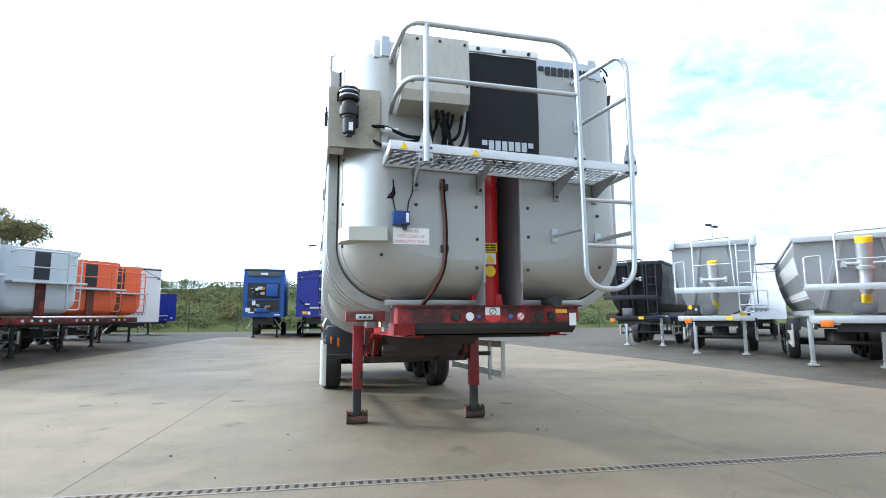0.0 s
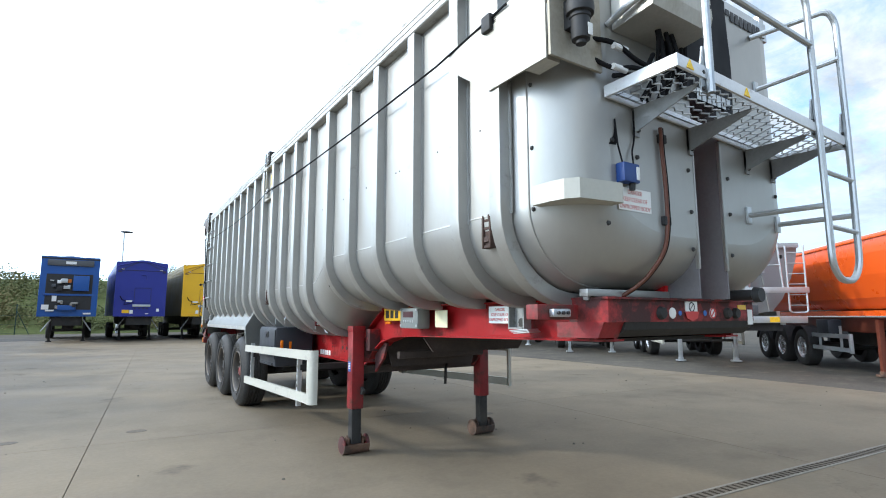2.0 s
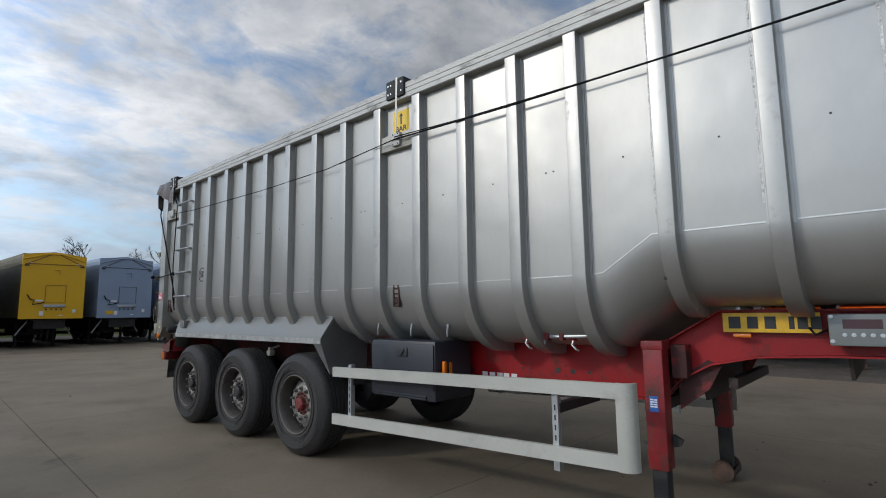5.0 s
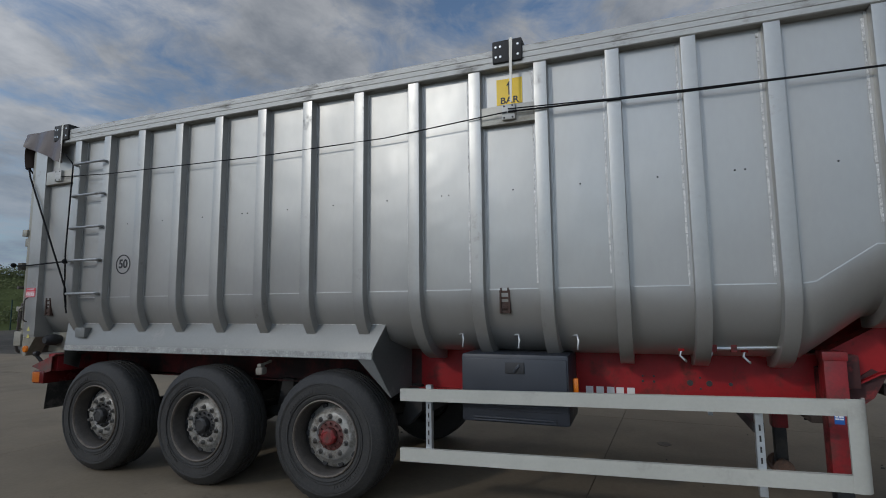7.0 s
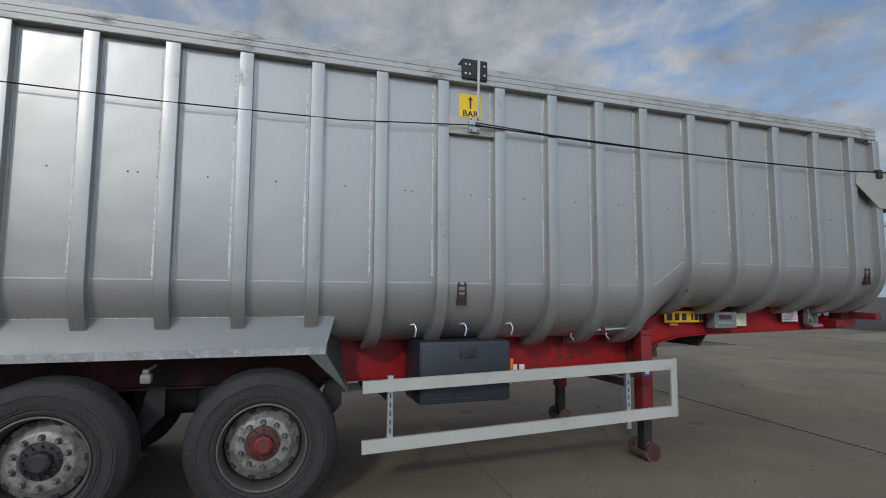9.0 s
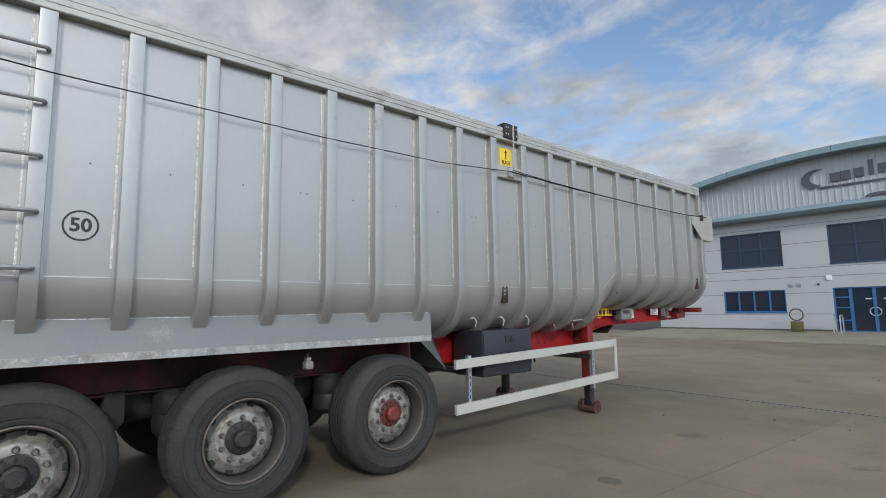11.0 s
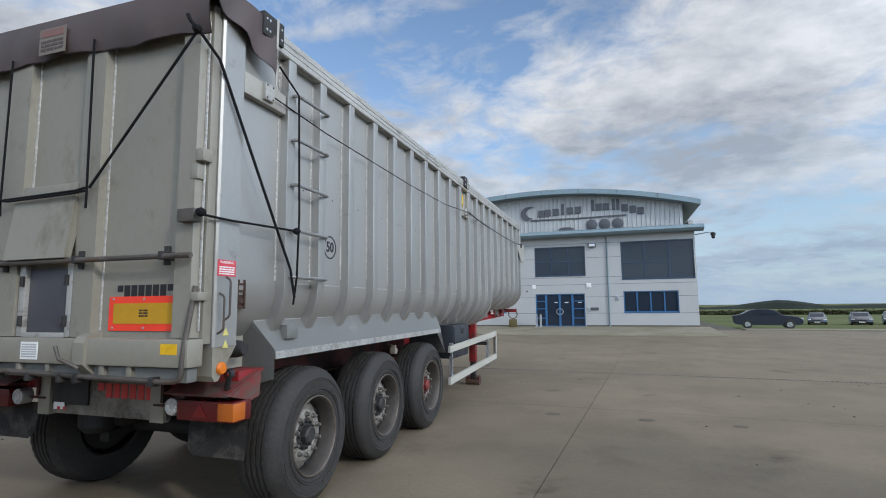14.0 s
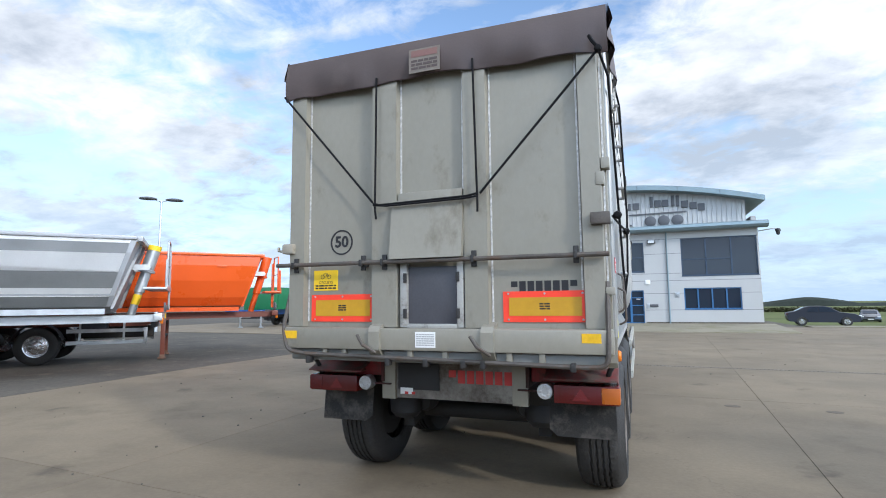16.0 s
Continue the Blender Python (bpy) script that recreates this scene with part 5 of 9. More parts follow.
part("side_lamp", bm, mat("dirty_lamp", (0.26, 0.235, 0.20), 0.5, var=0.2), trailer, "dirty side lamp between the wheels")
bm = B()
lathe(bm, [(0, -0.75), (0.16, -0.75), (0.19, -0.70), (0.19, 0.70), (0.16, 0.75), (0, 0.75)], (XC + 0.1, 9.9, 0.86), "y", 20)
part("air_tank", bm, DARK, trailer)
# supposed tanks, added to block the bright view between the wheels
for ya, yb, xx in ((11.95, 12.55, -0.28), (11.95, 12.55, 0.24), (13.28, 13.88, -0.28), (13.28, 13.88, 0.24)):
    bm = B()
    h = (yb - ya) / 2
    lathe(bm, [(0, -h), (0.15, -h), (0.19, -h + 0.05), (0.19, h - 0.05), (0.15, h), (0, h)], (XC + xx, (ya + yb) / 2, 0.80), "y", 18)
    part("air_tank", bm, DARK, trailer)
# second locker on the far side
bm = B()
box(bm, XC + 0.70, XC + 1.15, 9.5, 10.3, 0.72, 1.22, 0.03)
part("far_side_locker", bm, BOX_PLASTIC, trailer)

# tool locker
bm = B()
box(bm, XC - 1.185, XC - 0.70, 9.585, 10.385, 0.735, 1.235, 0.03)
locker = part("tool_locker", bm, BOX_PLASTIC, trailer, "dark blue-grey plastic tool locker")
bm = B()
box(bm, XC - 1.195, XC - 1.180, 9.60, 10.37, 0.83, 1.20, 0.006)
lid = part("locker_lid", bm, BOX_PLASTIC, locker)
bm = B()
box(bm, XC - 1.205, XC - 1.19, 9.90, 10.04, 1.095, 1.175, 0.004)
for z in (0.862, 0.885, 0.908, 0.775, 0.757):
    rb = B()
    box(rb, XC - 1.2, XC - 1.184, 9.68, 10.29, z - 0.006, z + 0.006, 0.003)
    part("moulded_ridge", rb, BOX_PLASTIC, lid)
latch = part("latch_recess", bm, BLACK, lid)
bm = B()
box(bm, XC - 1.215, XC - 1.20, 9.945, 9.965, 1.10, 1.17, 0.004, turn=pose(0, 0, 0, 40))
part("latch_handle", bm, BOX_PLASTIC, latch)
bm = B()
plate(bm, XC - 1.0, 9.58, 0.98, 0.03, 0.14, "-y", 0.01)
part("amber_reflector", bm, ORANGE_LENS, locker, "amber side reflector")
bm = B()
box(bm, XC - 1.13, XC - 1.10, 9.53, 9.56, 0.95, 1.07, 0.006)
part("amber_reflector", bm, ORANGE_LENS, locker, "amber side reflector")

# side guards
for side in (-1, 1):
    gx = lambda y, side=side: XC + side * (1.270 - 0.010 * (y - 7.99) / 2.868)
    x = gx(7.95)

    def rail(bm, z0a, z1a, z0b, z1b):
        ends = []
        for yy, z0, z1 in ((10.85, z0a, z1a), (7.99, z0b, z1b)):
            xx = gx(yy)
            ends.append([(xx - 0.018, yy, z0), (xx + 0.018, yy, z0), (xx + 0.018, yy, z1), (xx - 0.018, yy, z1)])
        loft(bm, ends)
        return bm
    guard = part("side_guard_rail", rail(B(), 0.870, 0.960, 0.938, 1.030), GUARD_WHITE, trailer, "white painted side guard")
    part("lower_guard_rail", rail(B(), 0.426, 0.522, 0.515, 0.608), GUARD_WHITE, guard)
    bm = B()
    prof = [(x + side * 0.02, 8.01), (x + side * 0.02, 7.965), (x + side * 0.012, 7.937), (x - side * 0.008, 7.915), (x - side * 0.03, 7.905), (x - side * 0.06, 7.902), (x - side * 0.06, 7.916), (x - side * 0.03, 7.92), (x - side * 0.012, 7.938), (x + side * 0.002, 7.97), (x + side * 0.002, 8.01)]
    prism(bm, prof, 0.512, 1.034, "z")
    part("guard_end_post", bm, GUARD_WHITE, guard)
    for yy in (10.63, 8.45):
        bm = B()
        xx = gx(yy) - side * 0.045
        box(bm, xx - 0.025, xx + 0.02, yy - 0.022, yy + 0.022, 0.43, 0.99)
        upright = part("guard_upright", bm, GALV, guard, "slotted galvanised upright")
        for k in range(5):
            zc = 0.575 + k * 0.065
            bm = B()
            box(bm, xx + side * 0.018, xx + side * 0.027, yy - 0.005, yy + 0.005, zc - 0.018, zc + 0.018)
            part("slot", bm, HUB_DARK, upright)
        bm = B()
        box(bm, min(XC + side * 0.62, xx), max(XC + side * 0.62, xx), yy - 0.03, yy + 0.03, 0.80, 0.86)
        part("guard_arm", bm, DARK, guard)
    # apron over the wheels
    bm = B()
    xa, xb = XC + side * 1.12, XC + side * 1.225
    sec = [(xa - side * 0.02, 1.43), (xa, 1.445), (xb, 1.235), (xb + side * 0.004, 1.17), (xb - side * 0.006, 1.17), (xb - side * 0.01, 1.23), (xa - side * 0.02, 1.425)]
    loft(bm, [[(px_, 11.05 + (0.07 if pz_ < 1.3 else 0), pz_) for px_, pz_ in sec], [(px_, 14.86 - (0.12 if pz_ < 1.3 else 0), pz_) for px_, pz_ in sec]])
    lip = B()
    box(lip, min(xb, xb + side * 0.008), max(xb, xb + side * 0.008), 11.13, 14.735, 1.168, 1.222)
    seam_w = B()
    zz = 11.08
    while zz < 14.82:
        ln = 0.07 + 0.05 * math.sin(zz * 37.0)
        box(seam_w, xa - 0.006, xa + 0.006, zz, min(zz + ln, 14.84), 1.440, 1.4505)
        zz += ln + 0.006
    apron = part("wheel_apron", bm, APRON, trailer, "grey painted apron over the wheels with chipped edge")
    part("apron_lip", lip, CHIPPED, apron, "chipped pale lower edge")
    part("weld", seam_w, WELD, apron)["kind"] = "stuff"
    bm = B()
    bm.faces.new([bm.verts.new(p) for p in ((xa, 11.05, 1.445), (xb, 11.12, 1.235), (xb, 11.12, 1.17), (XC + side * 1.235, 10.95, 0.88), (XC + side * 0.72, 11.0, 0.90), (XC + side * 0.70, 11.0, 1.40))])
    bm.faces.new([bm.verts.new(p) for p in ((xb, 11.12, 1.17), (xb, 11.26, 1.172), (XC + side * 1.240, 10.95, 0.88), (XC + side * 1.235, 10.945, 0.88))])
    bmesh.ops.solidify(bm, geom=bm.faces[:], thickness=0.008)
    part("apron_end", bm, APRON, apron)
    bm = B()
    bm.faces.new([bm.verts.new(p) for p in ((xa, 14.86, 1.445), (xb, 14.74, 1.235), (xb, 14.74, 1.03), (XC + side * 0.95, 14.90, 0.95), (XC + side * 0.72, 15.0, 1.2), (XC + side * 0.80, 14.95, 1.42))])
    bmesh.ops.solidify(bm, geom=bm.faces[:], thickness=0.008)
    part("apron_end", bm, APRON, apron)
    bm = B()
    box(bm, min(xa, xb), max(xa, xb) - 0.01, 14.46, 14.60, 1.30, 1.40, 0.004)
    part("apron_wedge", bm, APRON, apron)

MUDFLAP = mat("dusty_mudflap", (0.042, 0.040, 0.037), 0.75, 0.0, var=0.25, scale=6, fine=80, bump=0.2, dirt=(0.15, 0.135, 0.115), dirt_amount=0.52, dirt_scale=5)
HOOD_RED = mat("dirty_hood_paint", (0.15, 0.018, 0.016), 0.6, 0.0, var=0.25, scale=6, fine=60, bump=0.2, dirt=(0.085, 0.068, 0.056), dirt_amount=0.62, dirt_scale=7)
AMBER_DULL = mat("dull_amber_lens", (0.40, 0.10, 0.010), 0.22, 0.0, var=0.08, fine=200, bump=0.2)
# rear underride: lamp boards, bumper panel, mudflaps
# bumper colour mixes grime with the dark brown reflection in the steel
bm = B()
box(bm, XC - 0.60, XC + 0.55, 15.02, 15.06, 0.77, 1.09, 0.004)
bumper = part("bumper_panel", bm, mat("grimy_reflecting_bumper", (0.24, 0.225, 0.20), 0.42, 0.4, var=0.18, scale=3, bump=0.06, dirt=(0.085, 0.066, 0.048), dirt_amount=0.55, dirt_scale=2.2), trailer, "grimy grey rear bumper panel, browned for its dark reflection")
maker_mark(bumper, -0.29, 15.062, 0.955, 0.60, 0.10, "+y", RED_INK)
bm = B()
plate(bm, 0.26, 15.06, 0.945, 0.36, 0.21, "+y", 0.02, 0.01)
part("number_board", bm, BLACK, bumper, "blank black number board")
bm = B()
plate(bm, 0.36, 15.08, 0.83, 0.11, 0.05, "+y", 0.003)
part("bumper_label", bm, WHITE, bumper)
bm = B()
plate(bm, 0.30, 15.0835, 0.815, 0.03, 0.02, "+y", 0.002)
plate(bm, 0.36, 15.0835, 0.815, 0.03, 0.02, "+y", 0.002)
part("label_marking", bm, RED_INK, bumper)
for xx in (-0.57, 0.52):
    bm = B()
    box(bm, xx - 0.06, xx + 0.06, 15.03, 15.085, 0.76, 1.12, 0.006)
    part("bumper_strap", bm, TAIL, bumper)
for side in (-1, 1):
    bm = B()
    x0, x1 = XC + side * 0.62, XC + side * 1.18
    box(bm, min(x0, x1), max(x0, x1), 14.90, 15.05, 0.94, 1.12, 0.01)
    board = part("lamp_board", bm, RED_WORN, trailer, "worn red lamp board")
    bm = B()
    x0, x1 = XC + side * 0.80, XC + side * 1.25
    box(bm, min(x0, x1), max(x0, x1), 15.0, 15.17, 0.815, 0.945, 0.012)
    lamp = part("tail_lamp", bm, RED_LENS, board, "red tail lamp cluster")
    bm = B()
    xa_, xb_ = XC + side * 1.13, XC + side * 1.2535
    box(bm, min(xa_, xb_), max(xa_, xb_), 15.06, 15.175, 0.825, 0.935, 0.008)
    part("indicator_lens", bm, AMBER_DULL if side < 0 else RED_LENS, lamp)
    bm = B()
    cx = XC + side * 0.99
    prism(bm, [(cx - 0.06, 0.84), (cx + 0.06, 0.84), (cx, 0.925)], 15.168, 15.175, "y")
    part("reflector_triangle", bm, mat("deep_red_lens" + str(side), (0.13, 0.007, 0.007), 0.18, fine=300, bump=0.3), lamp)
    bm = B()
    lathe(bm, [(0, 0.0), (0.055, 0.0), (0.06, -0.02), (0.06, -0.08), (0, -0.08)], (XC + side * 0.735, 15.15, 0.89), "y", 20)
    rl = part("work_lamp", bm, GALV, board, "round LED work lamp")
    bm = B()
    for i in range(8):
        a = i * math.pi / 4
        lathe(bm, [(0, 0.006), (0.012, 0.003), (0.012, 0), (0, 0)], (XC + side * 0.735 + 0.034 * math.cos(a), 15.15, 0.89 + 0.034 * math.sin(a)), "y", 8)
    part("led", bm, CLEAR_LENS, rl)
    bm = B()
    x0, x1 = XC + side * 0.78, XC + side * 1.20
    box(bm, min(x0, x1), max(x0, x1), 15.0, 15.2, 0.975, 0.985)
    part("lamp_shelf", bm, RUSTY, board)
    bm = B()
    prism(bm, [(15.215, 0.992), (15.215, 0.982), (14.86, 1.115), (14.86, 1.125)], *sorted((XC + side * 0.74, XC + side * 1.235)), "x")
    part("lamp_hood", bm, HOOD_RED, board, "dirty sloping red lamp hood")
    bm = B()
    prism(bm, [(15.20, 0.985), (14.90, 1.10), (14.91, 0.95), (14.99, 0.93)], *sorted((XC + side * 1.232, XC + side * 1.240)), "x")
    part("lamp_cheek", bm, HOOD_RED, board, "grimy outer lamp bracket")
    bm = B()
    tube(bm, [(XC + side * 1.16, 15.12, 0.96), (XC + side * 1.19, 15.16, 1.05), (XC + side * 1.22, 15.18, 1.10)], 0.018, 8)
    lathe(bm, [(0, -0.03), (0.028, -0.02), (0.03, 0.02), (0, 0.03)], (XC + side * 1.22, 15.18, 1.12), "y", 12)
    part("stalk_lamp", bm, BLACK, board, "rubber stalk marker lamp")
    bm = B()
    lathe(bm, [(0, 0.012), (0.016, 0.008), (0.018, 0), (0, 0)], (XC + side * 1.22, 15.205, 1.12), "y", 10)
    part("stalk_lens", bm, RED_LENS, board)
    bm = B()
    x0, x1 = sorted((XC + side * 0.74, XC + side * 1.215))
    rows = []
    for j in range(7):
        v = j / 6
        cut = lambda i: 0.05 if v > 0.9 and i == (8 if side < 0 else 0) else 0.0
        rows.append([(x0 + (x1 - x0) * i / 8, 14.98 + 0.03 * v + 0.004 * math.sin(i * 0.9 + v * 2), 0.82 - 0.27 * v + cut(i)) for i in range(9)])
    loft(bm, rows, closed=False)
    bmesh.ops.solidify(bm, geom=bm.faces[:], thickness=0.01)
    part("mudflap", bm, MUDFLAP, trailer, "dusty black rubber mudflap")

# ---- yard ----
ASPHALT = mat("gravelly_asphalt", (0.082, 0.073, 0.060), 0.92, 0.0, var=0.3, scale=0.35, fine=14, bump=0.7, dirt=(0.135, 0.115, 0.088), dirt_amount=0.3, dirt_scale=1.6, spec=0.2)
GRASS = mat("field_grass", (0.095, 0.112, 0.042), 0.95, 0.0, var=0.3, scale=0.08, fine=6, bump=0.4, dirt=(0.13, 0.13, 0.055), dirt_amount=0.4, dirt_scale=0.05, spec=0.1)


def concrete(name, col):
    """Worn yard concrete: slab tone, blotches, oil spots, hairline cracks, fine grit."""
    m = mat(name, col, 0.80, 0.0, var=0.13, scale=0.30, fine=22, bump=0.25, dirt=tuple(c * 0.72 for c in col), dirt_amount=0.28, dirt_scale=0.55, spec=0.3)
    t = m.node_tree
    b = t.nodes["Principled BSDF"]
    src = b.inputs["Base Color"].links[0].from_socket
    co = t.nodes.new("ShaderNodeTexCoord")
    wob = nd(t, "ShaderNodeTexNoise", Scale=0.9, Detail=5.0, Roughness=0.65)
    t.links.new(co.outputs["Object"], wob.inputs["Vector"])
    add = t.nodes.new("ShaderNodeVectorMath")
    add.operation = "MULTIPLY_ADD"
    add.inputs[1].default_value = (1.6, 1.6, 0)
    t.links.new(wob.outputs["Color"], add.inputs[0])
    t.links.new(co.outputs["Object"], add.inputs[2])
    crack = nd(t, "ShaderNodeTexVoronoi", Scale=0.13)
    crack.feature, crack.voronoi_dimensions = "DISTANCE_TO_EDGE", "2D"
    t.links.new(add.outputs[0], crack.inputs["Vector"])
    cr = nd(t, "ShaderNodeMapRange", **{"From Min": 0.0, "From Max": 0.0016, "To Min": 0.80, "To Max": 1.0})
    t.links.new(crack.outputs["Distance"], cr.inputs["Value"])
    spot = nd(t, "ShaderNodeTexVoronoi", Scale=0.55)
    spot.voronoi_dimensions = "2D"
    t.links.new(add.outputs[0], spot.inputs["Vector"])
    sp = nd(t, "ShaderNodeMapRange", **{"From Min": 0.02, "From Max": 0.11, "To Min": 0.62, "To Max": 1.0})
    t.links.new(spot.outputs["Distance"], sp.inputs["Value"])
    pick = nd(t, "ShaderNodeMapRange", **{"From Min": 0.70, "From Max": 0.74, "To Min": 1.0, "To Max": 0.0})
    t.links.new(spot.outputs["Color"], pick.inputs["Value"])
    rare = t.nodes.new("ShaderNodeMath")
    rare.operation = "MAXIMUM"
    t.links.new(sp.outputs[0], rare.inputs[0])
    t.links.new(pick.outputs[0], rare.inputs[1])
    blotch = nd(t, "ShaderNodeTexNoise", Scale=0.75, Detail=7.0, Roughness=0.62)
    t.links.new(co.outputs["Object"], blotch.inputs["Vector"])
    bl = nd(t, "ShaderNodeMapRange", **{"From Min": 0.36, "From Max": 0.60, "To Min": 0.86, "To Max": 1.06})
    t.links.new(blotch.outputs["Fac"], bl.inputs["Value"])
    info = t.nodes.new("ShaderNodeObjectInfo")
    tone = nd(t, "ShaderNodeMapRange", **{"To Min": 0.93, "To Max": 1.07})
    t.links.new(info.outputs["Random"], tone.inputs["Value"])
    last = tone.outputs[0]
    for k in (cr, rare, bl):
        mu = t.nodes.new("ShaderNodeMath")
        mu.operation = "MULTIPLY"
        t.links.new(last, mu.inputs[0])
        t.links.new(k.outputs[0], mu.inputs[1])
        last = mu.outputs[0]
    vm = t.nodes.new("ShaderNodeVectorMath")
    vm.operation = "SCALE"
    t.links.new(src, vm.inputs[0])
    t.links.new(last, vm.inputs["Scale"])
    t.links.new(vm.outputs[0], b.inputs["Base Color"])
    return m


CONCRETE = concrete("yard_concrete", (0.172, 0.139, 0.095))
def fall(x, y):
    """The land beyond the office falls gently away."""
    if x > -10.2:
        return 0.0
    pts = ((-1500, -4.0), (-400, -3.2), (-150, -2.0), (-34, -0.47), (-24, -0.45), (-15.4, 0.0), (1500, 0.0))
    for (ya, za), (yb, zb) in zip(pts, pts[1:]):
        if ya <= y <= yb:
            return za + (zb - za) * (y - ya) / (yb - ya)
    return 0.0


def land(xs, ys, up):
    bm = B()
    loft(bm, [[(x, y, up + fall(x, y)) for x in xs] for y in ys], closed=False)
    return bm


ground = solo("ground", land((-1500, -10.21, -10.19, 1500), (-1500, -400, -150, -34, -24, -15.4, 1500), -0.02), ASPHALT, "dark gravelly asphalt of the yard reaching the horizon", "ground", kind="structure", smooth=False)
SLAB_Y = [-8.6]
slab_root = thing("concrete_pavement", "pale concrete yard slabs with dark joints and stains", "pavement", (0, 0, 0), kind="structure")
FILLER = mat("joint_filler", (0.075, 0.064, 0.048), 0.9, var=0.3, scale=3)
TURN_SLAB = Matrix.Translation((-3.1, 9.75, 0)) @ Matrix.Rotation(radians(-3.5), 4, "Z")


def slab_edge(x, y):
    """The yard narrows at its far end."""
    return x - 0.16 * max(0.0, y - 3.5) if x > 11.9 else x


def slab_bm(x0, x1, y0, y1, z0, z1, g):
    bm = B()
    low, high = [], []
    for x, y in ((x0, y0), (x1, y0), (x1, y1), (x0, y1)):
        xx = slab_edge(x, y) + (g if x == x0 else -g)
        yy = y + (g if y == y0 else -g)
        low.append(TURN_SLAB @ Vector((xx, yy, z0)))
        high.append(TURN_SLAB @ Vector((xx, yy, z1)))
    loft(bm, [low, high])
    return bm


def slab_field(xs, ys):
    for x0, x1 in zip(xs, xs[1:]):
        for y0, y1 in zip(ys, ys[1:]):
            part("slab", slab_bm(x0, x1, y0, y1, -0.2, 0.0, 0.0035), CONCRETE, slab_root, smooth=False)
            part("joint_filler", slab_bm(x0, x1, y0, y1, -0.1, -0.006, -0.003), FILLER, slab_root, smooth=False)


slab_field([-7.0, 0.0, 6.0, 12.05], [6.15 * k for k in range(-4, 6)])
slab_field([-7.0 - 6.2 * k for k in (4, 3, 2, 1, 0)], [6.15 * k for k in range(-4, 1)])
slab_field([12.05 + 6.2 * k for k in range(5)], [6.15 * k for k in range(-4, -1)])
PATCH = mat("dark_mortar_patch", (0.095, 0.078, 0.056), 0.9, 0.0, var=0.3, scale=9, fine=60, bump=0.4)
for cx, cy, r, sq in ((-2.64, 10.30, 0.115, 0.75), (-3.86, 10.36, 0.105, 0.8), (-4.95, 10.45, 0.09, 0.8), (1.6, 8.9, 0.10, 0.8)):
    rnd = random.Random(int(cx * 100))
    bm = B()
    ring = [Vector((cx + r * rnd.uniform(0.88, 1.1) * math.cos(q), cy + sq * r * rnd.uniform(0.88, 1.1) * math.sin(q), 0.0)) for q in [2 * math.pi * k / 18 for k in range(18)]]
    loft(bm, [ring, [Vector((cx + (p.x - cx) * 0.94, cy + (p.y - cy) * 0.94, 0.004)) for p in ring]])
    part("core_patch", bm, PATCH, slab_root, "dark round mortar patch", smooth=False)
rnd = random.Random(31)
bm = B()
for _ in range(260):
    c = TURN_SLAB @ Vector((rnd.uniform(-7, 12), rnd.uniform(-9, 12), 0))
    r = rnd.uniform(0.004, 0.013) * rnd.choice((1, 1, 1.5))
    ring = [Vector((c.x + r * rnd.uniform(0.7, 1.3) * math.cos(a), c.y + r * rnd.uniform(0.7, 1.3) * math.sin(a), 0.0)) for a in (0.2, 1.5, 2.9, 4.2, 5.4)]
    loft(bm, [ring, [Vector((c.x + (p.x - c.x) * 0.6, c.y + (p.y - c.y) * 0.6, r * 0.8)) for p in ring]])
solo("pebbles", bm, mat("pebble_grey", (0.09, 0.08, 0.065), 0.9, var=0.5, scale=4), "small loose stones and crumbs on the concrete", "pebbles", kind="stuff", smooth=False)

# ---- office building ----
BY, BZ = -13.6, 0.22
PANEL = mat("white_wall_panel", (0.415, 0.418, 0.41), 0.5, 0.1, var=0.04, scale=0.6, fine=20, bump=0.02)
CLAD = mat("silver_cladding", (0.40, 0.405, 0.40), 0.45, 0.25, var=0.05, scale=0.8, fine=20, bump=0.02)
ROOF_BLUE = mat("blue_grey_roof_trim", (0.20, 0.27, 0.30), 0.45, 0.2, var=0.06, scale=1, bump=0.03)
FRAME_BLUE = flat_mat("blue_window_frame", (0.03, 0.12, 0.27), 0.4)
FRAME_DARK = flat_mat("dark_blue_window_frame", (0.022, 0.045, 0.085), 0.4)
LOGO = flat_mat("dark_logo_metal", (0.085, 0.088, 0.095), 0.45, 0.3)
GLASS = bpy.data.materials.new("dark_window_glass")
GLASS.use_nodes = True
gb = GLASS.node_tree.nodes["Principled BSDF"]
gb.inputs["Base Color"].default_value = (0.022, 0.030, 0.045, 1)
gb.inputs["Roughness"].default_value, gb.inputs["Specular IOR Level"].default_value = 0.04, 0.35
BX0, BX1, BD = -7.78, 9.1, 22.0
office = thing("office_building", "pale grey clad two storey office with a curved roof and blue window frames", "building", (0, BY, BZ), kind="structure")
WINS = [("ribbon", -7.70, -3.85, 2.93, 5.10), ("low", -6.80, -3.90, 1.04, 2.24), ("mid", -1.85, 1.12, 3.22, 4.96), ("door", -1.75, 1.13, BZ, 2.15), ("mid", 2.92, 5.68, 3.28, 4.95), ("low", 2.94, 5.68, 1.08, 2.13)]


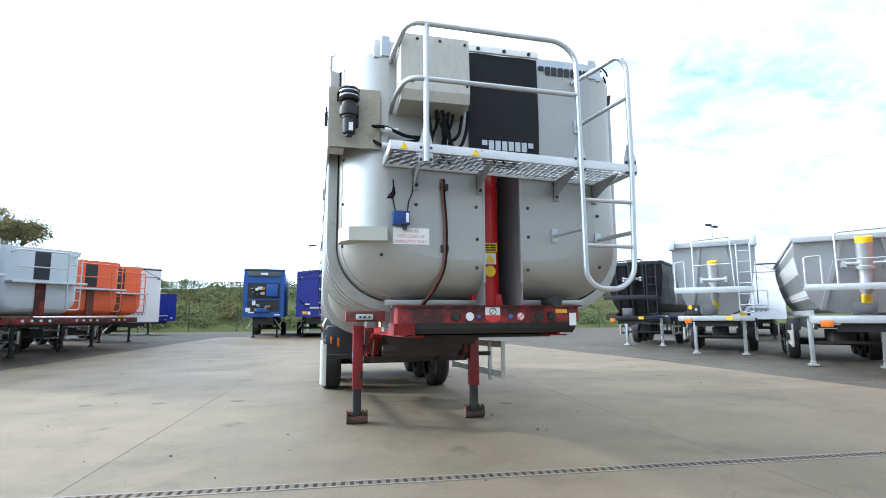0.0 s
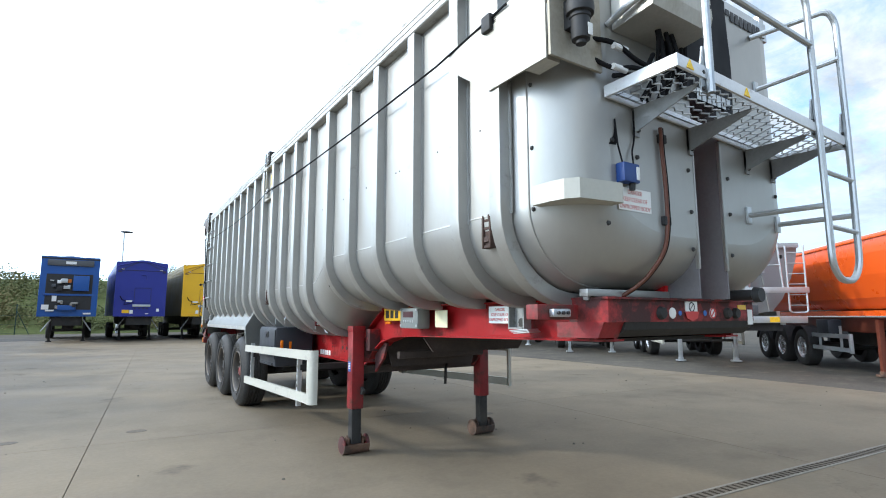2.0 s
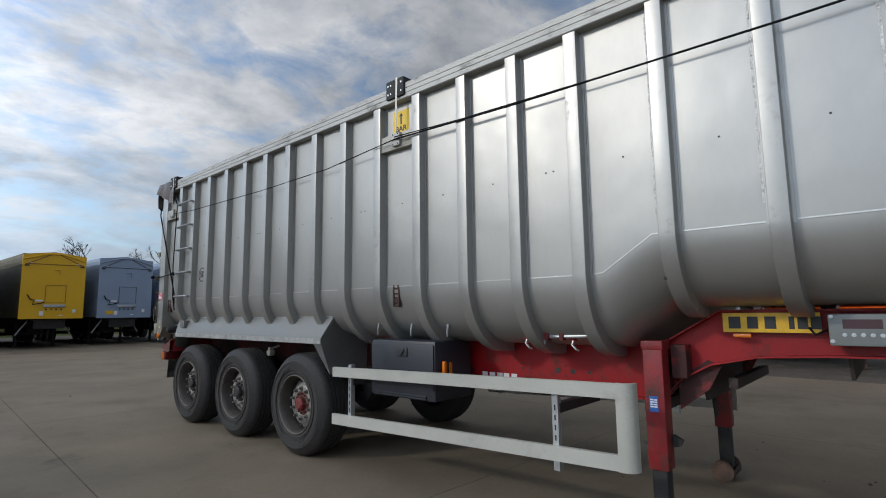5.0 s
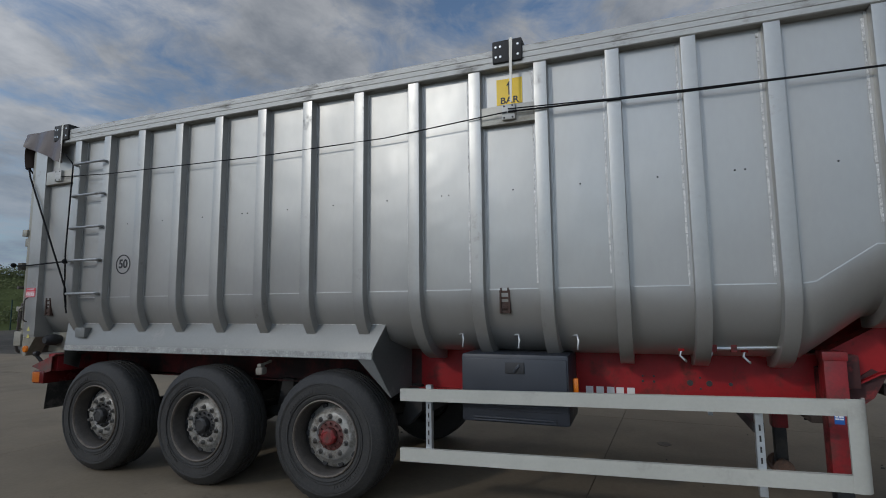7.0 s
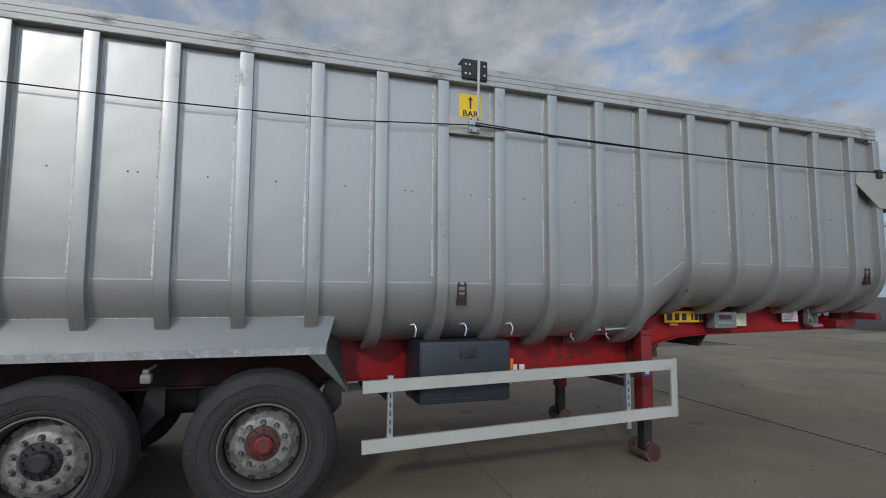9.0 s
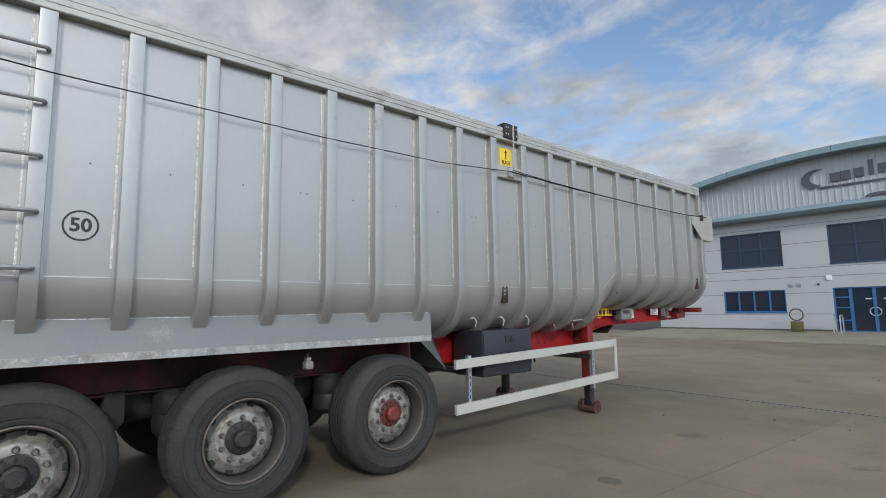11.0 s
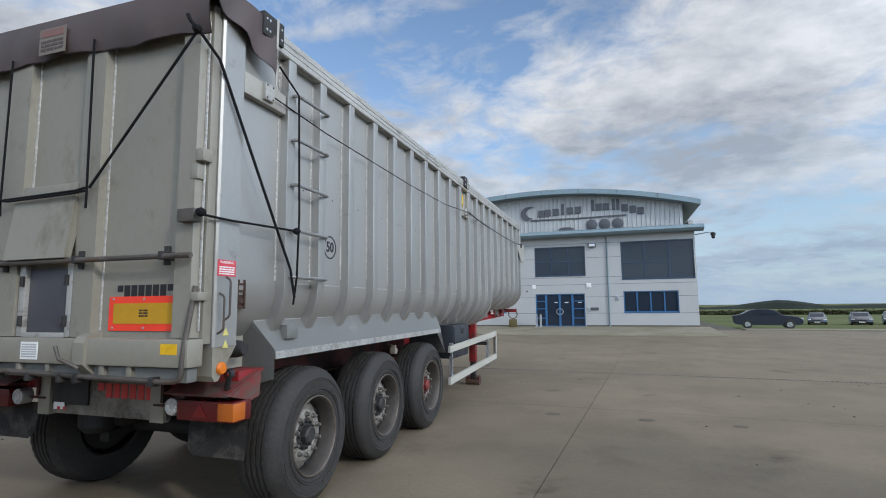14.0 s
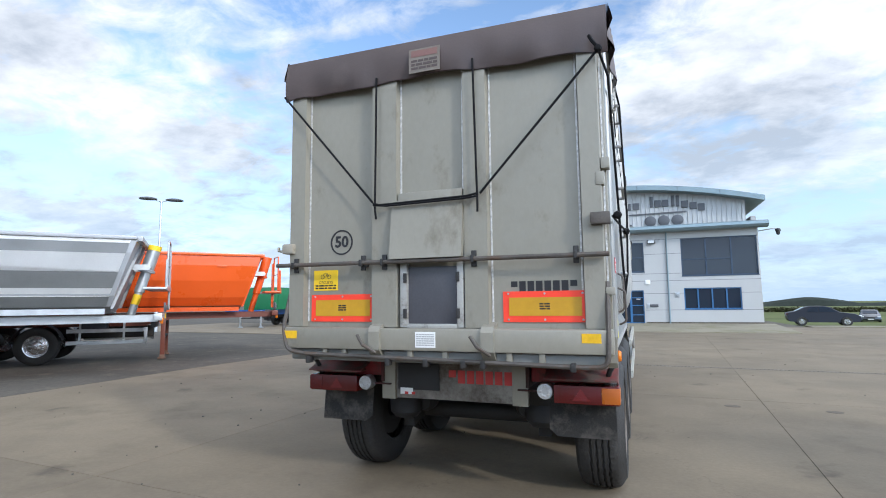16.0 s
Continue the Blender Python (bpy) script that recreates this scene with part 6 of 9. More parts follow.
def wall_with_openings(x0, x1, z0, z1, y0, y1, holes):
    """A wall of boxes round rectangular openings."""
    bm = B()
    xs = sorted({x0, x1, *[h[0] for h in holes], *[h[1] for h in holes]})
    zs = sorted({z0, z1, *[h[2] for h in holes], *[h[3] for h in holes]})
    for xa, xb in zip(xs, xs[1:]):
        for za, zb in zip(zs, zs[1:]):
            if any(h[0] <= xa and xb <= h[1] and h[2] <= za and zb <= h[3] for h in holes):
                continue
            box(bm, xa, xb, y0, y1, za, zb)
    bmesh.ops.remove_doubles(bm, verts=bm.verts, dist=0.001)
    return bm


holes = [w[1:] for w in WINS]
part("front_wall", wall_with_openings(BX0, BX1, BZ, 5.55, BY - 0.25, BY, holes), PANEL, office, smooth=False)
bm = B()
box(bm, BX0, BX0 + 0.25, BY - BD, BY - 0.25, BZ, 6.2)
box(bm, BX1 - 0.25, BX1, BY - BD, BY - 0.25, BZ, 6.2)
box(bm, BX0, BX1, BY - BD, BY - BD + 0.25, BZ, 6.2)
box(bm, BX0 + 0.3, BX1 - 0.3, BY - 6.0, BY - 5.9, BZ, 5.4)
box(bm, BX0 + 0.3, BX1 - 0.3, BY - 6.0, BY - 0.3, 2.75, 2.85)
part("side_wall", bm, PANEL, office, smooth=False)


def roof_z(x):
    return 8.34 - 0.0158 * (x - 0.5) ** 2


N_ARC = 28
bm = B()
pts = [(-7.25, 5.75)] + [(-7.25 + 15.5 * k / N_ARC, roof_z(-7.25 + 15.5 * k / N_ARC) - 0.25) for k in range(N_ARC + 1)] + [(8.25, 5.75)]
prism(bm, pts, BY - 0.25, BY - 0.02, "y")
gable = part("gable_wall", bm, CLAD, office, "silver ribbed cladding of the gable", smooth=False)
for k in range(62):
    x = -7.1 + k * 0.25
    bm = B()
    prism(bm, [(x - 0.04, BY - 0.021), (x - 0.02, BY + 0.012), (x + 0.02, BY + 0.012), (x + 0.04, BY - 0.021)], 5.8, roof_z(x) - 0.3, "z")
    part("cladding_rib", bm, CLAD, gable, smooth=False)
bm = B()
ring = lambda y, up: [(-8.1 + 17.2 * k / N_ARC, y, roof_z(-8.1 + 17.2 * k / N_ARC) + up) for k in range(N_ARC + 1)]
top_f, top_b = ring(BY + 0.75, 0.0), ring(BY - BD, 0.0)
bot_f, bot_b = ring(BY + 0.75, -0.28), ring(BY - BD, -0.28)
loft(bm, [top_f + bot_f[::-1], top_b + bot_b[::-1]])
roof = part("curved_roof", bm, ROOF_BLUE, office, "blue-grey curved roof with a deep fascia", smooth=False)
for k in range(1, 8):
    x = -8.1 + 17.2 * k / 8
    bm = B()
    box(bm, x - 0.012, x + 0.012, BY + 0.745, BY + 0.756, roof_z(x) - 0.27, roof_z(x) - 0.005)
    part("fascia_joint", bm, LOGO, roof)
bm = B()
prof = [(BY + 0.0, 5.50), (BY + 0.35, 5.47), (BY + 0.62, 5.52), (BY + 0.74, 5.64), (BY + 0.70, 5.78), (BY + 0.5, 5.86), (BY + 0.0, 5.92)]
prism(bm, prof, -8.2, 9.3, "x")
part("bullnose_eave", bm, ROOF_BLUE, office, "rounded blue-grey eave over the windows")
bm = B()
for a, b in ((BX0, -1.82), (1.15, BX1)):
    box(bm, a, b, BY - 0.01, BY + 0.012, BZ - 0.02, BZ + 0.09)
part("plinth", bm, mat("dark_plinth", (0.09, 0.075, 0.06), 0.9, var=0.2, scale=4), office, "dark base strip", smooth=False)
# panel joints
for z in (1.0, 1.95, 2.68, 3.10, 4.25, 5.10):
    xs_open = sorted([(w[1], w[2]) for w in WINS if w[3] < z < w[4]])
    cur = BX0
    for a, b in xs_open + [(BX1, BX1)]:
        if a - cur > 0.05:
            bm = B()
            box(bm, cur, a, BY - 0.002, BY + 0.003, z - 0.009, z + 0.009)
            part("panel_joint", bm, LOGO, office, smooth=False)
        cur = max(cur, b)
for n, (kind, xa, xb, za, zb) in enumerate(WINS):
    nm = "window_%d" % (n + 1) if kind != "door" else "door_1"
    win = new(nm)
    win.parent = office
    win["label"] = "glazed blue double door with side lights" if kind == "door" else "dark glazed window in a blue frame"
    bm = B()
    f = 0.06
    for q in ((xa, xb, za, za + f), (xa, xb, zb - f, zb), (xa, xa + f, za + f, zb - f), (xb - f, xb, za + f, zb - f)):
        box(bm, q[0], q[1], BY - 0.14, BY - 0.05, q[2], q[3])
    fm = FRAME_BLUE if kind in ("low", "door") else FRAME_DARK
    part("window_frame", bm, fm, win, smooth=False)
    if kind == "ribbon":
        cuts, trans = [xa + (xb - xa) * k / 3 for k in (1, 2)], [(za + 0.95, xa + (xb - xa) / 3, xb)]
    elif kind == "low":
        cuts, trans = [xa + (xb - xa) * k / 4 for k in (1, 2, 3)], []
    elif kind == "mid":
        cuts, trans = [xa + (xb - xa) * k / 3 for k in (1, 2)], [(za + 0.85, xa, xb)]
    else:
        cuts, trans = [xa + 0.72, (xa + xb) / 2 + 0.02, xb - 0.62], [(za + 0.5, xa, xa + 0.72), (za + 1.05, xa, xa + 0.72), (za + 0.5, xb - 0.62, xb), (za + 1.05, xb - 0.62, xb), (za + 1.5, xa, xa + 0.72), (za + 1.5, xb - 0.62, xb)]
    for c in cuts:
        bm = B()
        w2 = 0.035 if kind != "door" else 0.06
        box(bm, c - w2, c + w2, BY - 0.135, BY - 0.055, za + f, zb - f)
        part("mullion", bm, fm, win, smooth=False)
    for z, a, b in trans:
        bm = B()
        box(bm, a, b, BY - 0.13, BY - 0.06, z - 0.025, z + 0.025)
        part("transom", bm, fm, win, smooth=False)
    edges = [xa] + cuts + [xb]
    for a, b in zip(edges, edges[1:]):
        bm = B()
        box(bm, a + 0.03, b - 0.03, BY - 0.105, BY - 0.095, za + 0.05, zb - 0.05)
        part("pane", bm, GLASS, win, smooth=False)
    if kind != "door":
        bm = B()
        box(bm, xa - 0.02, xb + 0.02, BY - 0.05, BY + 0.03, za - 0.03, za)
        part("window_sill", bm, fm, win, smooth=False)
    else:
        bm = B()
        for sx in (-1, 1):
            arc = [((xa + xb) / 2 + 0.02 + sx * 0.03 + sx * 0.16 * math.sin(t), BY - 0.03, 1.10 + 0.17 * math.cos(t)) for t in [math.pi * k / 12 for k in range(13)]]
            tube(bm, arc, 0.018, 8)
        part("door_handle", bm, GALV, win, "two half-ring door handles")
        bm = B()
        for cx in (-0.05, 0.55, -0.8):
            box(bm, xa + 1.0 + cx, xa + 1.22 + cx, BY - 0.094, BY - 0.09, 1.62, 1.66)
        part("door_sticker", bm, WHITE, win)
# word mark: crescent, plain blocks for the letters, underline, three discs
sign = thing("building_sign", "dark metal emblem with crescent, letter blocks and three discs", "sign", (-2.0, BY, 6.6))
bm = B()
outer_c = [(0.95 + 0.55 * math.cos(a), 6.95 + 0.42 * math.sin(a)) for a in [radians(-70 + 165 * k / 16) for k in range(17)]]
inner_c = [(0.72 + 0.48 * math.cos(a), 7.0 + 0.33 * math.sin(a)) for a in [radians(-75 + 165 * k / 16) for k in range(17)]]
prism(bm, outer_c + inner_c[::-1], BY + 0.015, BY + 0.07, "y")
part("crescent", bm, LOGO, sign)
letters = [(0.55, 0), (0.20, 0), (-0.22, 0), (-0.60, 1), (-0.98, 0), (-1.40, 0), (-2.18, 1), (-2.48, 0), (-2.85, 0), (-3.22, 2), (-3.45, 1), (-3.78, 0), (-4.18, 0), (-4.55, 0)]
for i, (x, kind) in enumerate(letters):
    x -= 0.2
    base = 6.72 + 0.10 * math.sin((0.5 - x) / 5.0 * math.pi * 0.9) + (0.08 if x < -2 else 0) - max(0, -3.6 - x) * 0.22
    h = 0.38 if kind == 0 else 0.60
    w = 0.165 if kind == 0 else 0.08
    bm = B()
    box(bm, x - w, x + w, BY + 0.015, BY + 0.07, base, base + h, 0.02)
    part("letter_block", bm, LOGO, sign, smooth=False)
bm = B()
prism(bm, [(0.95, 6.52), (-1.6, 6.50), (-4.05, 6.52), (-4.05, 6.60), (-1.6, 6.57), (0.95, 6.60)], BY + 0.015, BY + 0.06, "y")
part("underline", bm, LOGO, sign, smooth=False)
for x in (-2.28, -2.94, -3.60):
    bm = B()
    lathe(bm, [(0, 0.05), (0.27, 0.05), (0.29, 0.04), (0.29, 0), (0, 0)], (x, BY + 0.015, 6.13), "y", 28)
    part("disc", bm, LOGO, sign)
bm = B()
prism(bm, [(-0.95 + 0.42 * math.cos(a), 5.93 + 0.14 * math.sin(a)) for a in [math.pi * k / 12 for k in range(13)]], BY + 0.015, BY + 0.06, "y")
part("lower_crescent", bm, LOGO, sign)
sign.scale, sign.location.z = (1.11, 1.0, 1.08), 6.70
# fittings on the wall
bm = B()
tube(bm, [(-3.1, BY + 0.06, BZ), (-3.1, BY + 0.06, 5.2), (-3.1, BY + 0.25, 5.5)], 0.045, 10)
part("downpipe", bm, ROOF_BLUE, office)
flood = thing("floodlight", "black wall floodlight under the eave", "lamp", (-2.27, BY, 4.96))
bm = B()
box(bm, -2.48, -2.06, BY + 0.02, BY + 0.20, 4.86, 5.08, 0.02)
part("housing", bm, BLACK, flood)
bm = B()
box(bm, -2.44, -2.10, BY + 0.20, BY + 0.21, 4.89, 5.05)
part("lamp_glass", bm, CLEAR_LENS, flood)
for x, z, w, h, m, nm in ((-3.55, 1.87, 0.22, 0.30, GALV, "air_grille"), (-2.28, 1.25, 0.46, 0.16, LOGO, "door_plaque"), (-1.98, 1.25, 0.12, 0.26, GALV, "entry_panel"), (2.35, 2.33, 0.18, 0.18, GALV, "air_grille"), (2.68, 2.33, 0.18, 0.18, GALV, "air_grille"), (1.2, 2.6, 0.2, 0.22, WHITE, "alarm_box"), (-2.0, 2.62, 0.26, 0.26, WHITE, "alarm_box"), (1.62, 2.33, 0.08, 0.08, BLACK, "wall_sensor")):
    bm = B()
    plate(bm, x, BY + 0.001, z, w, h, "+y", 0.05, 0.006)
    root = solo(nm, bm, m, {"air_grille": "small metal air grille on the wall", "door_plaque": "dark name plaque beside the door", "entry_panel": "steel entry panel beside the door", "alarm_box": "pale alarm box on the wall panel", "wall_sensor": "small black sensor on the wall"}[nm], nm.replace("_", " "), (x, BY, z))
    if nm == "air_grille":
        for k in range(4):
            bm = B()
            box(bm, x - w * 0.42, x + w * 0.42, BY + 0.05, BY + 0.056, z - h * 0.36 + k * h * 0.22, z - h * 0.30 + k * h * 0.22)
            bmesh.ops.translate(bm, verts=bm.verts, vec=(-x, -BY, -z))
            lv = new("louvre", finish(bm, "louvre", LOGO))
            lv.parent = root
cctv = thing("security_camera", "dark dome security camera on an eave bracket", "camera", (-8.3, BY + 0.3, 5.0))
bm = B()
tube(bm, [(-7.8, BY + 0.05, 5.30), (-8.35, BY + 0.35, 5.36), (-8.62, BY + 0.4, 5.34)], 0.03, 8)
part("bracket", bm, GALV, cctv)
bm = B()
lathe(bm, [(0, -0.36), (0.07, -0.34), (0.10, -0.26), (0.09, -0.18), (0.13, -0.16), (0.13, -0.05), (0.05, 0), (0, 0)], (-8.65, BY + 0.4, 5.36), "z", 16)
part("dome", bm, BLACK, cctv)
# paved strip at the foot of the office
VERGE = mat("tan_concrete_apron", (0.222, 0.200, 0.148), 0.85, 0.0, var=0.15, scale=0.5, fine=15, bump=0.3, dirt=(0.17, 0.16, 0.09), dirt_amount=0.4, dirt_scale=0.7, spec=0.2)
bm = B()
prism(bm, [(SLAB_Y[0] - 0.02, -0.1), (SLAB_Y[0] - 0.02, 0.03), (SLAB_Y[0] - 0.2, 0.05), (BY + 0.02, BZ + 0.02), (BY + 0.02, -0.1)], -8.25, 9.23, "x")
solo("pavement_strip", bm, VERGE, "tan concrete strip rising to the office front", "pavement", kind="structure", smooth=False)
bm = B()
box(bm, -34, -10.3, -16.3, -14.9, -0.1, 0.035)
solo("pavement_strip", bm, VERGE, "tan weedy verge along the edge of the yard", "pavement", kind="structure", smooth=False)
# hose ring stand and hoop rails by the door
BARK = mat("bark", (0.09, 0.075, 0.06), 0.9, 0.0, var=0.3, scale=5, bump=0.4)
ring_st = thing("ring_stand", "round brown hose ring on a small olive stand", "stand", (2.42, BY + 0.6, BZ))
bm = B()
arc = [(2.42 + 0.26 * math.cos(t), BY + 0.6, 0.98 + 0.26 * math.sin(t)) for t in [2 * math.pi * k / 20 for k in range(20)]]
tube(bm, arc, 0.03, 8, closed=True)
part("ring", bm, BARK, ring_st)
bm = B()
box(bm, 2.2, 2.64, BY + 0.45, BY + 0.75, BZ, 0.68, 0.04)
part("base", bm, mat("olive_hose_box", (0.10, 0.078, 0.025), 0.6, var=0.2), ring_st)
for x in (1.0, 0.75):
    bm = B()
    tube(bm, fillet([(x, BY + 0.5, BZ - 0.02), (x, BY + 0.5, 0.95), (x, BY + 0.95, 0.95), (x, BY + 0.95, BZ - 0.02)], 0.12, 4), 0.025, 8)
    solo("door_hoop_rail", bm, GALV, "bare steel hoop rail beside the entrance", "rail", (x, BY + 0.5, BZ), group="hoop rails by the door")
# drain channel across the yard
drain = thing("drain_channel", "dark slotted drain channel let into the concrete", "drain", (0, 5.3, 0), kind="structure")
P0, P1 = Vector((-9.2, 6.02, 0)), Vector((9.2, 4.72, 0))
d = (P1 - P0).normalized()
nrm = Vector((-d.y, d.x, 0))
bm = B()
for a, b, z in ((-0.075, -0.05, 0.006), (0.05, 0.075, 0.006)):
    vs = [P0 + nrm * a, P1 + nrm * a, P1 + nrm * b, P0 + nrm * b]
    lo = [bm.verts.new((v.x, v.y, -0.004)) for v in vs]
    hi = [bm.verts.new((v.x, v.y, z)) for v in vs]
    bm.faces.new(hi)
    for i in range(4):
        bm.faces.new((lo[i], lo[(i + 1) % 4], hi[(i + 1) % 4], hi[i]))
part("channel_edge", bm, mat("channel_concrete", (0.20, 0.18, 0.145), 0.8, 0, var=0.2, scale=5, bump=0.2), drain)
bm = B()
vs = [P0 + nrm * -0.05, P1 + nrm * -0.05, P1 + nrm * 0.05, P0 + nrm * 0.05]
bm.faces.new([bm.verts.new((v.x, v.y, 0.002)) for v in vs])
part("channel_bed", bm, mat("drain_silt", (0.055, 0.047, 0.036), 1.0, 0, var=0.3, scale=4, spec=0.0), drain)
bm = B()
L = (P1 - P0).length
for k in range(int(L / 0.075)):
    c = P0 + d * (0.04 + k * 0.075)
    q = [c + d * -0.021 + nrm * -0.05, c + d * 0.021 + nrm * -0.05, c + d * 0.021 + nrm * 0.05, c + d * -0.021 + nrm * 0.05]
    bm.faces.new([bm.verts.new((v.x, v.y, 0.005)) for v in q])
grate = part("grating_bars", bm, mat("dusty_cast_iron", (0.12, 0.10, 0.075), 0.95, 0.0, var=0.25, scale=6, bump=0.2), drain)
grate["kind"] = "stuff"

# ---- fields, bank, hedge, trees, hill ----
solo("grass_field", land((-1300, -10.25), (-1400, -400, -150, -34, -24, -15.6), 0.0), GRASS, "flat green field beyond the yard", "field", kind="structure")
LEAF = mat("hedge_leaves", (0.125, 0.145, 0.06), 0.8, 0.0, var=0.45, scale=0.5, fine=5, bump=0, dirt=(0.15, 0.125, 0.055), dirt_amount=0.5, dirt_scale=0.25, spec=0.2)
LEAF2 = mat("autumn_leaves", (0.20, 0.185, 0.085), 0.8, 0.0, var=0.4, scale=0.6, fine=5, bump=0, dirt=(0.12, 0.09, 0.05), dirt_amount=0.4, spec=0.2)
HILL = mat("distant_woods", (0.030, 0.036, 0.030), 0.95, 0.0, var=0.3, scale=0.03, fine=0.5, bump=0.3, spec=0.1)


def leaf_cloud(bm, rnd, centre, radii, count, size):
    for _ in range(count):
        while True:
            p = Vector((rnd.uniform(-1, 1), rnd.uniform(-1, 1), rnd.uniform(-1, 1)))
            if 0.15 < p.length < 1:
                break
        p = p * (0.75 + 0.25 * rnd.random())
        c = Vector(centre) + Vector((p.x * radii[0], p.y * radii[1], p.z * radii[2]))
        u = Vector((rnd.uniform(-1, 1), rnd.uniform(-1, 1), rnd.uniform(-1, 1))).normalized()
        v = u.orthogonal().normalized()
        s = size * rnd.uniform(0.6, 1.4)
        bm.faces.new([bm.verts.new(c + u * s * a + v * s * b) for a, b in ((-1, 0), (0, -0.6), (1, 0), (0, 0.6))])


# bank with scrub behind the far row
rnd = random.Random(11)
bm = B()
rows = []
for j, (dy, h) in enumerate(((0, -0.1), (2, 0.7), (5, 3.1), (9, 4.75), (16, 5.1), (30, 4.4))):
    rows.append([(-110 + 4.0 * i, 56 + dy, h + (0.25 * math.sin(i * 0.9 + j) if j > 1 else 0)) for i in range(56)])
loft(bm, rows, closed=False)
solo("grass_bank", bm, GRASS, "rough grass bank behind the fence", "bank", (0, 56, 0), kind="structure")
scrub = B()
for i in range(1150):
    x = rnd.uniform(-60, 48)
    y = 57.2 + rnd.random() * 9
    h = 0.35 + (y - 57.0) * (0.62 if y < 65 else 0.55) + rnd.uniform(-0.1, 0.25)
    leaf_cloud(scrub, rnd, (x, y, h), (rnd.uniform(1.0, 2.2), 1.0, rnd.uniform(0.35, 0.8 if x > -9 else 1.2)), 110, 0.10)
solo("hedge_scrub", scrub, LEAF, "tangled green and brown scrub along the bank", "hedge", (0, 60, 0), kind="stuff", smooth=False)
bm = B()
for i in range(200):
    x = rnd.uniform(-75, 55)
    leaf_cloud(bm, rnd, (x, 57.5 + rnd.random() * 1.5, 0.4), (1.2, 0.8, 0.5), 70, 0.09)
solo("weeds", bm, LEAF2, "brown and green weeds at the foot of the bank", "weeds", (0, 57, 0), kind="stuff", smooth=False)
fence = thing("mesh_fence", "green wire mesh fence with slim posts", "fence", (0, 56, 0))
FENCE = flat_mat("green_fence_paint", (0.03, 0.06, 0.045), 0.5, 0.3)
for i in range(26):
    x = -62 + i * 4.4
    bm = B()
    box(bm, x - 0.035, x + 0.035, 55.6, 55.67, -0.02, 2.4)
    if i % 3 == 0:
        tube(bm, [(x, 55.6, 1.9), (x + 0.9, 55.6, 0.0)], 0.03, 6)
    part("post", bm, FENCE, fence, smooth=False)
bm = B()
for z in (0.1, 0.8, 1.5, 2.3):
    box(bm, -62, 48, 55.62, 55.63, z - 0.008, z + 0.008)
wires = part("wire", bm, FENCE, fence, smooth=False)
wires["kind"] = "stuff"


def tree(name, at, height, spread, seed, leafy, label):
    rnd = random.Random(seed)
    root = thing(name, label, "tree", at)
    base = Vector(at)
    bm = B()
    tips = []

    def limb(p, d, ln, r, depth):
        q = p + d * ln
        mid = (p + q) / 2 + Vector((rnd.uniform(-1, 1), rnd.uniform(-1, 1), 0)) * ln * 0.06
        n = 6 if depth < 2 else 4
        rings = []
        for pt, rr in ((p, r), (mid, r * 0.85), (q, r * 0.62)):
            u = d.orthogonal().normalized()
            v = d.cross(u)
            rings.append([pt + (u * math.cos(2 * math.pi * k / n) + v * math.sin(2 * math.pi * k / n)) * rr for k in range(n)])
        loft(bm, rings)
        if depth >= (4 if leafy else 5):
            tips.append(q)
            return
        for _ in range(3 if depth < 3 else 2 + (not leafy)):
            nd_ = (d + Vector((rnd.uniform(-1, 1), rnd.uniform(-1, 1), rnd.uniform(-0.35, 0.7))) * spread).normalized()
            limb(q, nd_, ln * rnd.uniform(0.60, 0.82), r * 0.6, depth + 1)
    limb(base, Vector((0, 0, 1)), height * 0.30, height * 0.022, 0)
    part("trunk", bm, BARK, root, "branching trunk and limbs")
    if leafy:
        bm = B()
        for t in tips:
            leaf_cloud(bm, rnd, t, (1.15, 1.15, 0.95), 320, 0.075)
        part("crown", bm, LEAF2, root, "uneven crown of small leaves", smooth=False)
    return root


tree("tree", (-24.6, 46, 0.0), 11.6, 0.8, 3, True, "broad tree with greenish brown crown behind the trailers")
tree("tree", (-33, 52, 0.0), 10.5, 0.7, 5, True, "tall tree with thinning brown crown by the fence")
tree("tree", (9.5, 62, 3.6), 5.4, 0.8, 8, False, "bare twiggy tree above the far trailers")
tree("tree", (16, 64, 3.8), 6.0, 0.8, 9, False, "bare spreading tree on the bank")
tree("tree", (1.5, 66, 3.9), 4.0, 0.8, 12, False, "small bare tree on the bank")
# wooded hill and hedgerows past the field
bm = B()
rnd = random.Random(21)
prof_t = []
for i in range(121):
    x = -420 + i * 7
    h = 1.4 + 4.4 * math.exp(-((x + 106) / 21.0) ** 2) + 1.6 * math.exp(-((x + 165) / 14.0) ** 2) + rnd.uniform(-0.35, 0.35)
    prof_t.append((x, h))
loft(bm, [[(x, -380, -3.2) for x, h in prof_t], [(x, -382, h * 0.7 - 3) for x, h in prof_t], [(x, -386, h - 3) for x, h in prof_t], [(x, -420, h * 0.8 - 3.2) for x, h in prof_t]], closed=False)
solo("wooded_hill", bm, HILL, "low dark wooded hill on the horizon", "hill", (0, -380, 0), kind="structure")
bm = B()
for i in range(620):
    x = rnd.uniform(-170, -20)
    leaf_cloud(bm, rnd, (x, -150 + rnd.uniform(-3, 3), -1.5 + rnd.uniform(-0.2, 0.25)), (2.2, 1.5, 0.8), 34, 0.28)
solo("field_hedge", bm, mat("field_hedge_leaves", (0.055, 0.058, 0.028), 0.85, 0, var=0.4, scale=0.3, bump=0, spec=0.1), "dark hedgerow across the field", "hedge", (-90, -150, 0), kind="stuff", smooth=False)


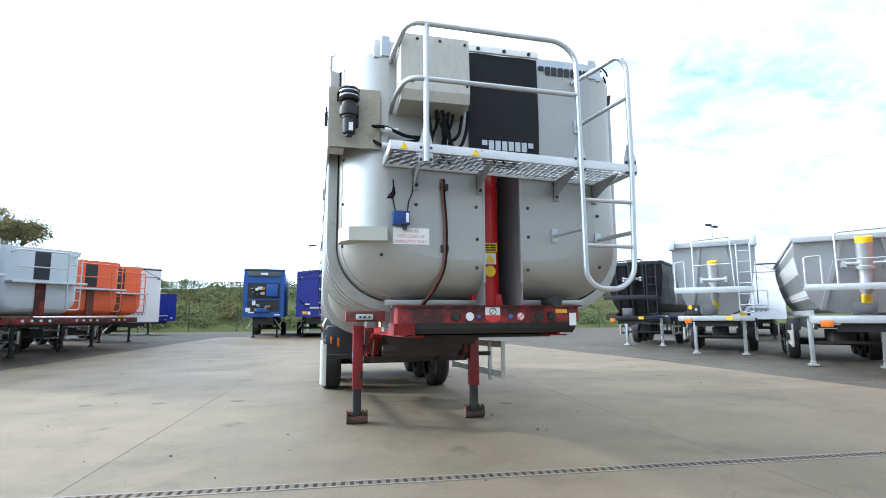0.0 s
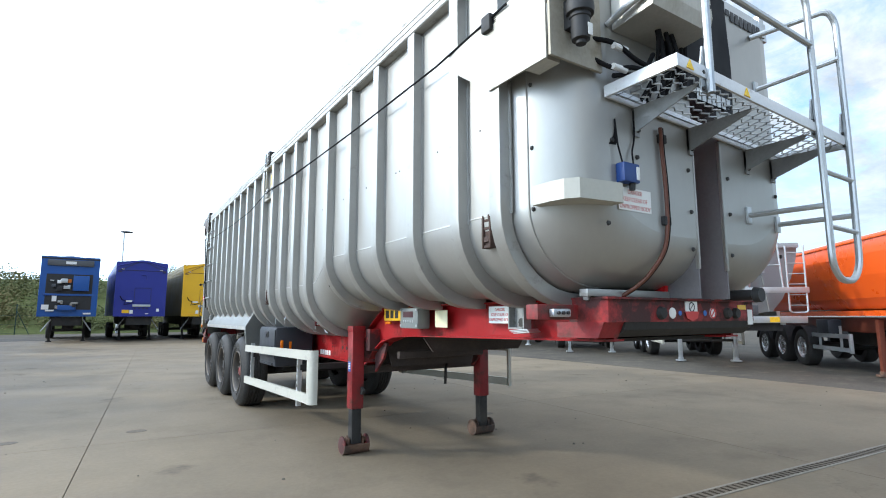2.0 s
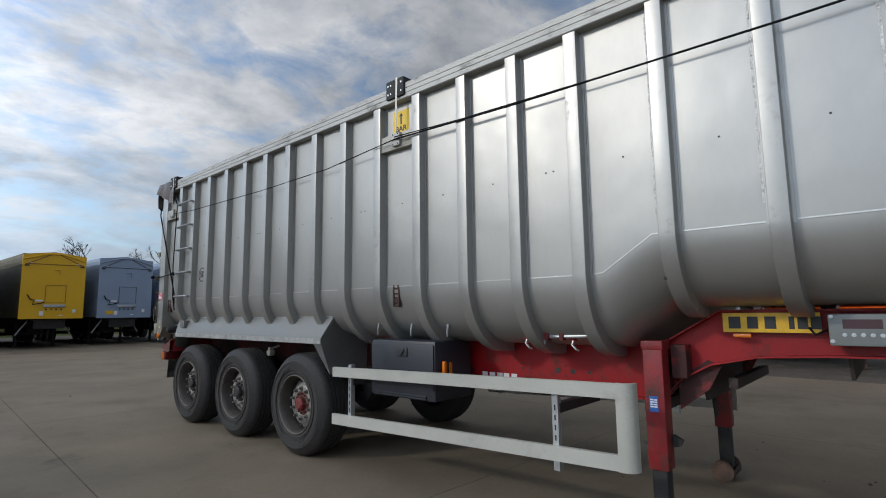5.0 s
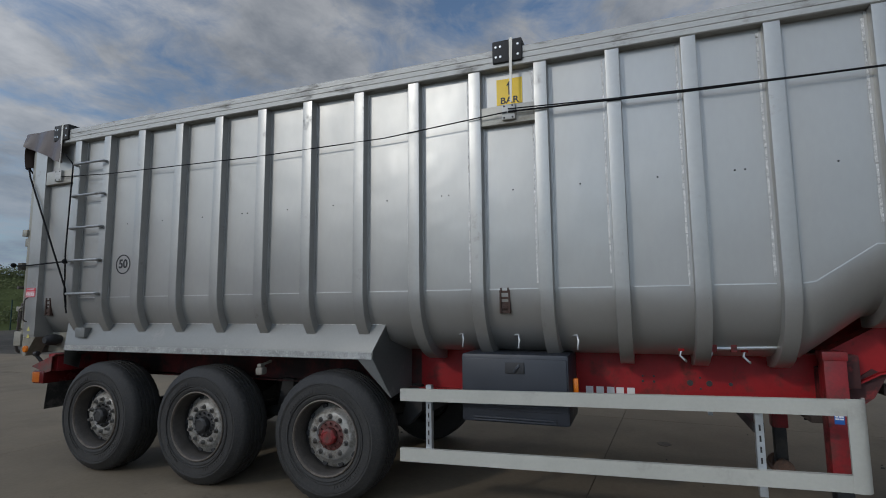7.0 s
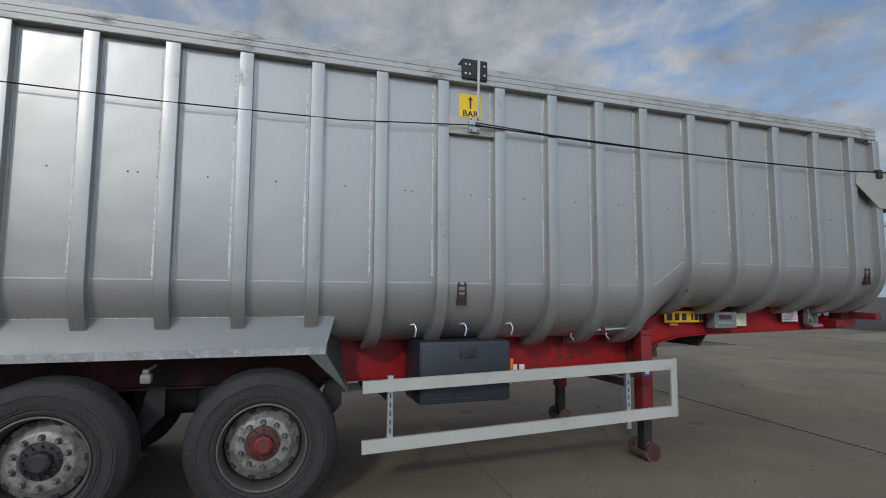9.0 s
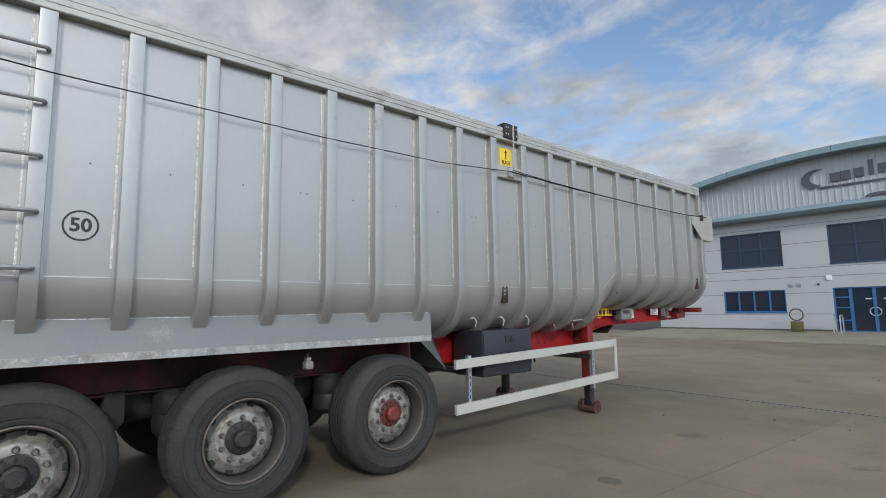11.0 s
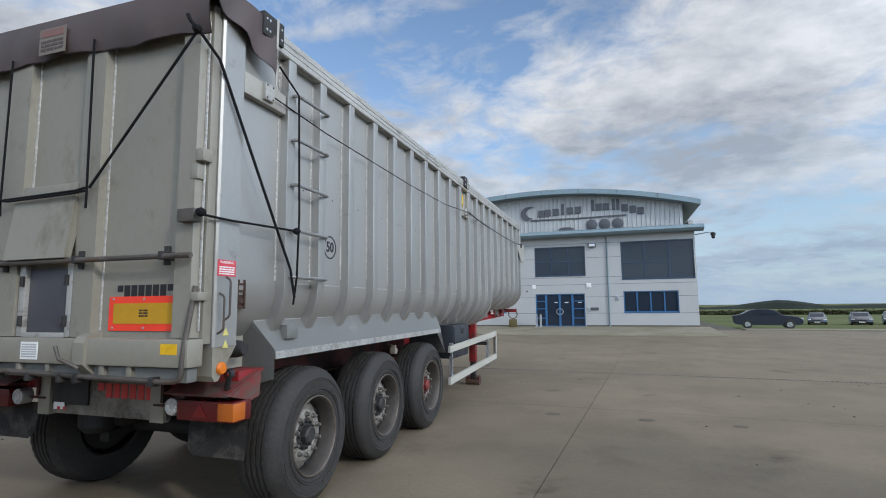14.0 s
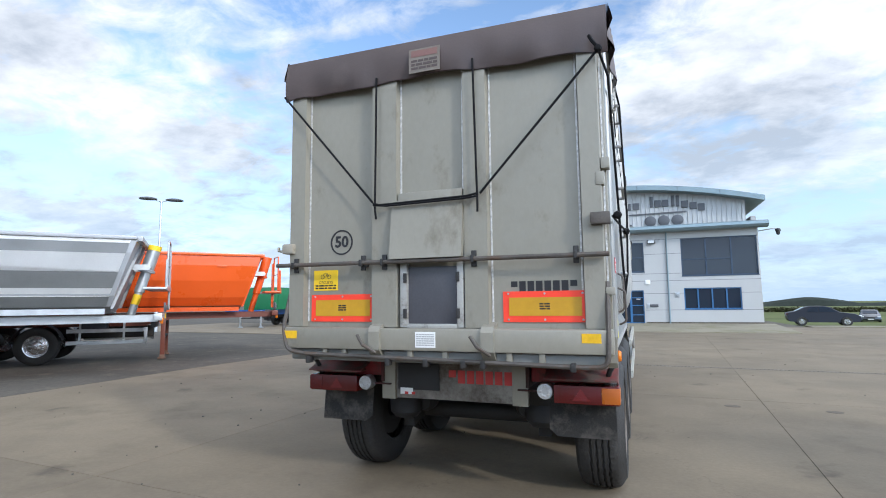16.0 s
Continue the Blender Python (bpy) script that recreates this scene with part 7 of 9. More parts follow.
# lamp posts
def lamp_post(at, height, heads, yaw, label):
    root = thing("street_lamp", label, "street lamp", at, group="yard lamp posts")
    x, y, z = at
    bm = B()
    lathe(bm, [(0, 0), (0.11, 0), (0.10, 1.2), (0.075, 1.25), (0.055, height), (0, height)], at, "z", 12)
    part("pole", bm, GALV, root)
    for s in heads:
        dx, dy = math.cos(yaw) * s, math.sin(yaw) * s
        bm = B()
        tube(bm, [(x, y, z + height - 0.05), (x + dx * 0.35, y + dy * 0.35, z + height + 0.05)], 0.035, 8)
        part("arm", bm, GALV, root)
        bm = B()
        lathe(bm, [(0, -0.10), (0.30, -0.07), (0.36, 0.0), (0.30, 0.06), (0.15, 0.11), (0, 0.12)], (0, 0, 0), "z", 16)
        bmesh.ops.transform(bm, matrix=Matrix.Translation((x + dx * 0.72, y + dy * 0.72, z + height + 0.09)) @ pose(0, 0, 0, 0, 0, math.degrees(yaw)) @ Matrix.Diagonal((1.45, 0.75, 0.9, 1)), verts=bm.verts)
        part("lamp_head", bm, LOGO, root, "dark lamp head")
    return root


lamp_post((33.0, 40.0, 0), 9.3, (-1, 1), 0.5, "tall grey lamp post with two heads")
lamp_post((25.5, -4.0, 0), 7.9, (-1, 1), 0.8, "tall grey lamp post with two dark heads")
lamp_post((-2.4, 55.0, 0), 8.6, (0.3,), 0.3, "slender grey lamp post with one head")
lamp_post((-29.0, -40.0, -0.7), 5.9, (0.3,), 0.3, "slender grey lamp post by the parked cars")

# ---- trailers parked round the yard ----
ORANGE = mat("orange_paint", (0.64, 0.085, 0.008), 0.30, 0.0, var=0.05, scale=1, bump=0.02, coat=0.3)
BLACK_PAINT = mat("black_paint", (0.008, 0.008, 0.010), 0.45, 0.0, var=0.1, scale=2, bump=0.03, spec=0.3)
GREY_BODY = mat("light_grey_paint", (0.30, 0.31, 0.32), 0.42, 0.1, var=0.05, scale=1, bump=0.02)
WHITE_PAINT = mat("white_paint", (0.70, 0.71, 0.72), 0.35, 0.0, var=0.04, scale=1, bump=0.02)
BLUE_DEEP = mat("deep_blue_paint", (0.012, 0.02, 0.22), 0.33, 0.0, var=0.06, scale=1, bump=0.02)
BLUE_MID = mat("mid_blue_paint", (0.008, 0.07, 0.28), 0.35, 0.0, var=0.06, scale=1, bump=0.02)
YELLOW_PAINT = mat("yellow_paint", (0.72, 0.40, 0.006), 0.35, 0.0, var=0.05, scale=1, bump=0.02)
SILVERBLUE = mat("silver_blue_paint", (0.26, 0.32, 0.42), 0.40, 0.2, var=0.05, scale=1, bump=0.02)
OLIVE_SIDE = mat("brownish_side_planks", (0.14, 0.115, 0.05), 0.5, 0.2, var=0.2, scale=1, bump=0.05)
BROWN_CH = mat("brown_red_chassis", (0.12, 0.028, 0.014), 0.5, 0.0, var=0.12, scale=2, bump=0.04)
GREEN_PAINT = mat("green_paint", (0.01, 0.12, 0.045), 0.4, 0.0, var=0.06, scale=1, bump=0.02)


def simple_wheel(parent, x, y, side, r=0.5, chrome=True, z=None):
    wheel = new("wheel")
    wheel.parent = parent
    z = r if z is None else z
    s = side
    bm = B()
    prof = [(0.28, 0.02), (0.36, -0.005), (0.44, 0.0), (0.485, 0.03), (0.5, 0.07), (0.5, 0.30), (0.46, 0.34), (0.3, 0.34)]
    lathe(bm, [(a * r / 0.5, -s * b) for a, b in prof], (x, y, z), "x", 28)
    part("tyre", bm, TYRE, wheel)
    bm = B()
    rim = [(0.285, 0.015), (0.27, 0.03), (0.255, 0.10), (0.20, 0.08), (0.14, 0.07), (0.13, 0.04), (0.06, 0.02), (0, 0.02)]
    lathe(bm, [(a * r / 0.5, -s * b) for a, b in rim], (x, y, z), "x", 24)
    for i in range(10):
        a = 2 * math.pi * i / 10
        lathe(bm, [(0, s * 0.01), (0.016, s * 0.008), (0.016, -s * 0.05), (0, -s * 0.05)], (x - s * 0.05, y + 0.165 * r / 0.5 * math.cos(a), z + 0.165 * r / 0.5 * math.sin(a)), "x", 6)
    part("rim", bm, RIM_CHROME if chrome else RIM, wheel)
    return wheel


def running_gear(root, axles, leg_y, ch_mat, leg_mat, y0, y1, z_top=1.30, chrome=True, foot_mat=None, guard=True):
    """Chassis beams, wheels, legs and side guards of a parked trailer; nose towards -y."""
    for side in (-1, 1):
        bm = B()
        x = side * 0.62
        web = [(y1, z_top), (y1, z_top - 0.32), (leg_y + 0.5, z_top - 0.36), (leg_y - 0.2, z_top - 0.18), (y0, z_top - 0.16), (y0, z_top)]
        prism(bm, web, x - 0.05, x + 0.05, "x")
        part("chassis_beam", bm, ch_mat, root)
        for y in axles:
            simple_wheel(root, side * 1.2, y, side, 0.5, chrome)
        bm = B()
        box(bm, side * 0.78 - 0.055, side * 0.78 + 0.055, leg_y - 0.06, leg_y + 0.06, 0.06, z_top - 0.05, 0.01)
        leg = part("landing_leg", bm, leg_mat, root)
        bm = B()
        box(bm, side * 0.78 - 0.13, side * 0.78 + 0.13, leg_y - 0.11, leg_y + 0.11, 0.0, 0.05, 0.01)
        box(bm, side * 0.78 - 0.07, side * 0.78 + 0.07, leg_y - 0.07, leg_y + 0.07, 0.04, 0.12, 0.01)
        part("foot", bm, foot_mat or leg_mat, leg)
        if guard:
            g0, g1 = leg_y + 0.45, axles[0] - 0.65
            for za in (0.50, 0.82):
                bm = B()
                box(bm, side * 1.17 - 0.018, side * 1.17 + 0.018, g0, g1, za, za + 0.10)
                part("side_guard_rail", bm, GUARD_WHITE if leg_mat is not BROWN_CH else GALV, root)
            bm = B()
            box(bm, side * 1.17 - 0.05, side * 1.17 + 0.02, g0 - 0.08, g0, 0.48, 0.94, 0.01)
            part("guard_end_post", bm, GUARD_WHITE if leg_mat is not BROWN_CH else GALV, root)
            for yy in (g0 + 0.5, g1 - 0.3):
                bm = B()
                box(bm, side * 1.13 - 0.02, side * 1.13 + 0.02, yy - 0.025, yy + 0.025, 0.5, z_top - 0.2)
                part("guard_upright", bm, GALV, root)
    for y in axles:
        bm = B()
        tube(bm, [(-0.9, y, 0.5), (0.9, y, 0.5)], 0.07, 8)
        part("axle", bm, DARK, root)
    for y in (y0 + 0.1, leg_y, leg_y + 1.6, axles[0] - 0.6, axles[-1] + 0.7):
        bm = B()
        box(bm, -0.62, 0.62, y - 0.05, y + 0.05, z_top - 0.30, z_top - 0.10)
        part("cross_member", bm, DARK, root)
    bm = B()
    box(bm, -0.78, 0.78, leg_y - 0.04, leg_y + 0.04, 0.60, 0.67)
    part("leg_brace", bm, DARK, root)
    bm = B()
    box(bm, -0.25, 0.25, leg_y + 0.3, axles[0] - 0.7, 0.62, 0.95, 0.05)
    part("under_box", bm, DARK, root)


def scoop_tipper(nose, yaw, body_mat, ch_mat, leg_mat, label, stripes=None, sheeted=False, deck_mat=None, top=3.42, leg_y=2.2, ram_k=1.0, pale=None):
    """Smooth half-pipe tipper with a front ram, walkway and ladder."""
    root = thing("tipper_trailer", label, "trailer", (0, 0, 0), group="tippers parked beside the yard")
    AX = tuple(leg_y + d for d in (2.93, 4.24, 5.55))
    running_gear(root, AX, leg_y, ch_mat, leg_mat, 0.15, leg_y + 6.8, 1.32, foot_mat=RUSTY if leg_mat is BROWN_CH else None)
    def prof(o):
        return [(1.24 - o, 3.42), (1.24 - o, 3.0), (1.16 - o, 2.45), (1.0 - o, 1.85), (0.82 - o, 1.55), (0.45, 1.42 + o)]
    bm = B()
    rings = []
    for y, lean in ((9.0, 0.0), (5.0, 0.0), (1.15, 1.0)):
        p = prof(0.0)
        full = [(x, y - (0.55 * (z - 1.4) / 2.0 if lean else 0), z) for x, z in p] + [(-x, y - (0.55 * (z - 1.4) / 2.0 if lean else 0), z) for x, z in p[::-1]]
        rings.append(full)
    loft(bm, rings)
    body = part("body", bm, body_mat, root, smooth=False)
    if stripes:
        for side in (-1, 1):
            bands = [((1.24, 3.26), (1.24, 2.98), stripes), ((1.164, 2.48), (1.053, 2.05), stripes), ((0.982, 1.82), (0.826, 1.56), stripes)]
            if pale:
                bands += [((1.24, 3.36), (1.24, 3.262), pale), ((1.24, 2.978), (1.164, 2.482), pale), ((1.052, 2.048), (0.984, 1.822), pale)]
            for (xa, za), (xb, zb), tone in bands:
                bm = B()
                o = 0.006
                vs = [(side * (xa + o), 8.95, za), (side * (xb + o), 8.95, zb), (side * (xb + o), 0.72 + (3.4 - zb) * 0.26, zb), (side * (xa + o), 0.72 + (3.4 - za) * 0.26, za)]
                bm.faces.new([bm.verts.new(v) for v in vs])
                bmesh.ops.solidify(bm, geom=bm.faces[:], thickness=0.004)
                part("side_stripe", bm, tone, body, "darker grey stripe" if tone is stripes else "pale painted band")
    for side in (-1, 1):
        bm = B()
        box(bm, side * 1.24 - 0.05, side * 1.24 + 0.05, 0.62, 9.02, 3.36, 3.46, 0.012)
        part("top_rim", bm, body_mat, body)
        bm = B()
        box(bm, side * 0.95 - 0.04, side * 0.95 + 0.04, 1.2, 9.0, 1.36, 1.50)
        part("sill", bm, ch_mat if ch_mat is not BROWN_CH else body_mat, body)
        if sheeted:
            for k in range(3):
                bm = B()
                box(bm, side * 1.215, side * 1.27, 1.6 + k * 2.4, 1.85 + k * 2.4, 2.95, 3.02, 0.01)
                part("sheet_hook", bm, body_mat, body)
    for x, lean in ((-0.75, 0.4), (0.75, -0.4)) if body_mat is GREY_BODY else ((-0.75, 0), (-0.35, 0), (0.35, 0), (0.75, 0)):
        bm = B()
        loft(bm, [[(x + lean * (z - 1.5) / 1.88 - 0.045 + dx, 1.15 - 0.55 * (z - 1.4) / 2.0 - dy, z) for dx, dy in ((0, 0), (0.09, 0), (0.09, 0.06), (0, 0.06))] for z in (1.5, 3.38)])
        part("front_stiffener", bm, body_mat, body, smooth=False)
    bm = B()
    box(bm, -1.24, 1.24, 0.50, 0.66, 3.32, 3.46, 0.01)
    part("front_rim", bm, body_mat, body)
    if body_mat is GREY_BODY and not stripes:
        for side in (-1, 1):
            bm = B()
            box(bm, side * 1.22 - 0.10, side * 1.22 + 0.10, 0.42, 0.72, 3.28, 3.56, 0.015)
            part("corner_block", bm, GALV, body, "galvanised block on the rim corner")
            bm = B()
            prism(bm, [(0.70, 3.30), (0.74, 2.9), (0.66, 2.6), (0.86, 2.35), (0.80, 2.05), (1.10, 1.7), (1.2, 1.7), (1.0, 2.6), (0.8, 3.3)], side * 1.225, side * 1.255, "x")
            part("corner_gusset", bm, body_mat, body)
        bm = B()
        box(bm, -0.82, -0.45, 0.10, 0.34, 1.40, 1.66, 0.03)
        pump = part("pump_set", bm, BLACK, root, "small pump set on the front beam")
        for x, z, w, m in ((-0.72, 1.60, 0.12, YELLOW), (-0.55, 1.54, 0.08, GALV)):
            bm = B()
            lathe(bm, [(0, -0.05), (w / 2, -0.05), (w / 2, 0), (0, 0)], (x, 0.10, z), "y", 10)
            part("pump_knob", bm, m, pump)
    # ram
    bm = B()
    lathe(bm, [(r_, z_ * ram_k) for r_, z_ in ((0, 0), (0.09, 0), (0.09, 0.7), (0.12, 0.72), (0.12, 1.35), (0.19, 1.37), (0.19, 1.44), (0.15, 1.46), (0.15, 2.2), (0, 2.2))], (0, 0, 0), "z", 16)
    bmesh.ops.transform(bm, matrix=Matrix.Translation((0, 0.78, 1.32)) @ pose(0, 0, 0, 13), verts=bm.verts)
    rm = part("ram", bm, GALV if body_mat is GREY_BODY else body_mat, root, "front tipping ram")
    for z0, h, m, rr in ((2.08, 0.16, YELLOW, 0.155), (0.32, 0.32, YELLOW, 0.095)) if body_mat is GREY_BODY else ():
        bm = B()
        lathe(bm, [(0, z0 * ram_k), (rr, z0 * ram_k), (rr, (z0 + h) * ram_k), (0, (z0 + h) * ram_k)], (0, 0, 0), "z", 16)
        bmesh.ops.transform(bm, matrix=Matrix.Translation((0, 0.78, 1.32)) @ pose(0, 0, 0, 13), verts=bm.verts)
        part("ram_band", bm, m, rm, "yellow band")
    bm = B()
    lathe(bm, [(0, -0.34), (0.05, -0.34), (0.05, 0.34), (0, 0.34)], (0, 0.42, 1.32 + 1.46 * ram_k), "x", 10)
    box(bm, -0.40, -0.32, 0.40, 0.78, 1.24 + 1.46 * ram_k, 1.40 + 1.46 * ram_k)
    box(bm, 0.32, 0.40, 0.40, 0.78, 1.24 + 1.46 * ram_k, 1.40 + 1.46 * ram_k)
    part("ram_trunnion", bm, GALV, rm)
    # walkway with rails and ladder
    dm = deck_mat or GALV
    bm = B()
    box(bm, -1.15, 1.15, -0.02, 0.46, 2.02, 2.08, 0.008)
    box(bm, -1.15, 1.15, -0.035, -0.015, 1.99, 2.15, 0.004)
    deck = part("walkway", bm, dm, root)
    bm = B()
    tube(bm, fillet([(-0.55, 0.0, 2.05), (-0.55, 0.0, 3.45), (0.55, 0.0, 3.50), (0.62, 0.0, 2.05)], 0.1, 4), 0.022, 8)
    part("handrail", bm, dm, deck)
    bm = B()
    tube(bm, [(-0.55, 0.0, 2.75), (0.60, 0.0, 2.77)], 0.018, 8)
    part("mid_rail", bm, dm, deck)
    bm = B()
    tube(bm, fillet([(-1.12, 0.0, 2.1), (-1.12, 0.0, 2.85), (-0.82, 0.0, 2.88), (-0.82, 0.0, 2.05)], 0.06, 4), 0.02, 8)
    part("handrail", bm, dm, deck)
    bm = B()
    tube(bm, fillet([(0.72, 0.0, 3.3), (0.72, 0.0, 1.45), (1.1, 0.0, 1.45), (1.1, 0.0, 3.3)], 0.1, 4), 0.022, 8)
    ladder = part("ladder", bm, dm, deck)
    for k in range(6):
        bm = B()
        tube(bm, [(0.72, 0.0, 1.65 + 0.29 * k), (1.1, 0.0, 1.65 + 0.29 * k)], 0.014, 6)
        part("rung", bm, dm, deck)
    # front beam with plates
    bm = B()
    box(bm, -1.1, 1.1, 0.05, 0.22, 1.20, 1.36, 0.01)
    fb = part("front_beam", bm, ch_mat if ch_mat is not DARK else GALV, root)
    bm = B()
    box(bm, -0.36, 0.06, 0.02, 0.06, 1.38, 1.66, 0.01)
    box(bm, -0.27, -0.03, -0.01, 0.02, 1.42, 1.58, 0.01)
    part("coupling_board", bm, LOGO, fb)
    bm = B()
    box(bm, -0.92, -0.70, 0.03, 0.10, 1.12, 1.26, 0.01)
    part("marker_block", bm, ORANGE_LENS, fb, "amber marker block on the front beam")
    bm = B()
    box(bm, 0.30, 0.50, 0.03, 0.05, 1.22, 1.34)
    part("id_tag", bm, YELLOW_PLATE, fb)
    # mudguards
    for side in (-1, 1):
        for y in AX:
            bm = B()
            arc = [(y + 0.58 * math.cos(a), 0.5 + 0.58 * math.sin(a)) for a in [math.pi * (0.08 + 0.84 * k / 12) for k in range(13)]]
            prism(bm, arc + [(u * 1.0, v + 0.015) for u, v in arc[::-1]], side * 0.86, side * 1.22, "x")
            part("mudguard", bm, BLACK, root)
        bm = B()
        box(bm, side * 1.05 - 0.16, side * 1.05 + 0.16, leg_y + 1.35, leg_y + 1.95, 0.92, 1.28, 0.03)
        part("locker", bm, BOX_PLASTIC, root)
    # stretch what stands above the chassis to the body's height
    k = (top - 1.4) / 2.02
    done = set()
    for o in root.children_recursive:
        if o.data and o.data.name not in done:
            done.add(o.data.name)
            for v in o.data.vertices:
                if v.co.z > 1.4:
                    v.co.z = 1.4 + (v.co.z - 1.4) * k
    root.matrix_world = Matrix.Translation(nose) @ pose(0, 0, 0, 0, 0, yaw)
    return root


YAW_R = -43.6
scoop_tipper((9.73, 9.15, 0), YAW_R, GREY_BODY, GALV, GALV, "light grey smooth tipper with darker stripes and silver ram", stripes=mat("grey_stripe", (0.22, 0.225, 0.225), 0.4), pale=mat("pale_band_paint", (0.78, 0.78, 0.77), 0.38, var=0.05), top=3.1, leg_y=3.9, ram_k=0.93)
scoop_tipper((11.1, 15.15, 0), YAW_R, GREY_BODY, DARK, GALV, "grey smooth tipper with ribbed front and ladder", top=3.8, ram_k=0.72)
scoop_tipper((11.75, 20.8, 0), YAW_R - 4, BLACK_PAINT, BLACK_PAINT, GALV, "black tipper with dark ladder on its front", deck_mat=BLACK_PAINT, top=3.7)
scoop_tipper((10.01, 4.62, 0), YAW_R - 1, ORANGE, BROWN_CH, BROWN_CH, "glossy orange tipper on a brown-red chassis", sheeted=True, deck_mat=ORANGE, top=3.08, leg_y=3.25)


def alu_tipper(corner, yaw, body_mat, label, tall=3.6):
    """Round-nosed tipper like the main one, seen from the front."""
    root = thing("tipper_trailer", label, "trailer", (0, 0, 0), group="tippers in the facing row")
    running_gear(root, (6.8, 8.15, 9.5), 3.2, RED, DARK, 0.2, 10.5, 1.40, chrome=False)
    bm = B()
    rings = []
    def prof(ins):
        w = 1.22 - ins
        p = [(w, tall), (w, 2.05)]
        for k in range(1, 7):
            a = math.pi / 2 * k / 6
            p.append((w - 0.5 + 0.5 * math.cos(a), 2.05 - (0.55 - ins * 0.6) * math.sin(a)))
        return p
    for y, ins in ((10.6, 0), (0.55, 0), (0.40, 0.02), (0.25, 0.08), (0.12, 0.18), (0.05, 0.34)):
        p = prof(ins)
        rings.append([(x, y, z) for x, z in p] + [(-x, y, z) for x, z in p[::-1]])
    loft(bm, rings)
    body = part("body", bm, body_mat, root)
    bm = B()
    box(bm, -1.25, 1.25, 0.3, 10.6, tall - 0.12, tall + 0.02, 0.02)
    part("top_rim", bm, body_mat, body)
    bm = B()
    box(bm, -0.22, 0.22, 0.03, 0.10, 2.6, tall - 0.12, 0.01)
    part("front_flap", bm, FLAP, body, "dark flap on the nose")
    bm = B()
    box(bm, -0.14, 0.14, 0.0, 0.06, 1.5, 2.55, 0.02)
    part("ram_housing", bm, RED_GRIMY if body_mat is not ORANGE_RED else BROWN_CH, body)
    bm = B()
    box(bm, -0.95, 1.15, -0.38, 0.05, 2.46, 2.53, 0.01)
    deck = part("walkway", bm, GALV, root)
    bm = B()
    tube(bm, fillet([(-0.85, 0.05, 3.4), (-0.85, -0.36, 3.45), (0.55, -0.36, 3.45), (0.55, -0.36, 1.65), (0.95, -0.36, 1.65), (0.95, -0.36, 3.45), (0.95, 0.05, 3.4)], 0.12, 4), 0.024, 8)
    rail_mat = body_mat if body_mat is ORANGE_RED else GALV
    part("handrail", bm, rail_mat, deck)
    bm = B()
    tube(bm, [(-0.85, -0.36, 2.95), (0.55, -0.36, 2.95)], 0.02, 8)
    part("mid_rail", bm, rail_mat, deck)
    for z in (1.95, 2.25, 2.75, 3.1):
        bm = B()
        tube(bm, [(0.55, -0.36, z), (0.95, -0.36, z)], 0.016, 6)
        part("rung", bm, rail_mat, deck)
    bm = B()
    box(bm, -0.95, 0.95, 0.05, 0.25, 1.20, 1.42, 0.02)
    fb = part("front_beam", bm, RED_GRIMY, root)
    for x in (-0.4, -0.15, 0.1, 0.35):
        bm = B()
        lathe(bm, [(0, -0.02), (0.045, -0.02), (0.045, 0), (0, 0)], (x, 0.05, 1.31), "y", 12)
        part("coupling", bm, CLEAR_LENS, fb)
    for y in [1.2 + 0.55 * k for k in range(17)]:
        bm = B()
        for side in (-1, 1):
            box(bm, side * 1.24 - 0.03, side * 1.24 + 0.03, y - 0.04, y + 0.04, 2.05, tall - 0.1)
        part("rib", bm, body_mat, body)
    m = Matrix.Translation(corner) @ pose(0, 0, 0, 0, 0, yaw) @ Matrix.Translation((-1.25, 0, 0))
    root.matrix_world = m
    return root


YAW_L = 50.3
PALE_GREY = mat("pale_grey_paint", (0.52, 0.56, 0.60), 0.42, 0.15, var=0.05, scale=1, bump=0.02)
ORANGE_RED = mat("orange_red_paint", (0.72, 0.12, 0.035), 0.4, 0.0, var=0.06, scale=1, bump=0.02)
alu_tipper((-9.4, 16.6, 0), YAW_L, PALE_GREY, "pale grey round-nosed tipper with a front walkway", 4.1)
alu_tipper((-9.05, 20.5, 0), YAW_L, PALE_GREY, "pale grey round-nosed tipper with a dark nose flap", 3.6)
alu_tipper((-9.15, 24.4, 0), YAW_L, ORANGE_RED, "orange round-nosed tipper on a red chassis", 3.62)
alu_tipper((-9.4, 28.1, 0), YAW_L, ORANGE_RED, "orange round-nosed tipper parked in the row", 3.75)


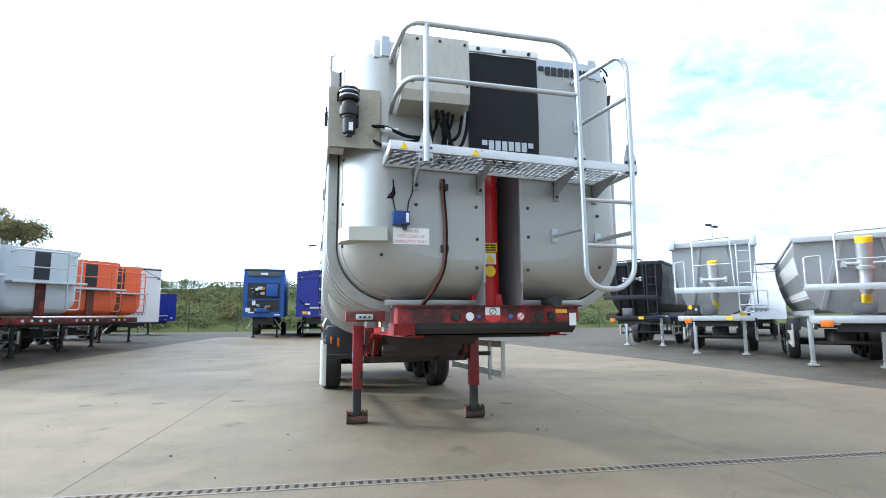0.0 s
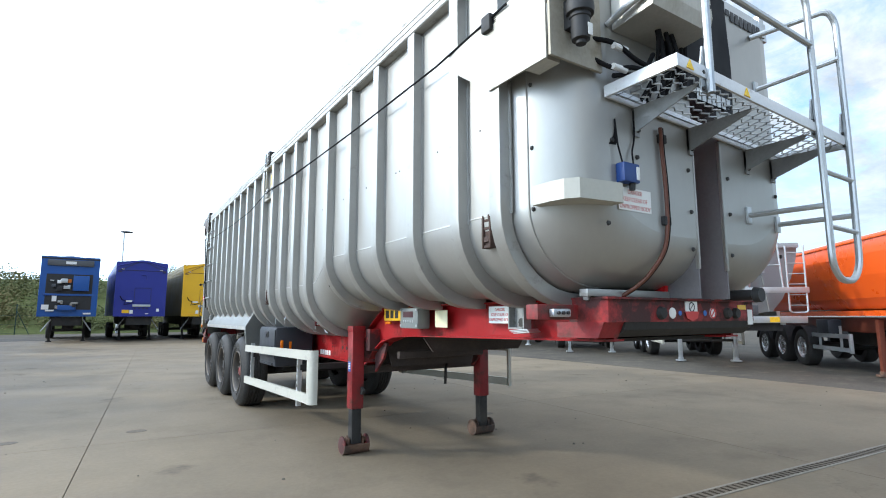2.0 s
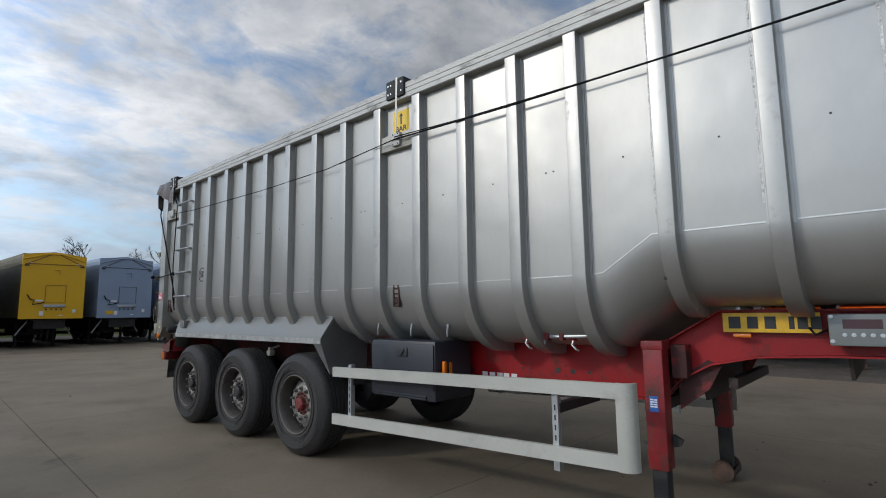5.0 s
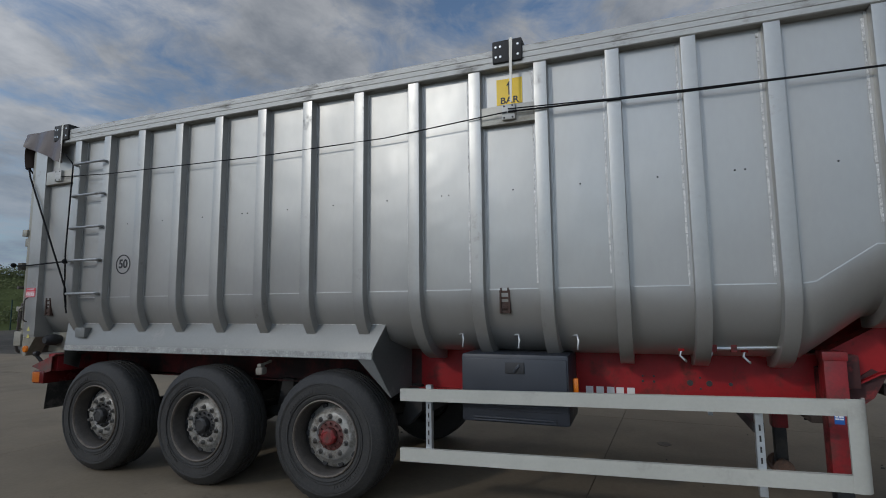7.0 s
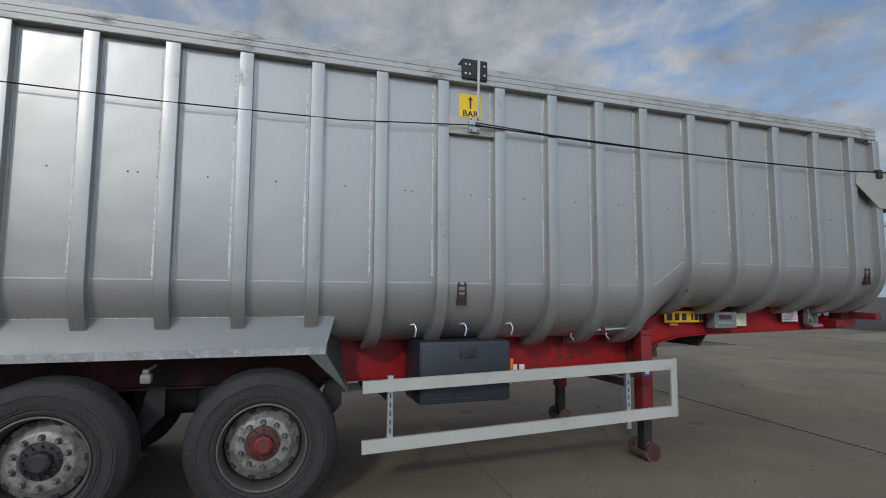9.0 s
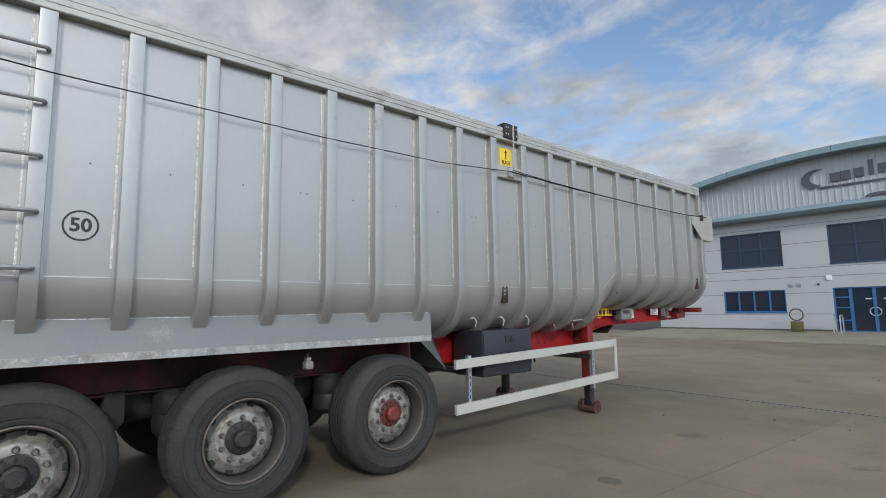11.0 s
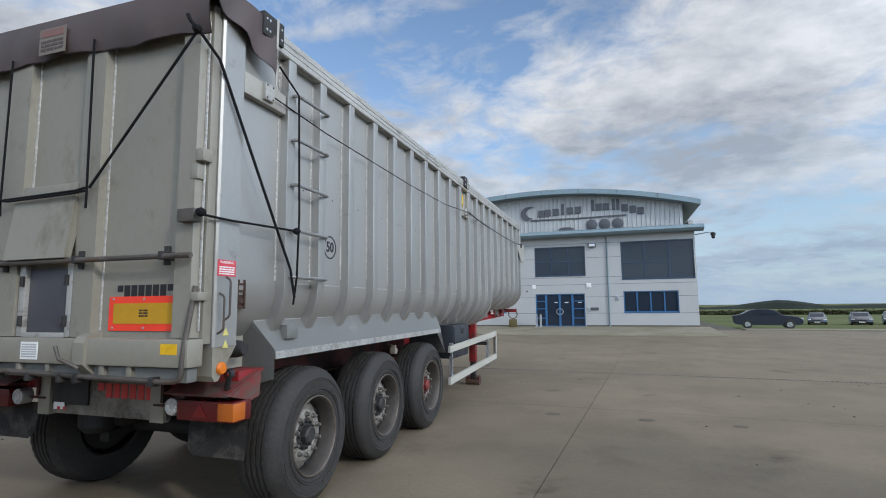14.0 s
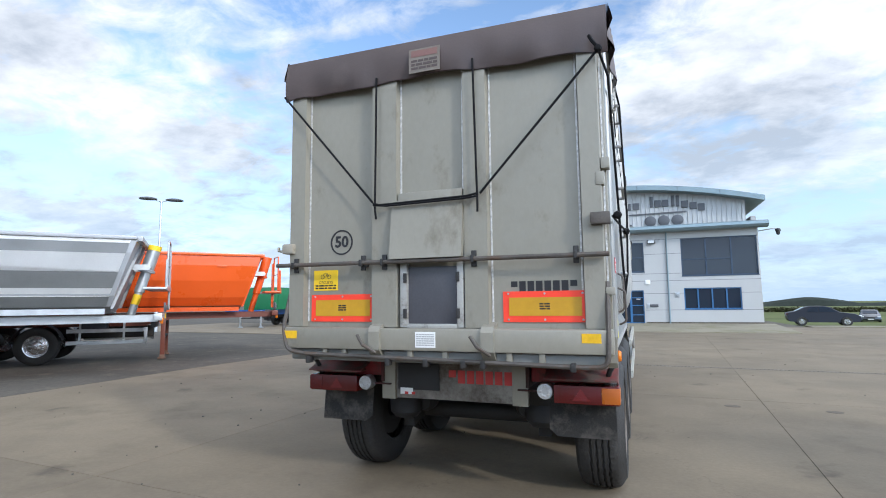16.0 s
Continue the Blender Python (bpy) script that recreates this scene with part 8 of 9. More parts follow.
def box_trailer(name, centre, yaw, front_mat, side_mat, label, group, gear=False, peak=True, lift=0.0, stretch=0.03):
    """Tall walking-floor trailer, nose towards -y."""
    root = thing(name, label, "trailer", (0, 0, 0), group=group)
    running_gear(root, (8.6, 9.95, 11.3), 2.7, DARK, DARK, 0.2, 13.4, 1.22, chrome=False, guard=False)
    bm = B()
    box(bm, -1.25, 1.25, 0.06, 13.6, 1.20, 4.12)
    body = part("body", bm, side_mat, root, smooth=False)
    for side in (-1, 1):
        for k in range(16):
            z = 1.30 + k * 0.175
            bm = B()
            box(bm, side * 1.25 - 0.012, side * 1.25 + 0.012, 0.1, 13.5, z, z + 0.15)
            part("plank", bm, side_mat, body, smooth=False)
    bm = B()
    if peak:
        prism(bm, [(-1.27, 1.15), (1.27, 1.15), (1.27, 4.08), (0.25, 4.22), (-0.25, 4.22), (-1.27, 4.08)], 0.0, 0.07, "y")
    else:
        box(bm, -1.27, 1.27, 0.0, 0.07, 1.15, 4.2, 0.02)
    face = part("front_wall", bm, front_mat, root, smooth=False)
    bm = B()
    box(bm, -1.28, 1.28, -0.02, 0.10, 4.06, 4.13, 0.01) if not peak else tube(bm, [(-1.25, -0.02, 3.86), (-0.30, -0.02, 4.14), (0.30, -0.02, 4.14), (1.25, -0.02, 3.86)], 0.03, 6)
    part("top_trim", bm, DARK if not peak else front_mat, face)
    bm = B()
    prism(bm, [(-1.25, 4.10), (0, 4.26), (1.25, 4.10)], 0.1, 13.6, "y")
    part("roof_sheet", bm, GALV, root, smooth=False)
    if not gear:
        bm = B()
        for q in ((-0.32, 0.50, 1.88, 1.892), (-0.32, 0.50, 2.69, 2.702), (-0.32, -0.308, 1.892, 2.69), (0.488, 0.50, 1.892, 2.69)):
            box(bm, q[0], q[1], -0.02, 0.01, q[2], q[3])
        part("hatch_outline", bm, INK if front_mat is not YELLOW_PAINT else BROWN_CH, face)
        bm = B()
        box(bm, -0.38, 0.50, -0.07, 0.0, 1.68, 1.80, 0.01)
        part("coupling_panel", bm, GALV, face)
        # folded sheet bars either side of the peak
        for s_ in ((-1.16, 3.62, -0.18, 4.12), (1.16, 3.62, 0.18, 4.12), (-1.16, 3.66, 1.16, 3.66)):
            bm = B()
            tube(bm, [(s_[0], -0.015, s_[1]), (s_[2], -0.015, s_[3])], 0.013, 6)
            part("sheet_bar", bm, BROWN_CH if front_mat is YELLOW_PAINT else INK, face)
        for s_ in (-1, 1):
            bm = B()
            box(bm, s_ * 1.10 - 0.09, s_ * 1.10 + 0.09, -0.05, 0.0, 3.56, 3.61, 0.01)
            part("bar_hinge", bm, DARK, face)
        for x in (-0.3, -0.1, 0.1, 0.3):
            bm = B()
            lathe(bm, [(0, -0.04), (0.035, -0.04), (0.035, 0), (0, 0)], (x + 0.05, 0.0, 1.58), "y", 10)
            part("coupling", bm, DARK, face)
        bm = B()
        tube(bm, [(-1.0, -0.03, 2.25), (-0.9, -0.06, 2.05), (-0.72, -0.07, 2.0), (-0.8, -0.07, 1.8), (-0.5, -0.06, 1.85), (-0.35, -0.04, 1.9)], 0.025, 6)
        part("hose", bm, CABLE, face)
        for x, z, w, h, m in ((-0.7, 1.42, 0.34, 0.18, YELLOW_PLATE), (-0.42, 1.40, 0.16, 0.20, WHITE), (-0.55, 1.98, 0.3, 0.08, WHITE), (0.88, 1.50, 0.14, 0.16, WHITE), (0.95, 3.72, 0.12, 0.05, WHITE), (-0.95, 3.72, 0.12, 0.05, WHITE), (0.35, 1.30, 0.16, 0.04, WHITE)):
            bm = B()
            plate(bm, x, -0.001, z, w, h, "-y", 0.006)
            part("label", bm, m, face)
        bm = B()
        tube(bm, fillet([(-0.02, -0.02, 3.42), (0.22, -0.05, 3.42), (0.22, -0.05, 3.18)], 0.05, 3), 0.025, 6)
        part("top_handle", bm, front_mat, face)
    else:
        # exposed machinery bay
        bm = B()
        box(bm, -1.0, 1.0, -0.02, 0.0, 1.50, 3.30)
        bay = part("machinery_bay", bm, BLACK, face, "open bay with engine and hoses")
        bm = B()
        box(bm, 0.15, 0.85, -0.22, -0.02, 2.45, 3.22, 0.02)
        part("control_cabinet", bm, front_mat, bay)
        bm = B()
        box(bm, -1.05, 1.05, -0.05, 0.0, 2.20, 2.30, 0.01)
        part("bay_rail", bm, front_mat, bay)
        rnd = random.Random(3)
        for k in range(16):
            bm = B()
            x, z = rnd.uniform(-0.9, 0.1), rnd.uniform(2.35, 3.0)
            if k > 9:
                x, z = rnd.uniform(-0.95, 0.3), rnd.uniform(1.55, 2.1)
            w, h = rnd.uniform(0.08, 0.3), rnd.uniform(0.05, 0.22)
            box(bm, x - w / 2, x + w / 2, -0.16 - rnd.random() * 0.1, -0.02, z - h / 2, z + h / 2, 0.015)
            part("engine_block", bm, rnd.choice((LOGO, GALV, DARK, DARK, RIM, WHITE)), bay)
        bm = B()
        box(bm, -1.0, 1.0, -0.10, 0.0, 3.72, 4.02, 0.02)
        part("ventilation_hood", bm, LOGO, face)
        bm = B()
        plate(bm, 0.0, -0.101, 3.88, 0.45, 0.14, "-y", 0.004)
        part("maker_panel", bm, WHITE, face)
        for x, z, w, h, m in ((-0.95, 1.62, 0.3, 0.24, WHITE), (-0.75, 1.45, 0.36, 0.08, WHITE), (0.85, 1.30, 0.34, 0.08, WHITE), (-0.6, 2.05, 0.2, 0.28, WHITE), (0.0, 2.95, 0.14, 0.18, ORANGE_LENS)):
            bm = B()
            plate(bm, x, -0.05, z, w, h, "-y", 0.01)
            part("label", bm, m, face)
        bm = B()
        box(bm, -0.45, 0.35, -0.2, 0.0, 1.45, 1.72, 0.03)
        part("sump_box", bm, front_mat, bay)
    # V struts under the nose
    bm = B()
    for side in (-1, 1):
        tube(bm, [(side * 1.1, 1.2, 0.62), (side * 0.62, 1.2, 1.12)], 0.035, 6)
    tube(bm, [(-0.62, 1.2, 1.1), (0.62, 1.2, 1.1)], 0.035, 6)
    part("nose_strut", bm, GALV, root)
    # high-set bodies: raise all above the axles
    if lift or stretch < 0:
        done = set()
        for o in root.children_recursive:
            if o.data and o.data.name not in done:
                done.add(o.data.name)
                for v in o.data.vertices:
                    if v.co.z > 1.05:
                        v.co.z = v.co.z + lift + stretch * (v.co.z - 1.05)
    root.matrix_world = Matrix.Translation(centre) @ pose(0, 0, 0, 0, 0, yaw)
    return root


FAR = "tall trailers at the far end"
box_trailer("box_trailer", (-4.88, 36.4, 0), 2, BLUE_MID, BLUE_MID, "mid blue trailer with an open machinery bay in its nose", FAR, gear=True, peak=False, lift=0.24)
box_trailer("box_trailer", (-1.58, 36.8, 0), 2, BLUE_DEEP, BLUE_DEEP, "deep blue walking-floor trailer with plain nose", FAR, lift=0.24)
box_trailer("box_trailer", (1.82, 37.1, 0), 2, YELLOW_PAINT, OLIVE_SIDE, "yellow nosed walking-floor trailer with brownish sides", FAR, lift=0.24)
box_trailer("box_trailer", (4.95, 37.2, 0), 2, SILVERBLUE, SILVERBLUE, "silver blue walking-floor trailer with planked sides", FAR, lift=0.24)
box_trailer("box_trailer", (8.1, 37.4, 0), 2, SILVERBLUE, SILVERBLUE, "silver blue trailer at the end of the row", FAR, lift=0.24)
box_trailer("box_trailer", (-11.2, 32.6, 0), YAW_L - 12, WHITE_PAINT, WHITE_PAINT, "white box trailer behind the orange tippers", "trailers in the facing row", peak=False)
box_trailer("box_trailer", (-13.6, 46.5, 0), YAW_L, BLUE_DEEP, BLUE_DEEP, "deep blue box trailer at the end of the row", "trailers in the facing row", peak=False, stretch=-0.28)
box_trailer("box_trailer", (21.5, 24.0, 0), YAW_R, WHITE_PAINT, WHITE_PAINT, "white box trailer behind the grey tippers", "trailers behind the tippers", peak=False)
box_trailer("box_trailer", (22.0, 31.5, 0), YAW_R, BLUE_DEEP, BLUE_DEEP, "deep blue trailer behind the black tipper", "trailers behind the tippers", peak=False)

# ---- gear on the trailer's nose ----
FY = 4.58
# rubber flap over the channel
bm = B()
rows = []
for j in range(7):
    z = 3.47 - 0.80 * j / 6
    rows.append([(-0.245 + 0.585 * i / 8, FY - 0.018 - 0.006 * math.sin(i * 1.3 + j), z) for i in range(9)])
loft(bm, rows, closed=False)
bmesh.ops.solidify(bm, geom=bm.faces[:], thickness=0.008)
nose_flap = part("nose_flap", bm, FLAP, trailer, "dark rubber flap over the ram channel")
bm = B()
box(bm, -0.25, 0.345, FY - 0.04, FY - 0.015, 3.475, 3.53, 0.004)
clamp = part("flap_clamp", bm, WHITE, nose_flap, "pale clamp strip with bolts")
for x in (-0.17, 0.05, 0.26):
    bm = B()
    lathe(bm, [(0, -0.012), (0.014, -0.01), (0.016, 0), (0, 0)], (x, FY - 0.04, 3.50), "y", 10)
    part("clamp_bolt", bm, HUB_DARK, clamp)
maker_mark(nose_flap, 0.07, FY - 0.028, 2.715, 0.44, 0.075, "-y", GALV)
maker_mark(trailer, 0.585, FY - 0.005, 3.395, 0.46, 0.072, "-y", INK)
# stainless valve box, with sloping underside
bm = B()
prism(bm, [(4.575, 3.46), (4.33, 3.435), (4.305, 3.00), (4.325, 2.925), (4.575, 2.90)], -0.82, -0.31, "x")
vbox = part("valve_box", bm, STAIN, trailer, "stained stainless steel box with rust marks", smooth=False)
bm = B()
for x, z in ((-0.70, 3.40), (-0.53, 3.40), (-0.34, 3.39), (-0.33, 3.06), (-0.74, 3.06)):
    lathe(bm, [(0, -0.01), (0.011, -0.008), (0.012, 0), (0, 0)], (x, 4.310 + (z - 3.06) * 0.057, z), "y", 8)
part("box_bolt", bm, HUB_DARK, vbox)
# hoses under the box
bm = B()
for pts in ([(-0.50, 4.45, 2.97), (-0.46, 4.42, 2.75), (-0.40, 4.45, 2.62), (-0.33, 4.48, 2.66), (-0.28, 4.5, 2.80), (-0.27, 4.5, 2.95)],
            [(-0.55, 4.45, 2.97), (-0.50, 4.44, 2.80), (-0.42, 4.46, 2.68), (-0.35, 4.48, 2.74), (-0.31, 4.5, 2.95)],
            [(-0.60, 4.45, 2.96), (-0.57, 4.44, 2.72), (-0.56, 4.48, 2.52)],
            [(-1.02, 4.58, 2.80), (-0.90, 4.50, 2.78), (-0.75, 4.48, 2.70), (-0.60, 4.50, 2.72), (-0.55, 4.52, 2.6)],
            [(-1.0, 4.58, 2.70), (-0.92, 4.50, 2.62), (-0.80, 4.48, 2.66), (-0.66, 4.5, 2.68), (-0.58, 4.5, 2.80)],
            [(-0.90, 4.52, 2.60), (-0.78, 4.5, 2.63), (-0.66, 4.52, 2.66)]):
    smooth_pts = fillet(pts, 0.08, 4)
    bm2 = B()
    tube(bm2, smooth_pts, 0.013, 8)
    part("hydraulic_hose", bm2, CABLE, trailer, "black hydraulic hose")
rnd_h = random.Random(8)
for k in range(6):
    x0 = -0.59 + 0.042 * k
    mid = x0 + rnd_h.uniform(-0.05, 0.07)
    bm2 = B()
    tube(bm2, fillet([(x0, 4.47 + 0.02 * (k % 3), 2.98), (mid, 4.44 + 0.03 * (k % 4), 2.84), (mid + rnd_h.uniform(-0.06, 0.06), 4.50, 2.70), (x0 + rnd_h.uniform(-0.05, 0.05), 4.56, 2.54)], 0.06, 4), 0.011, 6)
    part("hydraulic_hose", bm2, CABLE, trailer, "black hydraulic hose")
bm.free()
for at in ((-0.86, 4.50, 2.755), (-0.88, 4.495, 2.635)):
    bm = B()
    lathe(bm, [(0, -0.05), (0.017, -0.05), (0.017, 0.05), (0, 0.05)], at, "x", 10)
    part("hose_sleeve", bm, WHITE, trailer)
# roller motor on its stained mounting plates
bm = B()
prism(bm, [(4.575, 2.61), (4.575, 3.075), (4.87, 3.045), (5.36, 2.99), (5.39, 2.87), (5.03, 2.61)], -1.318, -1.307, "x")
mount = part("motor_mount", bm, STAIN_MID, trailer, "weathered plate carrying the sheet roller motor", smooth=False)
bm = B()
prism(bm, [(-1.307, 4.555), (-0.94, 4.555), (-0.94, 4.570), (-1.307, 4.570)], 2.62, 3.075, "z")
part("front_plate", bm, STAIN_DARK, mount, "brown tarnished front plate", smooth=False)
bm = B()
box(bm, -1.307, -1.24, 4.60, 5.0, 2.95, 3.0)
part("mount_gusset", bm, STAIN, mount)
bm = B()
box(bm, -1.307, -1.20, 4.60, 4.75, 2.62, 2.66)
part("mount_gusset", bm, STAIN, mount)
bm = B()
lathe(bm, [(0, 2.676), (0.0255, 2.676), (0.0255, 2.693), (0.0442, 2.6972), (0.04675, 2.7185), (0.04675, 2.8035), (0.0527, 2.8078), (0.0527, 2.8248), (0.068, 2.829), (0.0714, 2.8545), (0.068, 2.8927), (0.0527, 2.897), (0.0527, 2.9268), (0.034, 2.931), (0.034, 2.9565), (0, 2.9565)], (-1.172, 4.485, 0), "z", 18)
motor = part("roller_motor", bm, BLACK, trailer, "black electric sheet roller motor")
bm = B()
for z in (2.9565, 2.9905, 3.0245):
    lathe(bm, [(0, z - 0.012), (0.064, z - 0.012), (0.075, z), (0.064, z + 0.012), (0, z + 0.012)], (-1.172, 4.485, 0), "z", 18)
part("cord_drum", bm, HUB_DARK, motor)
for z in (2.9735, 3.0075):
    bm = B()
    lathe(bm, [(0.06, z - 0.004), (0.0715, z - 0.004), (0.0715, z + 0.004), (0.06, z + 0.004)], (-1.172, 4.485, 0), "z", 18)
    part("drum_disc", bm, GALV, motor)
bm = B()
box(bm, -1.21, -1.10, 4.50, 4.60, 2.7695, 2.9225, 0.006)
part("motor_bracket", bm, DARK, motor)
bm = B()
plate(bm, -1.16, 4.436, 2.7355, 0.03, 0.06, "-y", 0.003)
part("motor_label", bm, WHITE, motor)
bm = B()
box(bm, -1.345, -1.295, 4.98, 5.06, 2.95, 3.05, 0.012)
part("cord_guide", bm, DARK, trailer)
for dz in (0.0, 0.025, -0.02):
    bm = B()
    tube(bm, [(-1.245, 4.50, 2.99 + dz), (-1.32, 5.02, 3.0 + dz * 0.4)], 0.008, 6)
    part("drum_cord", bm, CABLE, trailer)
# walkway: edge frame, gripping slats, gussets, a little lower towards the ladder
def droop(bm):
    for v in bm.verts:
        v.co.z -= 0.031 * v.co.x
    return bm


bm = B()
for ya, yb in ((4.155, 4.17), (4.557, 4.572)):
    box(bm, -0.915, 0.945, ya, yb, 2.470, 2.532, 0.003)
for x in (-0.915, 0.93):
    box(bm, x, x + 0.015, 4.17, 4.557, 2.470, 2.532, 0.003)
walk_way = part("walkway", droop(bm), PLANK_ALU, trailer, "aluminium walkway across the nose with open grip planks")
nx_, ny_ = 24, 6
for i in range(nx_):
    for j in range(ny_):
        x = -0.900 + 1.83 * (i + 0.5) / nx_
        y = 4.172 + 0.383 * (j + 0.5) / ny_
        bm = B()
        w, dd = 0.0385, 0.0315
        sh = 0.019 if j % 2 else -0.019
        vs = [(x - w + sh, y, 2.472), (x + sh, y - dd, 2.496), (x + w + sh, y, 2.514), (x + sh, y + dd, 2.488)]
        bm.faces.new([bm.verts.new(v) for v in vs])
        bmesh.ops.solidify(bm, geom=bm.faces[:], thickness=0.006)
        part("grip_slat", droop(bm), DULL_PLATE, walk_way, smooth=False)
# zigzag bars between the slats
for j in range(ny_ + 1):
    y = 4.172 + 0.383 * j / ny_
    bm = B()
    tube(bm, [(-0.900 + 1.83 * k / 48, y + (0.012 if k % 2 else -0.012) * (0 if j in (0, ny_) else 1), 2.502) for k in range(49)], 0.0045, 5)
    part("grip_bar", droop(bm), GALV, walk_way, smooth=False)
for x in (-0.68, -0.18, 0.46, 0.80):
    bm = B()
    prism(bm, [(4.20, 2.468), (4.576, 2.468), (4.576, 2.335), (4.55, 2.335), (4.22, 2.445)], x - 0.004, x + 0.004, "x")
    box(bm, x - 0.004, x + 0.035, 4.564, 4.577, 2.310, 2.46)
    g_ = part("walkway_gusset", droop(bm), DULL_PLATE, walk_way)
    bm = B()
    lathe(bm, [(0, -0.012), (0.012, -0.01), (0.013, 0), (0, 0)], (x + 0.02, 4.564, 2.345), "y", 8)
    part("gusset_bolt", droop(bm), HUB_DARK, g_)
for x in (-0.82, -0.32):
    bm = B()
    prism(bm, [(x - 0.028, 2.478), (x + 0.028, 2.478), (x, 2.525)], 4.150, 4.154, "y")
    part("hazard_triangle", droop(bm), YELLOW, walk_way, "yellow hazard triangle sticker")
# handrails and ladder in one family of tubes
YR = 4.145
bm = B()
tube(bm, fillet([(-0.86, 4.575, 3.33), (-0.85, 4.45, 3.36), (-0.80, YR, 3.415), (0.34, YR, 3.405), (0.465, YR, 3.30), (0.475, YR, 2.44), (0.48, YR, 1.66), (0.57, YR, 1.575), (0.76, YR, 1.575), (0.865, YR, 1.68), (0.89, YR, 2.5), (0.885, YR, 3.28), (0.83, YR + 0.02, 3.36), (0.78, 4.35, 3.35), (0.66, 4.575, 3.31)], 0.10, 5), 0.0195, 10)
handrail = part("handrail", bm, GALV, walk_way, "tubular aluminium handrail running into the ladder")
bm = B()
tube(bm, fillet([(-0.86, 4.575, 2.92), (-0.85, 4.42, 2.98), (-0.80, YR, 3.01), (0.47, YR, 3.0)], 0.10, 5), 0.018, 10)
part("mid_rail", bm, GALV, handrail)
bm = B()
tube(bm, [(-0.67, YR, 2.42), (-0.67, YR, 3.41)], 0.0195, 10)
part("rail_post", bm, GALV, handrail)
for x in (-0.67, 0.475, 0.89):
    bm = B()
    prism(bm, [(x - 0.05, 2.42), (x + 0.05, 2.42), (x + 0.05, 2.54), (x + 0.02, 2.66), (x - 0.02, 2.66), (x - 0.05, 2.54)], YR + 0.018, YR + 0.026, "y")
    pl = part("post_plate", bm, GALV, handrail)
    for dx in (-0.035, 0.035):
        for dz in (2.44, 2.52):
            bm = B()
            lathe(bm, [(0, -0.012), (0.010, -0.01), (0.011, 0), (0, 0)], (x + dx, YR + 0.018, dz), "y", 8)
            part("plate_bolt", bm, HUB_DARK, pl)
for z in (2.215, 1.885):
    bm = B()
    tube(bm, [(0.48, YR, z), (0.88, YR, z - 0.005)], 0.015, 8)
    part("ladder_rung", bm, GALV, handrail)
for (a, b) in (((0.885, YR, 3.03), (0.68, 4.575, 2.93)), ((0.48, YR, 2.01), (0.45, 4.575, 2.015)), ((0.88, YR, 1.99), (0.83, 4.577, 1.99))):
    bm = B()
    tube(bm, [a, b], 0.017, 8)
    box(bm, b[0] - 0.025, b[0] + 0.025, b[1] - 0.012, b[1] + 0.004, b[2] - 0.055, b[2] + 0.055, 0.003)
    part("ladder_brace", bm, GALV, handrail)
# bolts on the nose
for x, z in ((-0.916, 1.835), (-0.19, 1.75), (-0.185, 1.97), (-0.19, 2.22), (0.235, 2.23), (0.235, 2.0), (0.225, 1.74), (0.84, 2.19), (0.84, 1.99), (0.84, 1.77), (-0.86, 2.28), (-0.66, 2.22)):
    bm = B()
    lathe(bm, [(0, -0.012), (0.010, -0.011), (0.014, 0.0), (0, 0.0)], (x, FY, z), "y", 8)
    part("nose_bolt", bm, HUB_DARK, trailer)
for z in (1.921, 2.25, 2.6):
    bm = B()
    lathe(bm, [(0, -0.012), (0.010, -0.011), (0.014, 0.0), (0, 0.0)], (-1.186, 4.835, z), "y", 8)
    part("nose_bolt", bm, HUB_DARK, trailer)
# notice, junction box, cable tears
bm = B()
plate(bm, -0.697, FY - 0.001, 1.978, 0.270, 0.122, "-y", 0.003)
nose_sign = part("danger_notice", bm, WHITE, trailer, "faded white notice in red letters about the unpropped body")
PINK = flat_mat("faded_red_ink", (0.55, 0.22, 0.20), 0.6)
for k, w in enumerate(("DANGER", "KEEP CLEAR OF", "UNPROPPED BODY")):
    part("danger_words", text_bm(w, 0.024, (-0.697, FY - 0.0045, 2.016 - k * 0.040), "-y", 0.0008, 0.88), PINK, nose_sign)
bm = B()
box(bm, -0.84, -0.715, 4.525, 4.580, 2.055, 2.158, 0.008)
jb = part("junction_box", bm, BLUE_BOX, trailer, "blue plastic junction box")
bm = B()
box(bm, -0.745, -0.722, 4.519, 4.526, 2.07, 2.14, 0.003)
part("box_plug", bm, WHITE, jb)
bm = B()
lathe(bm, [(0, 2.02), (0.015, 2.02), (0.018, 2.055), (0, 2.055)], (-0.75, 4.55, 0), "z", 8)
part("cable_gland", bm, BLACK, jb)
bm = B()
tube(bm, fillet([(-0.82, 4.55, 2.158), (-0.84, 4.56, 2.26), (-0.83, 4.57, 2.30), (-0.835, 4.575, 2.40)], 0.03, 3), 0.005, 6)
tube(bm, fillet([(-0.73, 4.55, 2.155), (-0.72, 4.565, 2.24), (-0.69, 4.57, 2.30), (-0.68, 4.57, 2.42)], 0.03, 3), 0.005, 6)
prism(bm, [(-0.885, 2.255), (-0.83, 2.26), (-0.815, 2.30), (-0.83, 2.38), (-0.845, 2.31)], FY - 0.004, FY - 0.001, "y")
part("torn_cable", bm, CABLE, trailer, "loose black cable ends and torn sealant")
bm = B()
pth = fillet([(-0.465, 4.56, 2.42), (-0.465, 4.56, 2.30), (-0.445, 4.56, 2.10), (-0.445, 4.56, 1.86), (-0.46, 4.575, 1.72), (-0.53, 4.66, 1.56), (-0.58, 4.80, 1.47)], 0.1, 5)
tube(bm, pth, 0.011, 8)
